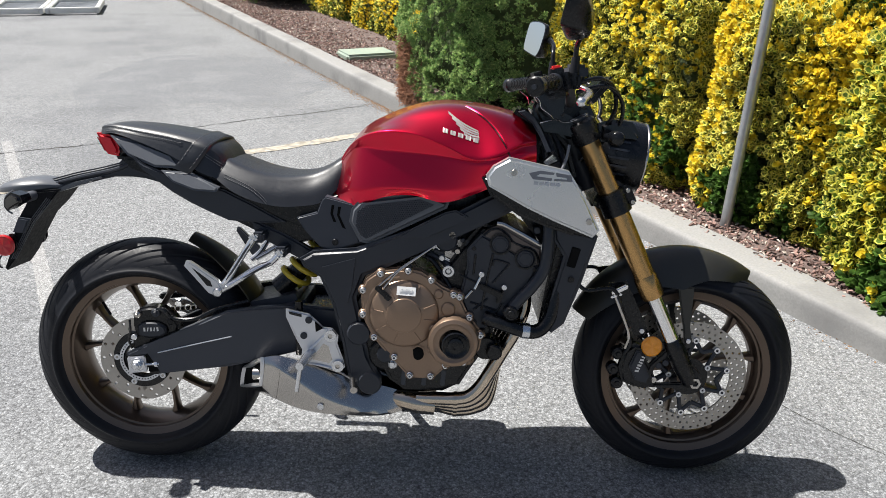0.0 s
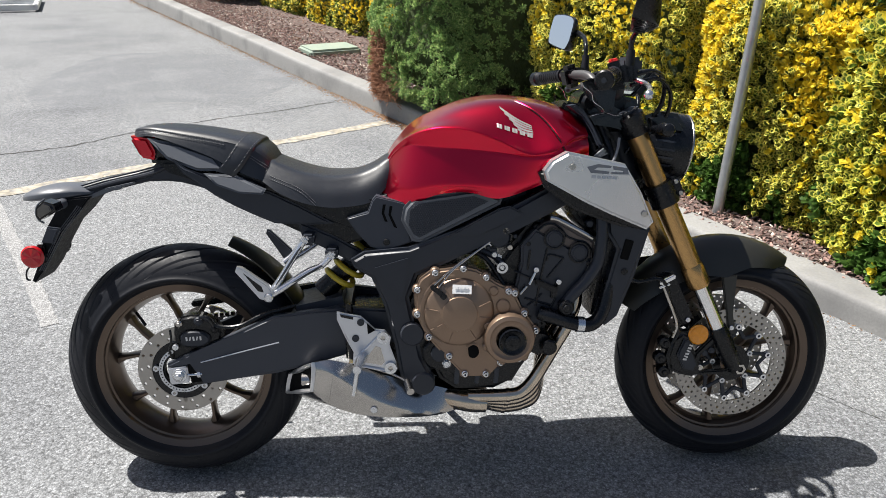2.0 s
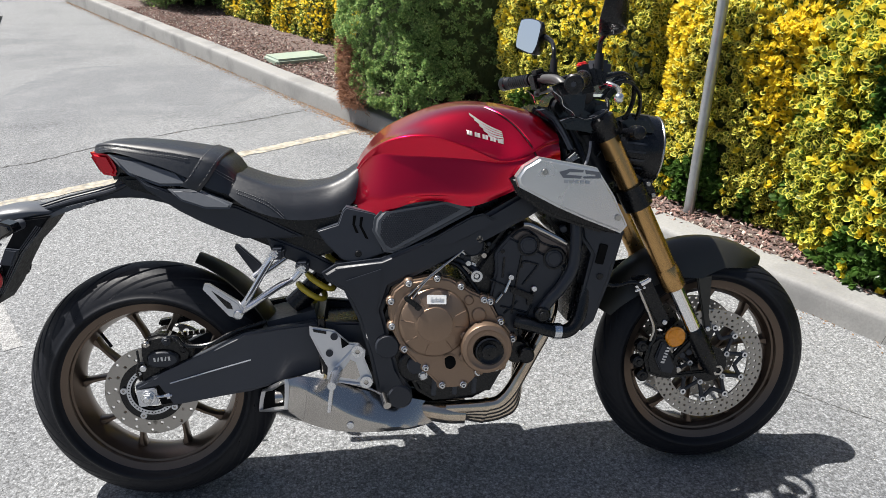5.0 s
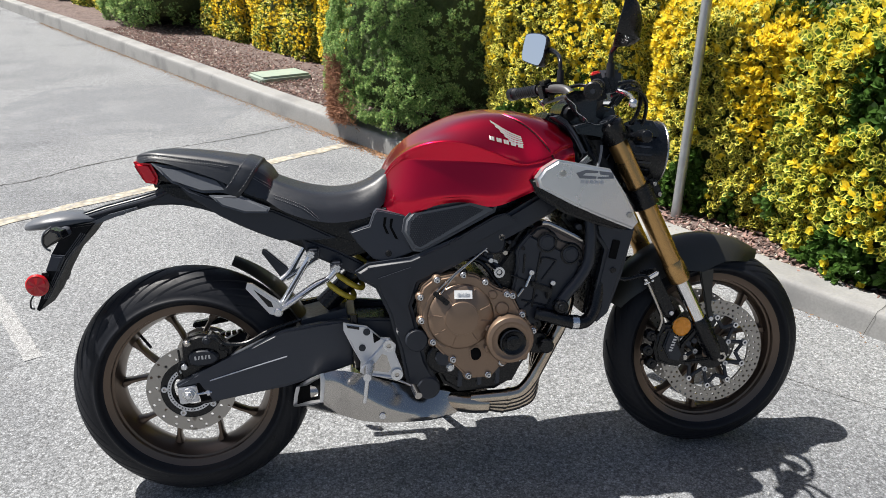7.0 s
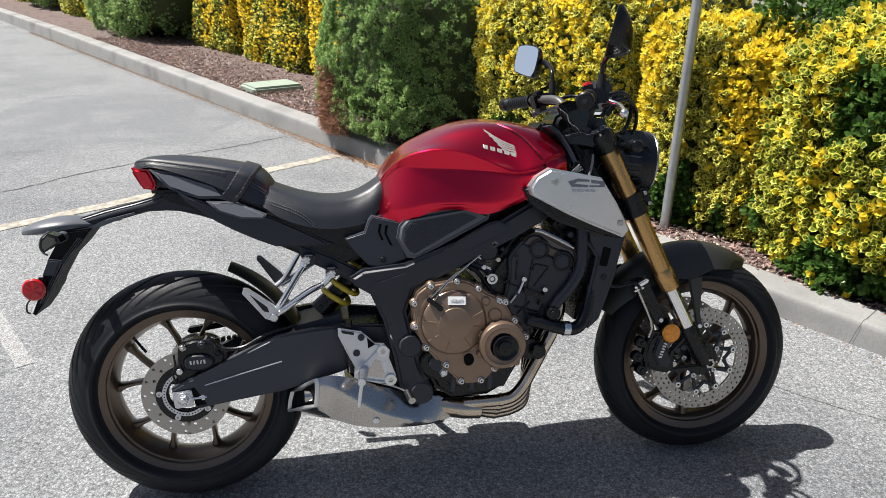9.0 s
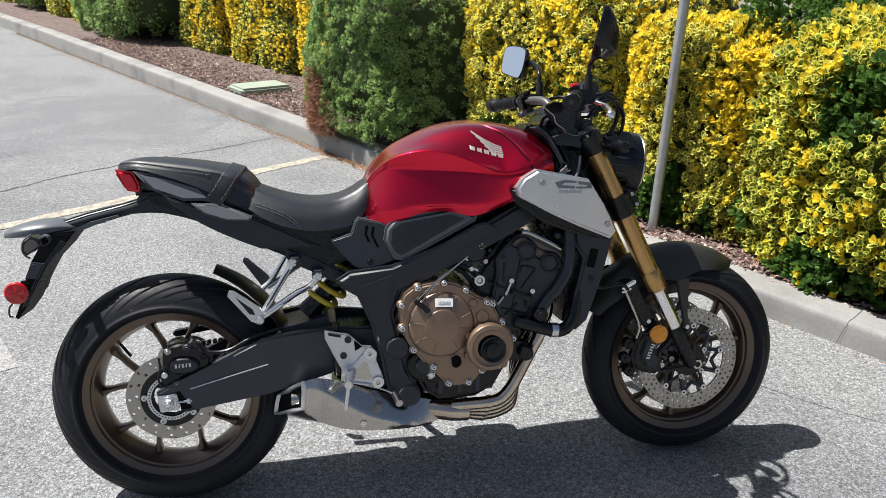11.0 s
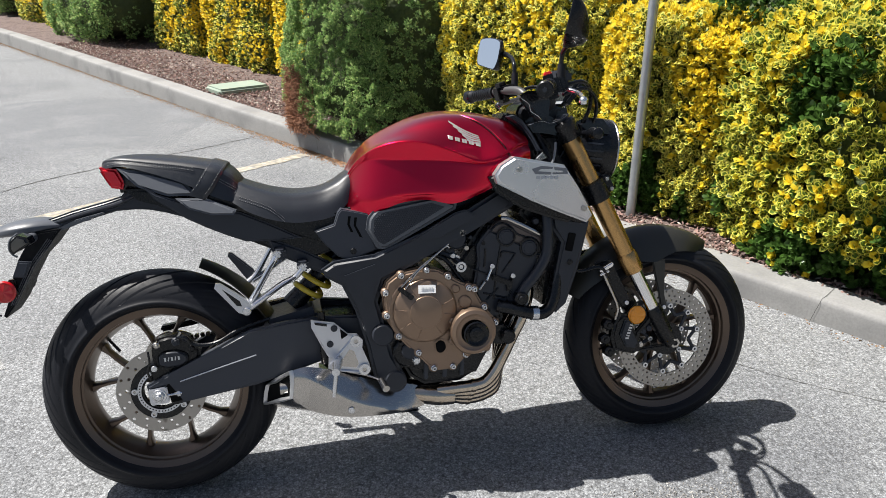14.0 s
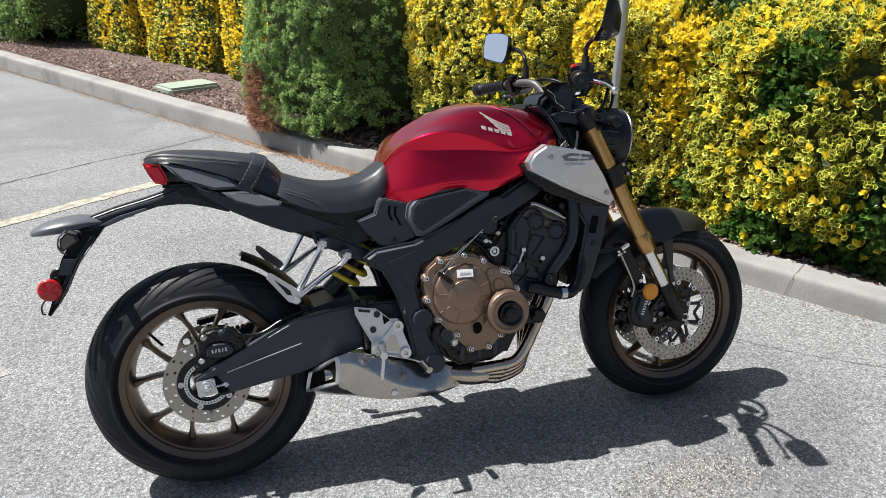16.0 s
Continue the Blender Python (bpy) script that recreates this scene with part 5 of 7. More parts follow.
def muffler_ring(x, tilt, skew, oty, otz, oby, obz, iby, ibz, ity, itz, grow=0.0, corner=0.88):
    """A four-sided, rounded section: outer top, outer bottom, inner bottom, inner top."""
    loop = []
    cy, cz = (oty + oby + iby + ity) / 4, (otz + obz + ibz + itz) / 4
    for a in np.linspace(0, 2 * math.pi, 48, endpoint=False):
        c, s = math.cos(a), math.sin(a)
        p = max(abs(c), abs(s)) ** corner
        u, v = (c / p + 1) / 2, (s / p + 1) / 2
        y = (1 - u) * ((1 - v) * oby + v * oty) + u * ((1 - v) * iby + v * ity)
        z = (1 - u) * ((1 - v) * obz + v * otz) + u * ((1 - v) * ibz + v * itz)
        crease = min(0.80, max(0.12, 0.80 - (x - 0.33) * 2.2))
        tent = (1 - v) / (1 - crease) if v > crease else v / crease
        y -= 0.020 * tent * max(0.0, 1 - u) ** 2 * min(1.0, max(0.0, (x - 0.30) / 0.05)) * min(1.0, max(0.0, (0.69 - x) / 0.08))
        away = Vector((0, y - cy, z - cz)).normalized() * grow
        loop.append(Vector((x + tilt * (z - cz) - skew * (y - cy), y + away.y, z + away.z)))
    return loop


M = [(0.309, 0.10, 0.75, -0.168, 0.362, -0.172, 0.284, -0.078, 0.240, -0.085, 0.304), (0.345, 0.10, 0.55, -0.168, 0.368, -0.178, 0.252, -0.040, 0.214, -0.050, 0.322), (0.42, 0.1, 0.25, -0.156, 0.350, -0.178, 0.226, -0.008, 0.196, -0.030, 0.308),
     (0.51, 0.05, 0, -0.142, 0.318, -0.170, 0.210, 0.008, 0.186, -0.022, 0.290), (0.60, 0, 0, -0.128, 0.284, -0.152, 0.200, 0.004, 0.184, -0.025, 0.286), (0.655, -0.2, 0, -0.122, 0.274, -0.138, 0.200, -0.010, 0.190, -0.030, 0.270), (0.688, -0.3, 0, -0.114, 0.262, -0.126, 0.206, -0.022, 0.200, -0.035, 0.258)]
muff = part("muffler", rings(bmesh.new(), [muffler_ring(*row) for row in curve_points(M, 30)], caps=False), M_STEEL, bike, "brushed steel muffler")


def end_ring(dx, g):
    return muffler_ring(M[0][0] + dx, *M[0][1:], grow=-g)


part("end_trim", rings(bmesh.new(), [end_ring(dx, g) for dx, g in ((0.002, -0.0012), (-0.004, -0.0008), (-0.007, 0.0015), (-0.007, 0.0090), (0.004, 0.0105))], caps=False), M_TRIM, muff, "bright muffler end trim")
part("end_plate", rings(bmesh.new(), [end_ring(0.003, 0.0102), end_ring(0.034, 0.0115), end_ring(0.036, 0.030)]), M_HOLE, muff)
part("outlet", lathe([(0.0135, -0.018), (0.0165, -0.019), (0.0175, 0.04), (0.0130, 0.04), (0.0135, -0.018)], (0.330, -0.128, 0.300), 28, axis="x"), M_STEEL, muff, "round steel outlet pipe")
fine = curve_points(M, 60)
part("muffler_seam", rings(bmesh.new(), [muffler_ring(*fine[k], grow=0.0012) for k in (9, 10)], caps=False), M_STEEL, muff)
bolt((0.492, -0.176, 0.236), 0.009, 0.004, muff, M_ALLOY)

# foot rests and their brackets
pl = part("footrest_plate", plate([(0.404, 0.486), (0.462, 0.474), (0.475, 0.462), (0.496, 0.441), (0.520, 0.437), (0.535, 0.418), (0.532, 0.398), (0.548, 0.352), (0.551, 0.335), (0.536, 0.322), (0.518, 0.328), (0.458, 0.342), (0.440, 0.350), (0.443, 0.380), (0.424, 0.420), (0.404, 0.465)], -0.148, -0.160, 0.004), M_CAST, bike, "bare alloy footrest plate")
part("plate_slot", plate([(0.412, 0.480), (0.444, 0.473), (0.444, 0.466), (0.414, 0.473)], -0.1595, -0.1612, 0), M_BLACK, pl)
part("plate_window", plate([(0.477, 0.456), (0.479, 0.428), (0.497, 0.438)], -0.1595, -0.1612, 0), M_HOLE, pl)
part("plate_rib", tube([(0.446, -0.160, 0.362), (0.478, -0.161, 0.396), (0.505, -0.160, 0.424)], 0.0035, sides=8), M_CAST, pl)
part("plate_rib", tube([(0.452, -0.160, 0.347), (0.490, -0.161, 0.341), (0.522, -0.160, 0.334)], 0.0035, sides=8), M_CAST, pl)
part("plate_recess", plate([(0.466, 0.356), (0.512, 0.346), (0.520, 0.356), (0.510, 0.392), (0.498, 0.398)], -0.1590, -0.1604, 0), M_STEEL, pl)
for x, z in ((0.462, 0.459), (0.449, 0.418)):
    bolt((x, -0.160, z), 0.009, 0.004, pl, M_SATIN)
for x, z in ((0.516, 0.420), (0.534, 0.341)):
    part("plate_bushing", lathe([(0.006, -0.16), (0.015, -0.16), (0.015, -0.168), (0.006, -0.168)], (x, 0, z), 24), M_ALLOY, pl)
    bolt((x, -0.161, z), 0.0075, 0.004, pl, M_STEEL)
part("footrest", tube([(0.468, -0.160, 0.372), (0.462, -0.195, 0.372), (0.455, -0.252, 0.370)], [0.012, 0.013, 0.010], 12, 14), M_ALLOY, bike, "folding alloy footrest")
part("feeler_pin", tube([(0.455, -0.246, 0.362), (0.446, -0.246, 0.305)], 0.0055, sides=10), M_ALLOY, bike)
part("brake_pedal", tube([(0.49, -0.150, 0.335), (0.54, -0.160, 0.322), (0.575, -0.185, 0.312)], 0.0032, 16, 8), M_STEEL, bike, "steel rear brake pedal")
part("pedal_tip", tube([(0.575, -0.185, 0.312), (0.582, -0.225, 0.302)], 0.0095, sides=16), M_STEEL, bike)
part("brake_cylinder", tube([(0.435, -0.135, 0.36), (0.432, -0.135, 0.50)], [0.012, 0.010], sides=14), M_BLACK, bike)
for s in (-1, 1):
    fork_arms = bmesh.new()
    for pts in ([(0.236, 0.532), (0.262, 0.556), (0.298, 0.612), (0.331, 0.664)], [(0.250, 0.536), (0.285, 0.556), (0.340, 0.592), (0.372, 0.606), (0.392, 0.626)]):
        tube([(x, s * 0.172, z) for x, z in pts], [0.0125, 0.0105, 0.0092, 0.0105], 14, 10, fork_arms, flat=0.8)
    br = part("passenger_footrest_bracket", fork_arms, M_ALLOY, bike, "bare alloy passenger footrest bracket")
    for x, z in ((0.332, 0.666), (0.393, 0.628)):
        part("bracket_lug", block((x, s * 0.165, z), (0.026, 0.030, 0.018), 0.005, (0, -35, 0)), M_ALLOY, br)
    part("passenger_footrest", plate([(0.180, 0.606), (0.184, 0.618), (0.194, 0.616), (0.252, 0.566), (0.262, 0.545), (0.246, 0.528), (0.230, 0.536)], s * 0.186, s * 0.204, 0.004, shift=lambda c, q=s: Vector((c.x, c.y + q * 0.35 * max(0.0, 0.255 - c.x), c.z))), M_CAST if s < 0 else M_SATIN, br, "alloy folding footrest" if s < 0 else "dark folding footrest")
    part("footrest_slot", plate([(0.198, 0.602), (0.236, 0.566), (0.240, 0.552), (0.228, 0.556)], s * 0.2036, s * 0.2056, 0, shift=lambda c, q=s: Vector((c.x, c.y + q * 0.35 * max(0.0, 0.255 - c.x), c.z))), M_BLACK, br)
    for x0, z0, x1, z1 in ((0.266, 0.562, 0.326, 0.655), (0.290, 0.560, 0.375, 0.608)):
        part("groove", tube([(x0, s * 0.1795, z0), (x1, s * 0.1795, z1)], 0.0030, sides=6), M_SATIN, br)
    part("pivot_bolt", disk((0.250, s * 0.20, 0.538), 0.011, 0, s * 0.012, 16, 0.003), M_ALLOY, br)
    part("stay", block((0.34, s * 0.135, 0.665), (0.03, 0.06, 0.025), 0.005), M_SATIN, br)
    part("stay", block((0.395, s * 0.135, 0.630), (0.03, 0.06, 0.025), 0.005), M_SATIN, br)
part("side_stand", tube([(0.66, 0.10, 0.28), (0.68, 0.17, 0.16), (0.70, 0.235, 0.056)], [0.014, 0.012, 0.012], 12, 12), M_BLACK, bike, "black side stand")
part("stand_foot", block((0.70, 0.240, 0.052), (0.06, 0.035, 0.008), 0.003, (11.5, 0, 0)), M_BLACK, bike)

# front fork
def fork_point(f, s, off=0.0):
    """A place on the fork leg: f = 0 at the top, 1 at the axle."""
    p = Vector((1.118, s * 0.103, 0.955)).lerp(Vector((1.425, s * 0.103, 0.330)), f)
    return p + Vector((0.897, 0, 0.441)) * off


for s in (-1, 1):
    leg = part("fork_leg", tube([fork_point(0.0, s), fork_point(0.60, s)], 0.0265, sides=32), M_GOLD, bike, "gold anodised fork tube")
    part("fork_collar", tube([fork_point(0.595, s), fork_point(0.61, s), fork_point(0.675, s), fork_point(0.685, s)], [0.0270, 0.0300, 0.0300, 0.027], sides=32), M_GOLD, leg)
    part("fork_slider", tube([fork_point(0.68, s), fork_point(0.90, s)], 0.0205, sides=28), M_CHROME, leg, "chromed fork slider")
    part("fork_foot", tube([fork_point(0.865, s), fork_point(0.90, s), fork_point(0.98, s), fork_point(1.05, s)], [0.0235, 0.0265, 0.026, 0.020], 12, 24), M_BLACK, leg)
    part("fork_cap", tube([fork_point(-0.025, s), fork_point(0.0, s)], 0.022, sides=20), M_SATIN, leg)
    part("fork_bridge_clamp", tube([fork_point(0.262, s), fork_point(0.345, s)], 0.036, sides=32), M_BLACK, leg)
    part("clamp_ear", block(tuple(fork_point(0.30, s, 0.036)), (0.030, 0.030, 0.052), 0.005, (0, -26, 0)), M_BLACK, leg)
    for f in (0.28, 0.325):
        c = fork_point(f, s, 0.040)
        bolt((c.x, s * 0.119, c.z), 0.006, 0.004, leg, M_STEEL, toward=s)
    part("top_clamp", tube([fork_point(-0.012, s), fork_point(-0.004, s), fork_point(0.062, s), fork_point(0.070, s)], [0.030, 0.035, 0.035, 0.032], sides=32), M_BLACK, leg)
    axl = part("axle_clamp", plate([(1.392, 0.392), (1.418, 0.400), (1.440, 0.350), (1.470, 0.314), (1.466, 0.290), (1.442, 0.280), (1.418, 0.296), (1.408, 0.330)], s * 0.090, s * 0.118, 0.008), M_BLACK, leg)
    part("axle_end", joined(lathe([(0.0085, s * 0.116), (0.0085, s * 0.122), (0.0150, s * 0.122), (0.0150, s * 0.112)], (1.449, 0, 0.302), 6), disk((1.449, s * 0.114, 0.302), 0.009, 0, s * 0.003, 16, 0)), M_STEEL, axl)
    part("caliper_bracket", plate([(1.440, 0.282), (1.448, 0.298), (1.345, 0.294), (1.325, 0.300), (1.322, 0.284)], s * 0.094, s * 0.110, 0.004), M_BLACK, leg)
    part("caliper_bracket", plate([(1.400, 0.398), (1.386, 0.404), (1.330, 0.345), (1.320, 0.302), (1.336, 0.300), (1.345, 0.338)], s * 0.094, s * 0.112, 0.004), M_BLACK, leg)
    calp = part("front_caliper", plate([(1.252, 0.338), (1.264, 0.385), (1.288, 0.404), (1.312, 0.398), (1.322, 0.360), (1.346, 0.318), (1.348, 0.294), (1.325, 0.280), (1.290, 0.288), (1.262, 0.300)], s * 0.084, s * 0.116, 0.008, 3), M_BLACK, bike, "black radial front brake caliper")
    part("caliper_face", plate([(1.276, 0.345), (1.292, 0.388), (1.306, 0.384), (1.314, 0.352), (1.330, 0.318), (1.322, 0.300), (1.294, 0.308)], s * 0.114, s * 0.124, 0.004, 2), M_SATIN, calp)
    for x, z in ((1.354, 0.345), (1.372, 0.352), (1.345, 0.305)):
        bolt((x, s * 0.104, z), 0.0085, 0.008, calp, M_STEEL if x == 1.345 else M_SATIN, toward=s)
    for x, z in ((1.250, 0.372), (1.240, 0.330), (1.252, 0.292)):
        part("piston_cover", joined(disk((x, s * 0.078, z), 0.016, 0, s * 0.030, 20, 0.004), disk((x, s * 0.108, z), 0.007, 0, s * 0.004, 6, 0.001)), M_BLACK, calp)
    if s < 0:
        for k in range(6):
            part("marking", block((1.296 + 0.0028 * k, -0.1245, 0.334 + 0.0075 * k), (0.010, 0.0010, 0.0038 if k % 2 else 0.0050), 0, (0, 25 if k % 2 else 8, 0)), M_TRIM, calp)
    facets(part("reflector", disk((1.332, s * 0.108, 0.397), 0.027, 0, s * 0.009, 36, 0.003), M_ORANGE, leg, "round amber reflector"), (1.332, s * 0.1172, 0.397), 0.022, s, M_ORANGE)
    part("reflector_stay", block((1.345, s * 0.106, 0.405), (0.05, 0.006, 0.02), 0.002, (0, 30, 0)), M_BLACK, leg)
    part("fender_stay", plate([(1.398, 0.548), (1.440, 0.545), (1.438, 0.440), (1.450, 0.385), (1.430, 0.378), (1.420, 0.44)], s * 0.064, s * 0.076, 0.003), M_FENDER, bike)
    bolt((1.435, s * 0.076, 0.402), 0.007, 0.005, bike, M_ALLOY, toward=s)
    part("fender_stay", plate([(1.215, 0.555), (1.262, 0.562), (1.322, 0.440), (1.312, 0.405), (1.290, 0.42)], s * 0.078, s * 0.094, 0.006), M_BLACK, bike)
    bolt((1.308, s * 0.094, 0.432), 0.007, 0.005, bike, M_ALLOY, toward=s)
    part("brake_hose", tube([(1.135, s * 0.10, 0.66), (1.115, s * 0.115, 0.60), (1.150, s * 0.12, 0.545), (1.225, s * 0.115, 0.545), (1.255, s * 0.115, 0.47), (1.275, s * 0.118, 0.41), (1.262, s * 0.115, 0.375)], 0.0052, 40, 10), M_BLACK, bike, "black rubber brake hose")
part("hose_clip", joined(block((1.240, -0.112, 0.545), (0.044, 0.010, 0.012), 0.003, (0, -28, 0)), block((1.232, -0.116, 0.530), (0.030, 0.006, 0.006), 0.002, (0, -20, 0))), M_CHROME, bike, "bright hose clip")
part("steel_line", tube([(1.226, -0.112, 0.540), (1.240, -0.116, 0.505), (1.258, -0.118, 0.462), (1.270, -0.120, 0.425), (1.262, -0.118, 0.392)], 0.0036, 24, 8), M_STEEL, bike, "steel brake line")
part("lower_bridge", block((1.195, 0, 0.765), (0.05, 0.17, 0.05), 0.012, (0, 26, 0)), M_BLACK, bike)
part("upper_bridge", block((1.105, 0, 0.950), (0.09, 0.21, 0.030), 0.010, (0, 26, 0)), M_GLOSS, bike)

fen = bmesh.new()
loops = []
for a in np.linspace(radians(152), radians(60), 44):
    g = (math.degrees(a) - 60) / 92
    r = 0.318 + 0.012 * math.sin(g * math.pi) + 0.026 * g
    wdt = 0.066 + 0.012 * math.sin(g * math.pi) - 0.040 * max(0, 0.30 - g) ** 2 / 0.09 - 0.012 * max(0, g - 0.85) / 0.15
    drop = 0.040 + 0.040 * math.sin(g * math.pi) + 0.022 * max(0, 1 - abs(g - 0.42) / 0.16)
    loops.append([Vector((FRONT[0] + (r - drop * abs(q) ** 2.6) * math.cos(a), q * wdt, FRONT[2] + (r - drop * abs(q) ** 2.6) * math.sin(a))) for q in np.linspace(-1, 1, 19)])
rings(fen, loops, closed=False, caps=False)
part("front_fender", thick(fen, 0.0035), M_FENDER, bike, "satin olive-black front fender")

# headlight
HL = Matrix.Translation((1.246, 0, 0.872)) @ pose(0, 0, 0, 0, 8, 0)
hl = lathe([(0.030, -0.085), (0.070, -0.078), (0.088, -0.055), (0.092, 0.0), (0.092, 0.030), (0.089, 0.040), (0.084, 0.036), (0.080, 0.030)], (0, 0, 0), 56, axis="x")
hl.transform(HL)
lamp = part("headlight", hl, M_BLACK, bike, "round headlight in a ribbed black housing")
ln = lathe([(0.083, 0.034), (0.078, 0.044), (0.055, 0.052), (1e-5, 0.056)], (0, 0, 0), 56, axis="x")
ln.transform(HL)
part("lens", ln, M_LENS, lamp, "clear glass lens")
rm = lathe([(0.088, 0.038), (0.0905, 0.041), (0.0905, 0.044), (0.086, 0.045), (0.084, 0.042)], (0, 0, 0), 56, axis="x")
rm.transform(HL)
part("bezel", rm, M_STEEL, lamp, "thin bright lens bezel")
for k in range(7):
    f = lathe([(0.0915, 0), (0.0945, 0.001), (0.0945, 0.050), (0.0915, 0.051)], (-0.055, 0, 0), 8, axis="x", start=math.pi - radians(38) + k * radians(12.5), sweep=radians(3.2))
    f.transform(HL)
    part("fin", f, M_SATIN, lamp)
for s in (-1, 1):
    part("headlight_stay", block((1.20, s * 0.098, 0.80), (0.07, 0.012, 0.05), 0.004, (0, 30, 0)), M_BLACK, lamp)
    sig = part("turn_signal", tube([(1.185, s * 0.09, 0.925), (1.19, s * 0.11, 0.925), (1.195, s * 0.125, 0.925), (1.20, s * 0.155, 0.925), (1.20, s * 0.162, 0.925)], [0.008, 0.009, 0.017, 0.017, 0.010], 14, 18), M_BLACK, bike, "black front turn signal")
part("instrument", block((1.165, 0.0, 1.035), (0.025, 0.15, 0.085), 0.010, (0, 40, 0)), M_BLACK, bike, "black instrument display")
part("instrument_glass", block((1.152, 0.0, 1.032), (0.002, 0.125, 0.065), 0.0, (0, 40, 0)), M_LENS, bike)

# handlebar
part("handlebar", tube([(0.985, -0.36, 1.043), (1.035, -0.24, 1.052), (1.075, -0.14, 1.050), (1.095, -0.07, 1.005), (1.095, 0.07, 1.005), (1.075, 0.14, 1.050), (1.035, 0.24, 1.052), (0.985, 0.36, 1.043)], 0.0125, 60, 16), mat("handlebar_grey", (0.045, 0.045, 0.047), 0.5, 0.0, grain=0.1), bike, "dark grey steel handlebar")
for s in (-1, 1):
    part("bar_riser", block((1.095, s * 0.05, 0.98), (0.045, 0.035, 0.06), 0.008, (0, 26, 0)), M_BLACK, bike)
    g0, g1 = Vector((1.030, s * 0.255, 1.052)), Vector((0.984, s * 0.362, 1.043))
    grip = part("grip", tube([g0, g0.lerp(g1, 0.06), g0.lerp(g1, 0.94), g1], [0.019, 0.0165, 0.0165, 0.019], sides=24), M_TYRE, bike, "ribbed black rubber grip")
    for k in range(9):
        c = g0.lerp(g1, 0.15 + 0.085 * k)
        d = (g1 - g0).normalized()
        part("grip_ring", tube([c - d * 0.002, c + d * 0.002], 0.0178, sides=20), M_BLACK, grip)
    e = g1 + (g1 - g0).normalized() * 0.028
    part("bar_end", tube([g1, g1.lerp(e, 0.2), g1.lerp(e, 0.9), e], [0.016, 0.0205, 0.0205, 0.017], sides=24), M_BLACK, grip, "black bar end weight")
    part("bar_end_bolt", tube([e, e + (e - g1) * 0.08], 0.006, sides=6), M_SATIN, grip)
    part("switch_box", block((1.045, s * 0.225, 1.050), (0.050, 0.046, 0.062), 0.012, (0, -15, s * 22)), M_BLACK, bike, "black switch box")
    part("lever_clamp", block((1.072, s * 0.205, 1.055), (0.050, 0.035, 0.036), 0.008, (0, 0, s * 20)), M_BLACK, bike)
    lv = [(1.090, s * 0.205, 1.045), (1.110, s * 0.245, 1.032), (1.095, s * 0.31, 1.022), (1.073, s * 0.372, 1.012)]
    lever = part("lever", tube(lv, [0.009, 0.0085, 0.007, 0.0065], 20, 12, flat=0.7), M_ALLOY if s < 0 else M_SATIN, bike, "bright alloy control lever" if s < 0 else "black control lever")
    ball = bmesh.new()
    bmesh.ops.create_uvsphere(ball, u_segments=16, v_segments=10, radius=0.0105, matrix=Matrix.Translation(lv[-1]))
    part("lever_ball", ball, M_ALLOY if s < 0 else M_SATIN, lever)
    stem = part("mirror_stem", tube([(1.080, s * 0.205, 1.068), (1.081, s * 0.207, 1.115), (1.082, s * 0.216, 1.136), (1.086, s * 0.250, 1.154), (1.084, s * 0.300, 1.168), (1.076, s * 0.335, 1.175)], [0.006, 0.006, 0.006, 0.0065, 0.008, 0.011], 28, 12), M_BLACK, bike, "black mirror stem")
    part("stem_boot", tube([(1.079, s * 0.205, 1.062), (1.0815, s * 0.206, 1.108)], [0.0115, 0.0095], sides=16), M_TYRE, stem)
    MM = Matrix.Translation((1.050, s * 0.366, 1.184 - 0.008 * s)) @ pose(0, 0, 0, s * 9, 15, s * 20)
    shape = [(-0.066, -0.020), (-0.060, -0.040), (-0.045, -0.048), (0.030, -0.042), (0.052, -0.036), (0.064, -0.010), (0.070, 0.030), (0.062, 0.044), (0.010, 0.050), (-0.040, 0.046), (-0.058, 0.030)]
    shell = bmesh.new()
    rim_pts = curve_points([(0, s * a, b) for a, b in shape] + [(0, s * shape[0][0], shape[0][1])], 49)[:-1]
    rings(shell, [[Vector((dx, p[1] * k, p[2] * 1.02 * k - 0.030 * (1 - k))) for p in rim_pts] for dx, k in ((-0.006, 0.95), (-0.009, 0.97), (-0.008, 1.0), (0.002, 1.0), (0.020, 0.80), (0.036, 0.50), (0.044, 0.15))])
    shell.transform(MM)
    mir = part("mirror", shell, M_BLACK, bike, "black rear-view mirror")
    gl = bmesh.new()
    gl.faces.new([gl.verts.new((-0.0095, p[1] * 0.94, p[2] * 0.96)) for p in rim_pts])
    gl.transform(MM)
    part("mirror_glass", gl, M_MIRROR, mir, "reflecting mirror glass", smooth=False)
    part("control_cable", tube([(1.085, s * 0.20, 1.050), (1.14, s * 0.19, 1.062), (1.185, s * 0.14, 1.040), (1.20, s * 0.09, 0.985), (1.17, s * 0.06, 0.92), (1.13, s * 0.05, 0.86)], 0.0055, 40, 10), M_BLACK, bike, "black control cable")
part("reservoir", block((1.088, -0.175, 1.075), (0.045, 0.055, 0.035), 0.008, (0, 0, 10)), M_SATIN, bike)
part("kill_switch", block((1.036, -0.225, 1.083), (0.026, 0.014, 0.010), 0.004, (0, -10, 20)), M_REDPLASTIC, bike, "red engine stop switch")
part("control_cable", tube([(1.09, -0.19, 1.030), (1.16, -0.17, 1.045), (1.21, -0.12, 1.010), (1.215, -0.08, 0.95), (1.17, -0.06, 0.90)], 0.005, 36, 10), M_BLACK, bike)
note = part("warning_label", plate([(1.022, 0.862), (1.054, 0.890), (1.072, 0.866), (1.036, 0.850)], -0.118, -0.126, 0.002), M_MATTE, bike, "black warning label with white print")
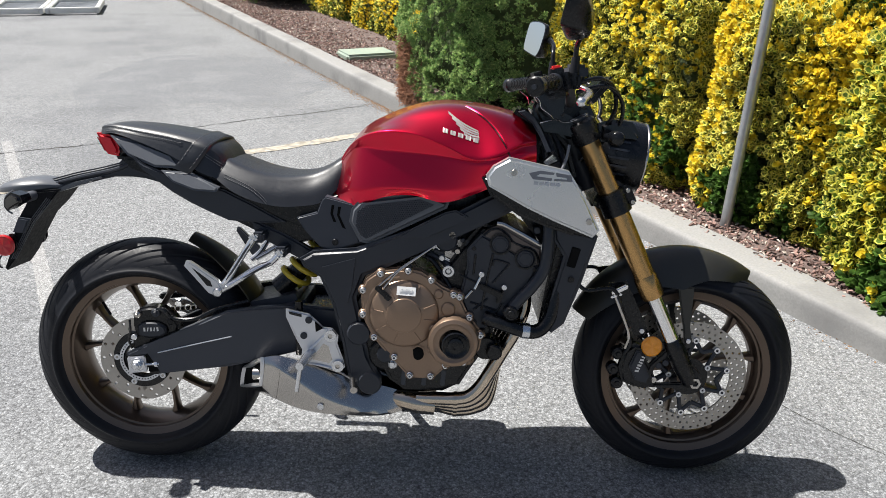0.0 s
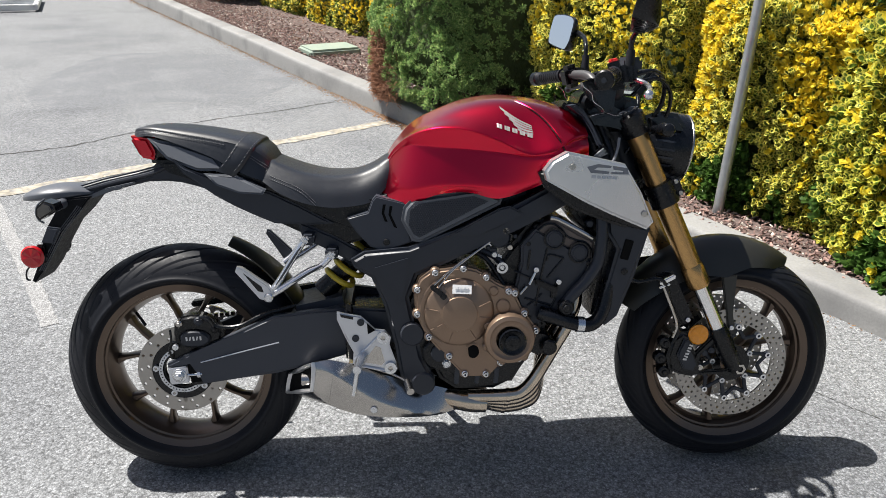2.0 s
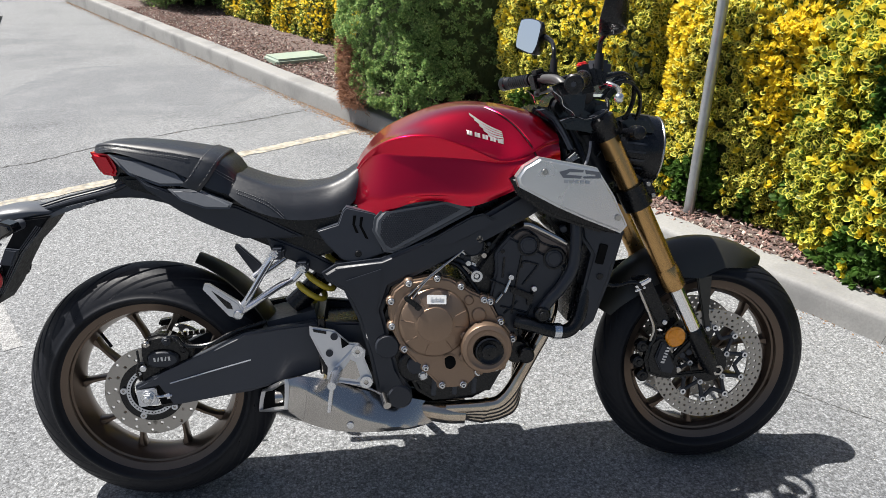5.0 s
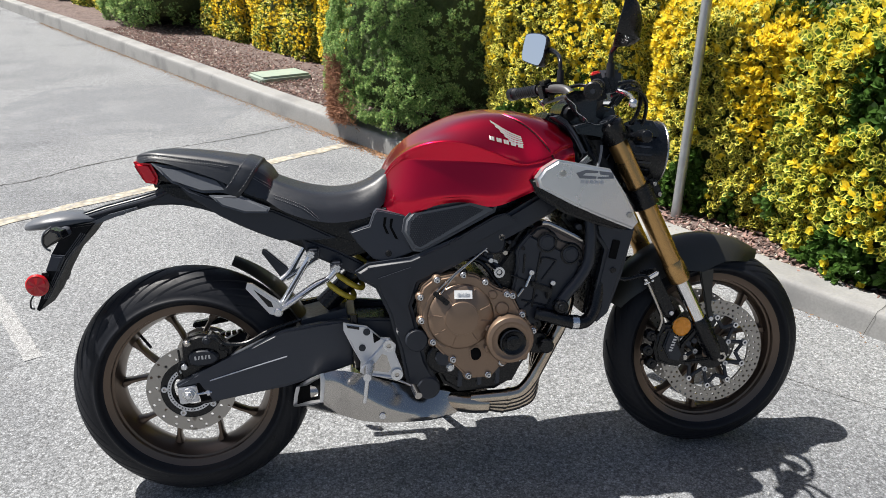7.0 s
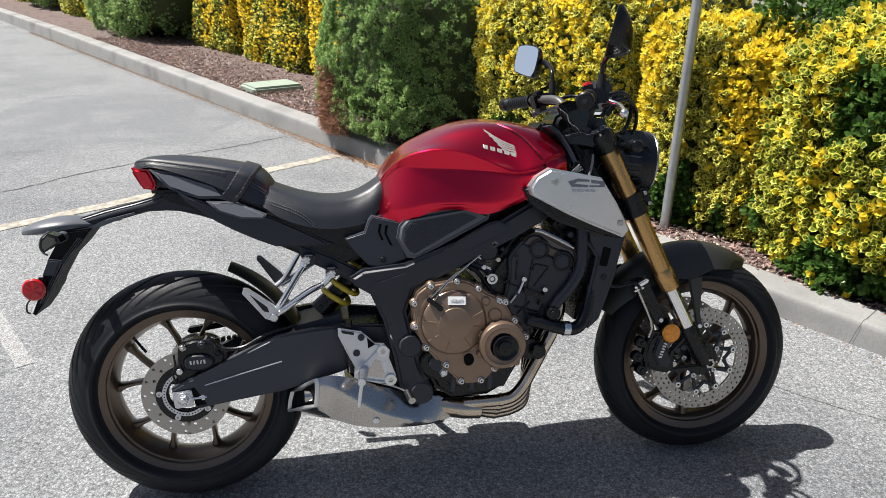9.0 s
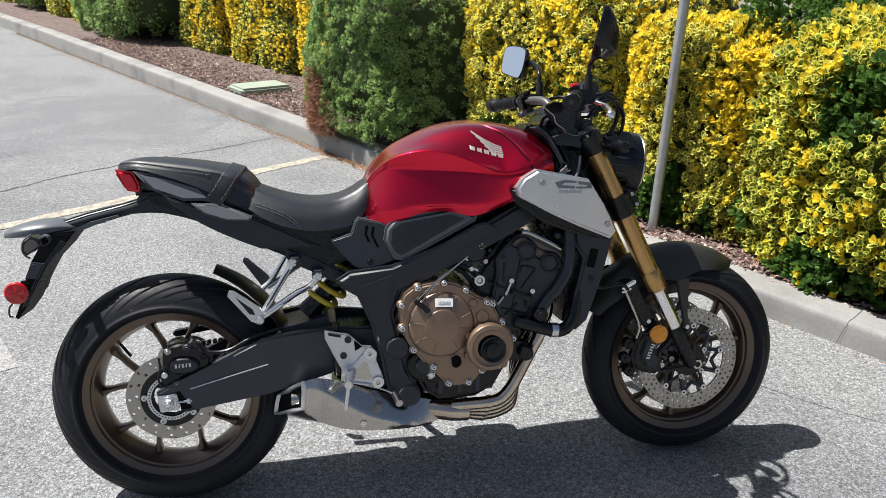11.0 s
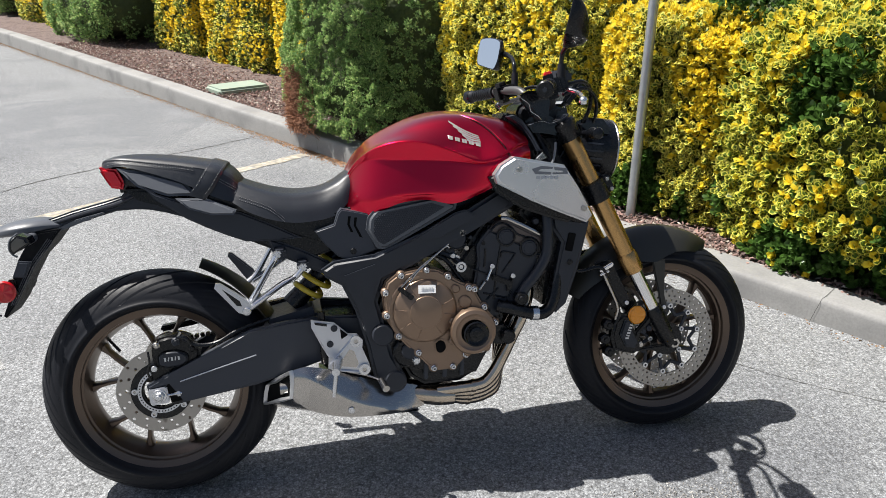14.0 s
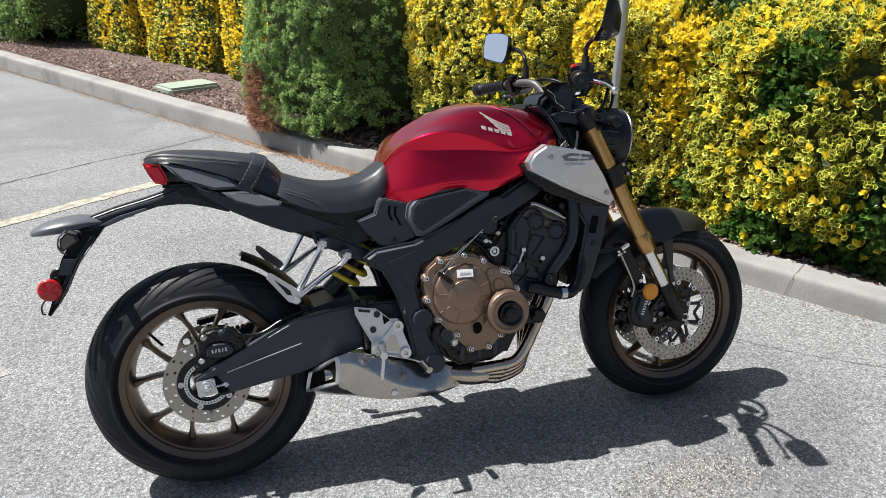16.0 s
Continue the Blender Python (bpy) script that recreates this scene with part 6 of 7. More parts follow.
for k in range(5):
    f = 0.14 + 0.18 * k
    a, b = Vector((1.027, -0.1265, 0.862)).lerp(Vector((1.038, -0.1265, 0.853)), f), Vector((1.053, -0.1265, 0.885)).lerp(Vector((1.067, -0.1265, 0.867)), f)
    part("label_line", tube([a.lerp(b, 0.06), a.lerp(b, 0.92 - 0.12 * (k % 2))], 0.0007, sides=4), M_WHITE, note)
part("breather_tube", tube([(1.090, -0.125, 0.905), (1.087, -0.130, 0.886), (1.079, -0.135, 0.858), (1.070, -0.135, 0.84)], 0.0036, 14, 8), M_MARK, bike, "pale breather tube")

# steering head bulk under the handlebar
part("top_bridge_cover", plate([(1.012, 1.005), (1.040, 1.022), (1.090, 1.008), (1.150, 0.996), (1.170, 0.952), (1.140, 0.915), (1.091, 0.914), (1.022, 0.950), (1.004, 0.985)], -0.055, 0.075, 0.012, 3), M_GLOSS, bike, "black top bridge and clamp cover")
for s in (-1, 1):
    # Hair-thin bright tubes stand in for sun glints on the black bevels.
    part("bridge_glint", tube([(1.019, s * 0.112, 0.955), (1.055, s * 0.118, 0.964), (1.077, s * 0.122, 0.958), (1.106, s * 0.126, 0.966), (1.130, s * 0.124, 0.980)], 0.0009, 20, 6), M_ALLOY, bike)
    part("bridge_wing", plate([(1.019, 0.953), (1.055, 0.962), (1.077, 0.956), (1.106, 0.964), (1.140, 0.975), (1.150, 0.945), (1.110, 0.920), (1.070, 0.930), (1.030, 0.935)], s * 0.055, s * 0.121, 0.006, 2), M_GLOSS, bike)
    # Another glint drawn as a bright tube, along the bar bracket.
    part("riser_glint", tube([(0.990, s * 0.150, 1.026), (1.010, s * 0.150, 1.010), (1.016, s * 0.148, 0.992), (1.036, s * 0.146, 0.978), (1.046, s * 0.140, 0.968)], 0.0008, 18, 6), M_ALLOY, bike)
part("bar_bracket", plate([(0.991, 1.035), (1.014, 1.045), (1.060, 1.043), (1.074, 1.018), (1.070, 0.980), (1.047, 0.964), (1.027, 0.979), (1.004, 1.010)], -0.100, -0.142, 0.008, 2), M_GLOSS, bike, "black bracket at the bar clamp")
part("headlight_cowl", plate([(1.166, 0.956), (1.198, 0.967), (1.250, 0.960), (1.274, 0.926), (1.272, 0.905), (1.239, 0.909), (1.175, 0.911)], -0.085, 0.085, 0.012, 3), M_GLOSS, bike, "glossy black cowl over the headlight")
part("head_cover", plate([(0.985, 0.945), (1.05, 0.950), (1.10, 0.90), (1.125, 0.82), (1.07, 0.79), (1.0, 0.83)], -0.060, 0.060, 0.015, 3), M_BLACK, bike, "black cover at the steering head")
for k in range(4):
    part("harness", tube([(1.00 + 0.018 * k, -0.070, 0.935), (1.012 + 0.02 * k, -0.085 + 0.006 * k, 0.90), (1.02 + 0.022 * k, -0.078, 0.86), (1.03 + 0.02 * k, -0.08, 0.81)], 0.0055 + 0.001 * (k % 2), 20, 8), M_SATIN, bike)
part("wire_clip", block((1.03, -0.088, 0.905), (0.018, 0.010, 0.012), 0.003), M_GREY, bike)
part("linkage_housing", plate([(0.42, 0.46), (0.60, 0.46), (0.65, 0.31), (0.58, 0.270), (0.47, 0.29), (0.43, 0.34), (0.425, 0.40)], -0.100, 0.120, 0.012, 2), M_BLACK, bike, "black linkage and lower frame housing")
# Added black block that closes the see-through gap above the radiator.
part("radiator_gap_block", plate([(0.985, 0.72), (1.06, 0.84), (1.13, 0.80), (1.125, 0.70), (1.05, 0.64)], -0.120, 0.120, 0.01, 2), M_BLACK, bike)
part("exhaust_box", plate([(0.40, 0.21), (0.42, 0.285), (0.62, 0.285), (0.69, 0.25), (0.67, 0.190), (0.45, 0.182)], -0.050, 0.115, 0.015, 3), M_STEEL, bike, "steel exhaust box under the engine")
part("alternator_cover", lathe([(1e-5, 0.205), (0.060, 0.203), (0.085, 0.190), (0.090, 0.150)], (0.70, 0, 0.43), 48), M_COVER, bike, "bronze cover on the far side")
part("stand_bracket", plate([(0.60, 0.33), (0.72, 0.33), (0.71, 0.24), (0.66, 0.215), (0.61, 0.25)], 0.095, 0.135, 0.006), M_BLACK, bike)


# ---- planting ----
LEAF_OUT = np.array([(0, 0), (0.34, 0.42), (0.74, 0.46), (1.0, 0), (0.74, -0.46), (0.34, -0.42)])
LEAF_IN = np.array([(0.10, 0), (0.36, 0.25), (0.68, 0.27), (0.82, 0), (0.68, -0.27), (0.36, -0.25)])
BASIS = np.array((KD, KN, (0, 0, 1)))


def plump(u, full):
    """How far out a direction reaches on a clipped shrub; full: how square its plan is."""
    plan = np.abs(u[:, 0]) ** full + np.abs(u[:, 1]) ** full
    return (plan ** (5 / full) + np.abs(u[:, 2]) ** 5) ** 0.2


def shrub_points(rng, box, count, lump, seed, top=0.35, deep=0.07, full=5.0, low=0.10):
    """Places and outward directions on the uneven face of a clipped shrub, by way along the kerb, way in and height."""
    s0, s1, n0, n1, z0, z1 = box
    size = np.array((s1 - s0, n1 - n0, z1 - z0)) / 2
    mid = np.array(((s0 + s1) / 2, (n0 + n1) / 2, (z0 + z1) / 2))
    kind = rng.random(count)
    u = rng.uniform(-1, 1, (count, 3))
    a, b = kind < 0.52, (kind >= 0.52) & (kind < 0.52 + top * 0.7)
    c = ~(a | b)
    u[a, 1], u[b, 2] = -1, 1
    u[c, 0] = np.sign(u[c, 0])
    u[c, 1] = np.where(u[c, 1] > 0.5, -u[c, 1], u[c, 1])
    p = u / plump(u, full)[:, None]
    nrm = np.sign(p) * np.abs(p) ** np.array((full - 1, full - 1, 4)) / size
    nrm /= np.linalg.norm(nrm, axis=1)[:, None]
    q = mid + p * size
    k = np.array([noise.noise((x * 2.4 + seed, y * 2.4, z * 2.4)) * lump + noise.noise((x * 6.5 + seed, y * 6.5, z * 6.5)) * lump * 0.6 + noise.noise((x * 14 + seed, y * 14, z * 14)) * 0.022 for x, y, z in q])
    q = q + nrm * (k - rng.random(count) ** 2 * deep)[:, None]
    good = q[:, 2] > low
    return q[good], nrm[good]


def unit(v):
    return v / (np.linalg.norm(v, axis=1)[:, None] + 1e-9)


def foliage(name, parent, q, nrm, rng, leaf, width, per, gold, materials, simple=False, upright=0.45, spread=(0.5, 0.8), heart=1.0, plain_at=None):
    """Rosettes of leaves at the given spots, as one mesh."""
    m = len(q)
    pw = np.array(KO) + q @ BASIS
    ax = unit(nrm @ BASIS + rng.normal(0, 0.32, (m, 3)) + np.array((0, 0, upright)))
    e1 = unit(np.cross(ax, np.array((0.31, 0.2, 0.93))))
    e2 = np.cross(ax, e1)
    k = np.tile(np.arange(per), m)
    i = np.repeat(np.arange(m), per)
    a = np.repeat(rng.uniform(0, 6.28, m), per) + k * 2.4
    sp = spread[0] + spread[1] * (k / per) + rng.normal(0, 0.15, len(k))
    d = ax[i] * np.cos(sp)[:, None] + (e1[i] * np.cos(a)[:, None] + e2[i] * np.sin(a)[:, None]) * np.sin(sp)[:, None]
    side = unit(np.cross(ax[i], d))
    up = np.cross(d, side)
    ln = leaf * rng.uniform(0.6, 1.2, len(k))
    cup = rng.uniform(0.12, 0.50, len(k))
    base = pw[i] - ax[i] * (0.014 * k / per)[:, None]
    shape = LEAF_OUT[[0, 2, 3, 4]] if simple else np.concatenate([LEAF_OUT, LEAF_IN * (1, heart) + (0.03 * (1 - heart), 0)])
    n = len(shape)
    x, y = shape[None, :, 0] * ln[:, None], shape[None, :, 1] * ln[:, None] * width
    z = cup[:, None] * (np.abs(shape[None, :, 1]) * 1.1 + shape[None, :, 0] ** 2 * 0.8) * ln[:, None]
    verts = base[:, None] + d[:, None] * x[..., None] + side[:, None] * y[..., None] + up[:, None] * z[..., None]
    isgold = gold[i] & (k < per * 0.65)
    count = len(k)
    if simple:
        one, sizes, mats = np.array([0, 1, 2, 3]), [4], np.array([[0]])
    else:
        ring = [[j, (j + 1) % 6, 6 + (j + 1) % 6, 6 + j] for j in range(6)]
        one, sizes, mats = np.array(sum(ring, []) + list(range(6, 12))), [4] * 6 + [6], np.array([[1] * 6 + [0]])
    loops = (np.arange(count)[:, None] * n + one[None]).ravel()
    me = bpy.data.meshes.new(name)
    me.vertices.add(count * n)
    me.vertices.foreach_set("co", verts.astype(np.float32).ravel())
    me.loops.add(len(loops))
    me.loops.foreach_set("vertex_index", loops.astype(np.int32))
    total = np.tile(sizes, count)
    me.polygons.add(len(total))
    me.polygons.foreach_set("loop_start", np.concatenate([[0], np.cumsum(total)[:-1]]).astype(np.int32))
    green = np.zeros(count, bool) if plain_at is None else plain_at[i]
    which = np.where(isgold[:, None], 2, np.where(green[:, None], 3, mats)) if not simple else np.where(isgold, 2, np.where(rng.random(count) < 0.5, 1, 0))[:, None]
    me.polygons.foreach_set("material_index", np.broadcast_to(which, (count, len(sizes))).astype(np.int32).ravel())
    me.update(calc_edges=True)
    me.validate()
    for mm in materials:
        me.materials.append(mm)
    ob = new(name, me)
    ob.parent = parent
    return tagged(ob, kind="stuff")


# Dark filler inside the shrubs: blocks sight, inner shade put into its colour.
M_CORE = mat("dark_sight_blocker", (0.060, 0.085, 0.026), 0.9, grain=0.6, scale=40, bump=0.02)


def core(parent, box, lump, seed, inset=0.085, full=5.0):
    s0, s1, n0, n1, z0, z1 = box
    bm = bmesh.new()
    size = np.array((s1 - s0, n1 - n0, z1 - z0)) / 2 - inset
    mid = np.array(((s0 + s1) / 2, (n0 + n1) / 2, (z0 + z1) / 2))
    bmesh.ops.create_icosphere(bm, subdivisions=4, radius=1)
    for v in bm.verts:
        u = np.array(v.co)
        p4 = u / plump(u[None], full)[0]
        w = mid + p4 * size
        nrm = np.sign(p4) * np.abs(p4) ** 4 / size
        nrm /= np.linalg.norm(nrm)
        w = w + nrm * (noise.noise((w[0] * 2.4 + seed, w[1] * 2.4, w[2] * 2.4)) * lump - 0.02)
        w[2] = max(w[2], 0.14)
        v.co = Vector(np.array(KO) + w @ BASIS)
    return part("dark_core", bm, M_CORE, parent, kind="stuff")


def stems(parent, rng, s0, s1, n0, n1, count):
    for k in range(count):
        s, n = rng.uniform(s0, s1), rng.uniform(n0, n1)
        a, b = kerb_place(s, n, 0.08), kerb_place(s + rng.normal(0, 0.08), n + rng.normal(0, 0.08), 0.5)
        part("stem", tube([a, (a + b) / 2 + Vector((rng.normal(0, 0.02), rng.normal(0, 0.02), 0)), b], [0.012, 0.009, 0.005], 6, 6), M_WOOD, parent)


def hedge(s0, s1, n0, n1, z1, count, seed, leaf=0.038, gold=0.35, lump=0.07, simple=False, plain=False, upright=0.8, dull=False, deep=0.07, green=0.0):
    rng = np.random.default_rng(seed)
    text = "glossy green euonymus shrub behind the yellow ones" if plain else "variegated yellow and green euonymus shrub, clipped"
    h = thing("euonymus_shrub", text, "shrub", Matrix.Identity(4), group="" if plain else "yellow hedge shrubs")
    z0 = -0.06
    box = (s0, s1, n0, n1, z0, z1)
    q, nrm = shrub_points(rng, box, count, lump, seed, deep=deep)
    # Real yellow growth, but also light put into colour: more on top and sunward.
    g = np.array([noise.noise((x * 2.6 + seed, y * 2.6, z * 2.6)) * 0.9 for x, y, z in q]) + 0.9 * (q[:, 2] - z0) / (z1 - z0) + 0.35 * np.maximum(0, -nrm[:, 0])
    is_gold = rng.random(len(q)) < gold * 2.4 * np.clip(g - 0.25, 0.02, 0.9)
    # Plain green leaves likewise carry shade: more low down and off the sunward side.
    gp = np.array([noise.noise((x * 2.2 + seed * 3, y * 2.2, z * 2.2 + 5)) + 0.35 * noise.noise((x * 6 + seed, y * 6, z * 6)) for x, y, z in q]) - 0.55 * (q[:, 2] - z0) / (z1 - z0) - 0.35 * np.maximum(0, -nrm[:, 0]) + green
    is_plain = (gp > 0) & ~is_gold
    mats = (M_LEAFDEEP, M_LEAFDEEP, M_LEAFDEEP) if plain else (M_LEAFGREEN, M_LEAFEDGEDULL if dull else M_LEAFEDGE, M_LEAFGOLD if simple else M_LEAFYELLOW, M_LEAFDEEP)
    foliage("foliage", h, q, nrm, rng, leaf, 0.62, 7, is_gold, mats, simple, upright, (0.42, 0.78), 1.18 if dull else 1.0, None if plain or simple else is_plain)
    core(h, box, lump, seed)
    stems(h, rng, s0 + 0.1, s1 - 0.1, n0 + 0.15, n1 - 0.1, 6)
    return h


def green_shrub(s0, s1, n0, n1, z1, clumps, seed, puff=0.038, leaf=0.020, lump=0.10, each=12, full=5.0):
    rng = np.random.default_rng(seed)
    h = thing("green_shrub", "dense dark green shrub with small tufted rosettes", "shrub", Matrix.Identity(4), group="green shrubs")
    box = (s0, s1, n0, n1, 0.12, z1)
    q, nrm = shrub_points(rng, box, clumps, lump, seed, deep=0.035, full=full, low=0.16)
    m = len(q)
    d = unit(rng.normal(0, 1, (m * each, 3)) + np.repeat(nrm, each, axis=0) * 0.9 + np.array((0, 0, 0.4)))
    qq = np.repeat(q, each, axis=0) + d * puff * rng.uniform(0.75, 1.05, (m * each, 1))
    keep = qq[:, 2] > 0.15
    foliage("foliage", h, qq[keep], d[keep], rng, leaf, 0.42, 7, rng.random(keep.sum()) < 0.35, (M_NEEDLE, M_NEEDLE, M_NEEDLETIP), True, 0.25, (0.35, 0.9))
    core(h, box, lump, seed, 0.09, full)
    stems(h, rng, s0 + 0.15, s1 - 0.15, n0 + 0.15, n1 - 0.15, 5)
    return h


hedge(4.05, 6.9, 0.215, 1.75, 1.23, 9600, 11, 0.042, 0.19, 0.09, dull=True, deep=0.12, green=0.24, upright=0.75)
hedge(3.24, 4.14, 0.44, 1.65, 1.13, 5000, 12, 0.037, 0.56, 0.06, green=0.08, upright=0.75)
hedge(1.92, 3.34, 0.45, 1.95, 1.34, 7000, 13, 0.033, 0.36, 0.08, green=0.04, upright=0.75)
hedge(3.72, 4.50, 0.62, 1.7, 1.27, 1500, 29, 0.034, 0.0, 0.08, plain=True)
hedge(3.40, 6.6, 1.45, 2.8, 1.46, 2600, 19, 0.045, 0.0, 0.10, plain=True)
main_shrub = green_shrub(0.42, 1.98, -0.02, 1.6, 1.44, 2100, 21, 0.026, 0.0135, 0.10, 20, 2.3)
hedge(-1.38, 0.30, 1.05, 2.3, 1.55, 5600, 14, 0.033, 2.3, simple=True)
hedge(-3.20, -1.40, 1.12, 2.4, 1.55, 5400, 15, 0.036, 2.2, simple=True)
hedge(-4.75, -3.22, 1.12, 2.4, 1.55, 4400, 16, 0.038, 2.2, simple=True)
green_shrub(-7.7, -4.85, 0.55, 2.4, 1.9, 1300, 22, 0.06, 0.034, 0.12, 8)
hedge(-9.2, -7.8, 0.9, 2.4, 1.55, 2200, 17, 0.05, 1.3, simple=True)
hedge(-10.9, -9.25, 0.9, 2.4, 1.55, 2200, 18, 0.05, 1.3, simple=True)
green_shrub(-13.6, -11.0, 0.8, 2.4, 1.9, 900, 23, 0.07, 0.04, 0.12, 8)
hedge(-16.5, -13.7, 0.9, 2.4, 1.6, 1300, 24, 0.06, 0.6, simple=True)

# dead brown growth low in the green shrub
rng = np.random.default_rng(31)
dead = bmesh.new()
for k in range(3400):
    z = 0.15 + 0.45 * rng.random() ** 1.4
    s = rng.normal(0.88, 0.10 + 0.10 * (0.6 - z))
    u = min(0.98, abs(s - 1.2) / 0.78)
    face = -0.02 + 0.81 * (1 - (1 - u ** 2.3) ** (1 / 2.3))
    a = kerb_place(s, face - 0.045 + rng.uniform(0, 0.07), z)
    d = Vector((rng.normal(-0.3, 0.6), rng.normal(-0.3, 0.5), rng.normal(0.15, 0.5))).normalized() * rng.uniform(0.02, 0.06)
    tube([a, a + d * 0.5 + Vector((0, 0, 0.006)), a + d], [0.0026, 0.0022, 0.001], sides=4, bm=dead)
part("dead_growth", dead, M_BROWNLEAF, main_shrub, "dry brown dead twigs", kind="stuff")


# ---- small things along the bed ----
pole = thing("sign_pole", "galvanised steel sign pole standing in the bed", "pole", Matrix.Identity(4))
pb = kerb_place(3.65, 0.36, 0.08)
part("tube", tube([pb, pb + Vector((0.05, 0.0, 2.4))], 0.024, sides=28), M_GALV, pole)

lid = thing("utility_box", "green plastic irrigation box lid in the mulch", "utility box", Matrix.Identity(4))
part("lid", block((-0.05, 5.80, 0.148), (0.50, 0.36, 0.075), 0.02, (0, 0, 26), seg=3), M_BOX, lid)

rng = random.Random(8)
verts, faces = [], []
for k in range(12000):
    s, n = rng.uniform(-6, 6.5), 0.17 + abs(rng.gauss(0, 0.5))
    if n > 1.6:
        continue
    c = np.array(kerb_place(s, n + 0.025, 0.102 + rise(s) + rng.uniform(0, 0.02)))
    a, b = rng.uniform(0, 6.28), rng.gauss(0, 0.35)
    d = np.array((math.cos(a) * math.cos(b), math.sin(a) * math.cos(b), math.sin(b))) * rng.uniform(0.006, 0.017)
    e = np.cross(d, (rng.gauss(0, 0.3), rng.gauss(0, 0.3), 1))
    e = e / (np.linalg.norm(e) + 1e-9) * rng.uniform(0.003, 0.006)
    h = np.array((0, 0, rng.uniform(0.003, 0.006)))
    base = len(verts)
    verts += [c - d - e, c + d - e, c + d + e, c - d + e, c - d * 0.9 - e * 0.7 + h, c + d * 0.8 - e * 0.8 + h, c + d * 0.9 + e * 0.7 + h, c - d * 0.8 + e * 0.8 + h]
    faces += [[base + i for i in f] for f in ((4, 5, 6, 7), (0, 1, 5, 4), (1, 2, 6, 5), (2, 3, 7, 6), (3, 0, 4, 7))]
me = bpy.data.meshes.new("bark_chips")
me.from_pydata([tuple(v) for v in verts], [], faces)
me.materials.append(M_CHIP)
tagged(new("bark_chips", me), "loose reddish bark chips on the bed", "mulch", kind="stuff")

wl = bmesh.new()
rings(wl, [[kerb_place(s, n, z) for n, z in ((4.2, 0), (4.2, 3.2), (4.45, 3.2), (4.45, 0))] for s in (-34, 30)])
setting("wall_back", wl, M_WALL, "pale rough stucco wall behind the hedge", "wall")

# litter along the kerb's foot and loose grit
def scatter(name, label, category, count, place, size, material, seed, flat=0.25):
    rng = np.random.default_rng(seed)
    verts, faces = [], []
    for k in range(count):
        c = np.array(place(rng))
        a = rng.uniform(0, 6.28)
        d = np.array((math.cos(a), math.sin(a), rng.normal(0, 0.3))) * size * rng.uniform(0.4, 1.3)
        e = np.array((-math.sin(a), math.cos(a), rng.normal(0, 0.3))) * size * rng.uniform(0.25, 0.7)
        h = np.array((0, 0, size * flat * rng.uniform(0.6, 1.4)))
        b = len(verts)
        verts += [c - d, c - e, c + d, c + e, c - d * 0.5 - e * 0.3 + h, c + d * 0.5 - e * 0.3 + h, c + d * 0.2 + e * 0.6 + h]
        faces += [(b, b + 1, b + 5, b + 4), (b + 1, b + 2, b + 5), (b + 2, b + 3, b + 6, b + 5), (b + 3, b, b + 4, b + 6), (b + 4, b + 5, b + 6)]
    me = bpy.data.meshes.new(name)
    me.from_pydata([tuple(v) for v in verts], [], faces)
    me.materials.append(material)
    return tagged(new(name, me), label, category, kind="stuff")


M_GRIT = mat("loose_grit", (0.36, 0.35, 0.33), 0.9, grain=0.4, scale=80, island=0.55)
M_CRUMB = mat("crumbled_asphalt", (0.215, 0.205, 0.195), 0.95, grain=0.5, scale=40, stain=0.9, stain_scale=14, stain_color=(0.12, 0.11, 0.10))
add_stones(M_CRUMB, 75, 0.55, 1.55)
M_PALECHIP = mat("pale_chip", (0.50, 0.44, 0.38), 0.9, grain=0.3, scale=80, island=0.4)
scatter("dry_litter", "dry brown leaves and twigs along the kerb", "leaf litter", 6500, lambda r: (lambda a: kerb_place(a, kerb_sway(a) + 0.0 - abs(r.normal(0, 0.030)) - (0.06 if r.random() < 0.10 else 0), 0.001))(r.uniform(-9, 3.1) if r.random() < 0.97 else r.uniform(3.1, 6.0)), 0.0062, M_DRY, 41, 0.35)
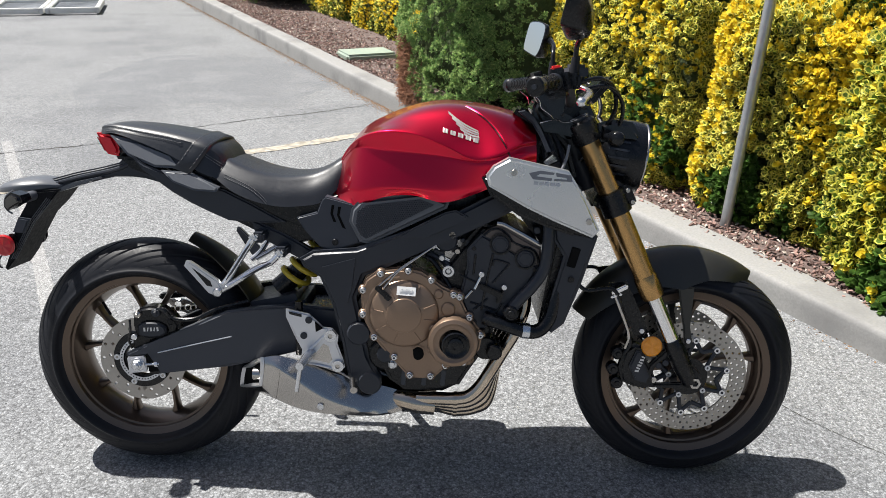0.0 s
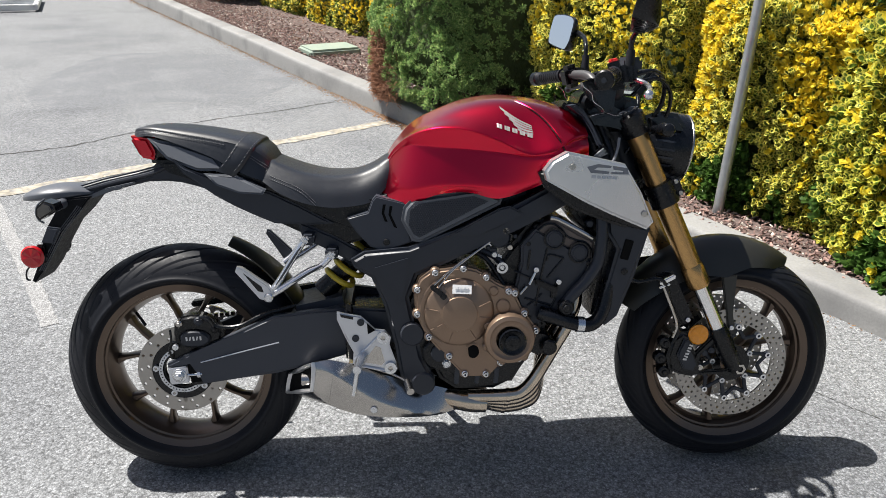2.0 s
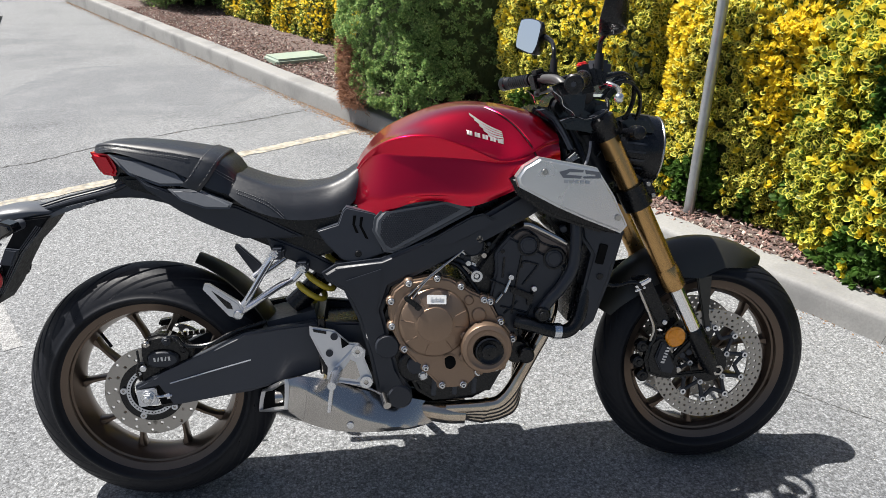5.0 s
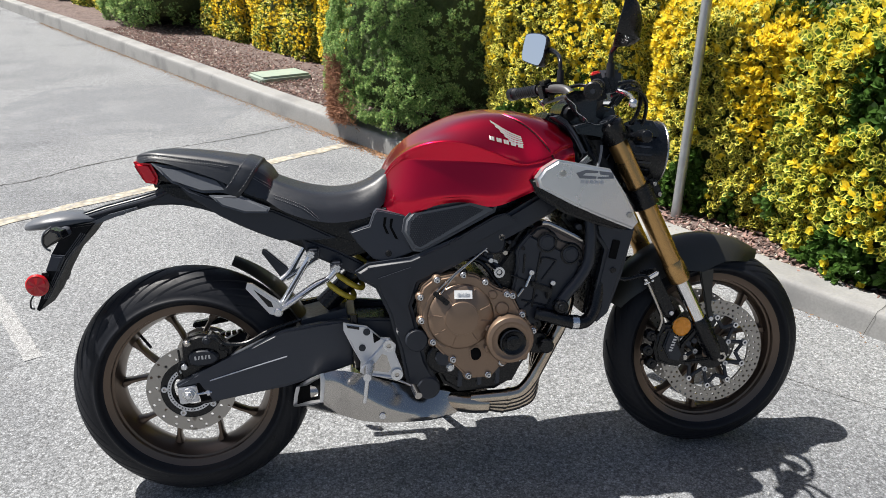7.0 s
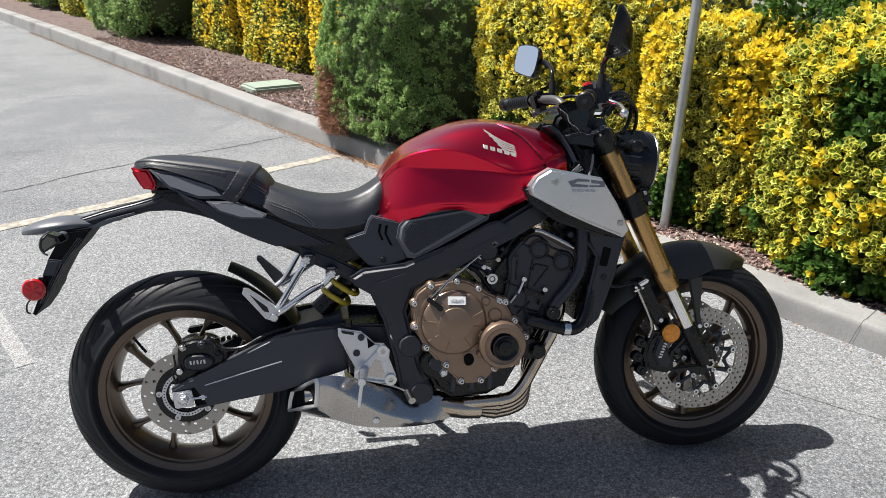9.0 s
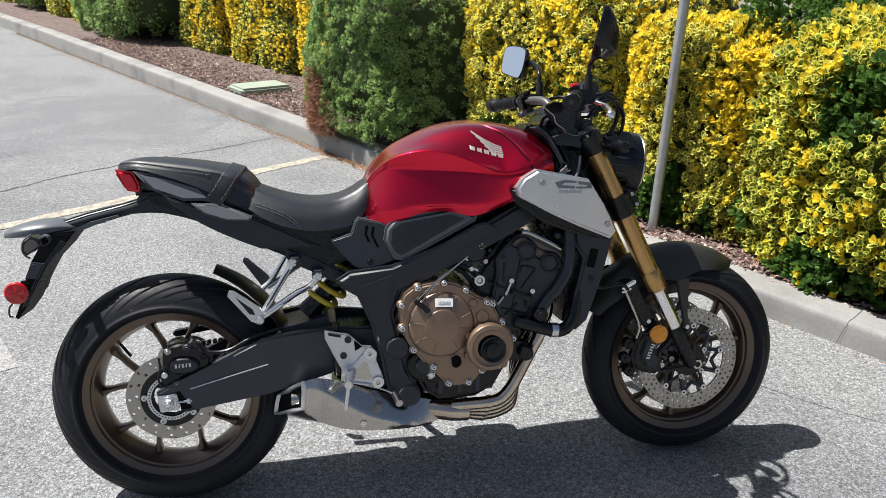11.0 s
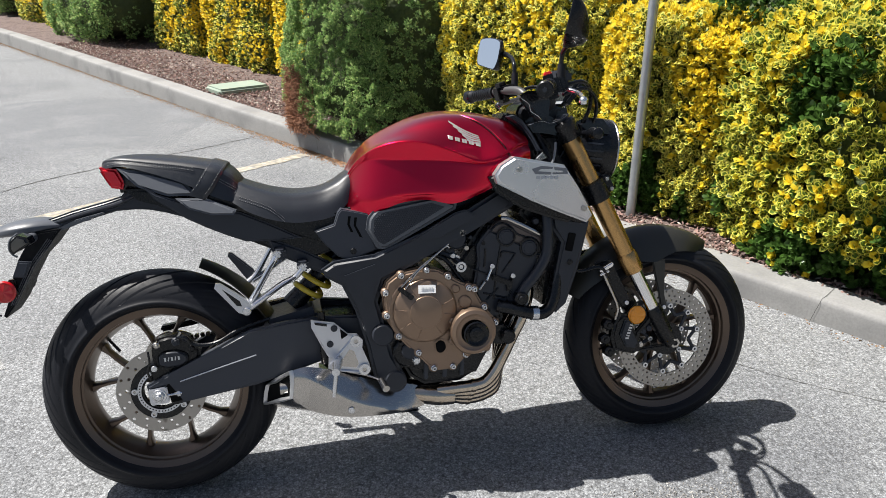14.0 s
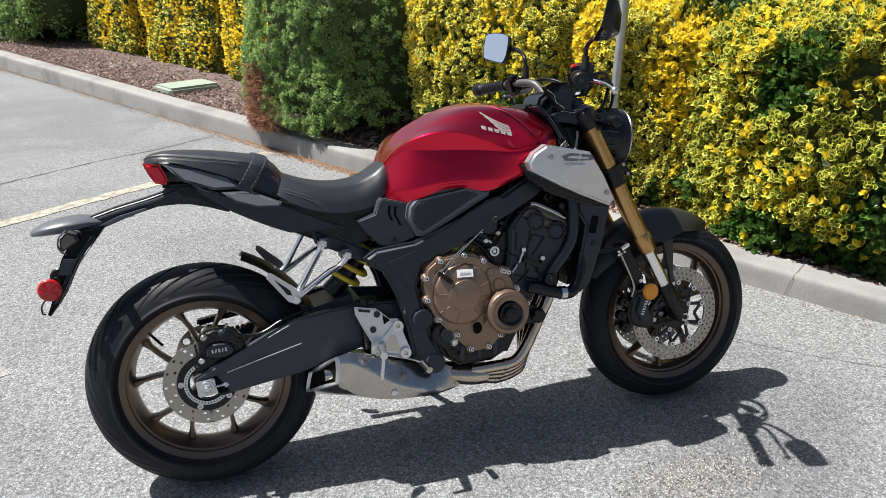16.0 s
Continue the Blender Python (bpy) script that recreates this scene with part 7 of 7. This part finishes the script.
scatter("dry_leaves", "orange-brown dry leaves at the foot of the kerb", "leaf litter", 1500, lambda r: (lambda a: kerb_place(a, kerb_sway(a) - abs(r.normal(0, 0.045)) - 0.003, 0.001))(r.normal(1.5, 0.65)), 0.0085, M_DRYLEAF, 46, 0.3)
scatter("loose_grit", "loose stones where the asphalt breaks up", "gravel", 1500, lambda r: (1.31 + r.normal(0, 0.13), -0.345 + r.normal(0, 0.055), 0.0), 0.0045, M_GRIT, 42, 0.6)
scatter("dark_grit", "dark crumbs of broken asphalt", "gravel", 1100, lambda r: (1.31 + r.normal(0, 0.14), -0.345 + r.normal(0, 0.06), 0.0), 0.0048, M_CRUMB, 45, 0.5)
scatter("asphalt_stones", "bright stones showing in the asphalt", "gravel", 5200, lambda r: (r.uniform(-1.1, 2.6), r.uniform(-1.2, 1.6), -0.0012), 0.0042, M_GRIT, 43, 0.5)
scatter("pale_chips", "pale wood chips in the mulch", "mulch", 2400, lambda r: (lambda a: kerb_place(a, 0.235 + abs(r.normal(0, 0.4)), 0.112 + rise(a)))(r.uniform(-6, 6.3)), 0.014, M_PALECHIP, 44, 0.4)

# white slatted panels lying far off on the asphalt
M_PANEL = mat("white_plastic", (0.72, 0.72, 0.70), 0.5, grain=0.1, scale=40, stain=0.2)
panel = thing("slatted_panel", "white plastic panel with grey slats on the asphalt", "panel", Matrix.Identity(4), group="white panels")
for x in (0.03, 0.67):
    part("rail", block((x, 0.6, 0.06), (0.06, 1.2, 0.08), 0.01), M_PANEL, panel)
for y in (0.03, 1.17):
    part("rail", block((0.35, y, 0.06), (0.60, 0.06, 0.078), 0.01), M_PANEL, panel)
for k in range(9):
    part("slat", block((0.35, 0.12 + 0.12 * k, 0.05), (0.585, 0.05, 0.02), 0.004), M_GALV, panel)
turn = math.degrees(math.atan2(0.265, 0.732))
panel.matrix_world = pose(-5.58, 8.985, 0.0, 0, 0, turn)
for k in (-1, -2, 1):
    copy_thing(panel, pose(-5.58 + 0.72 * k * math.cos(radians(turn)), 8.985 + 0.72 * k * math.sin(radians(turn)), 0, 0, 0, turn))
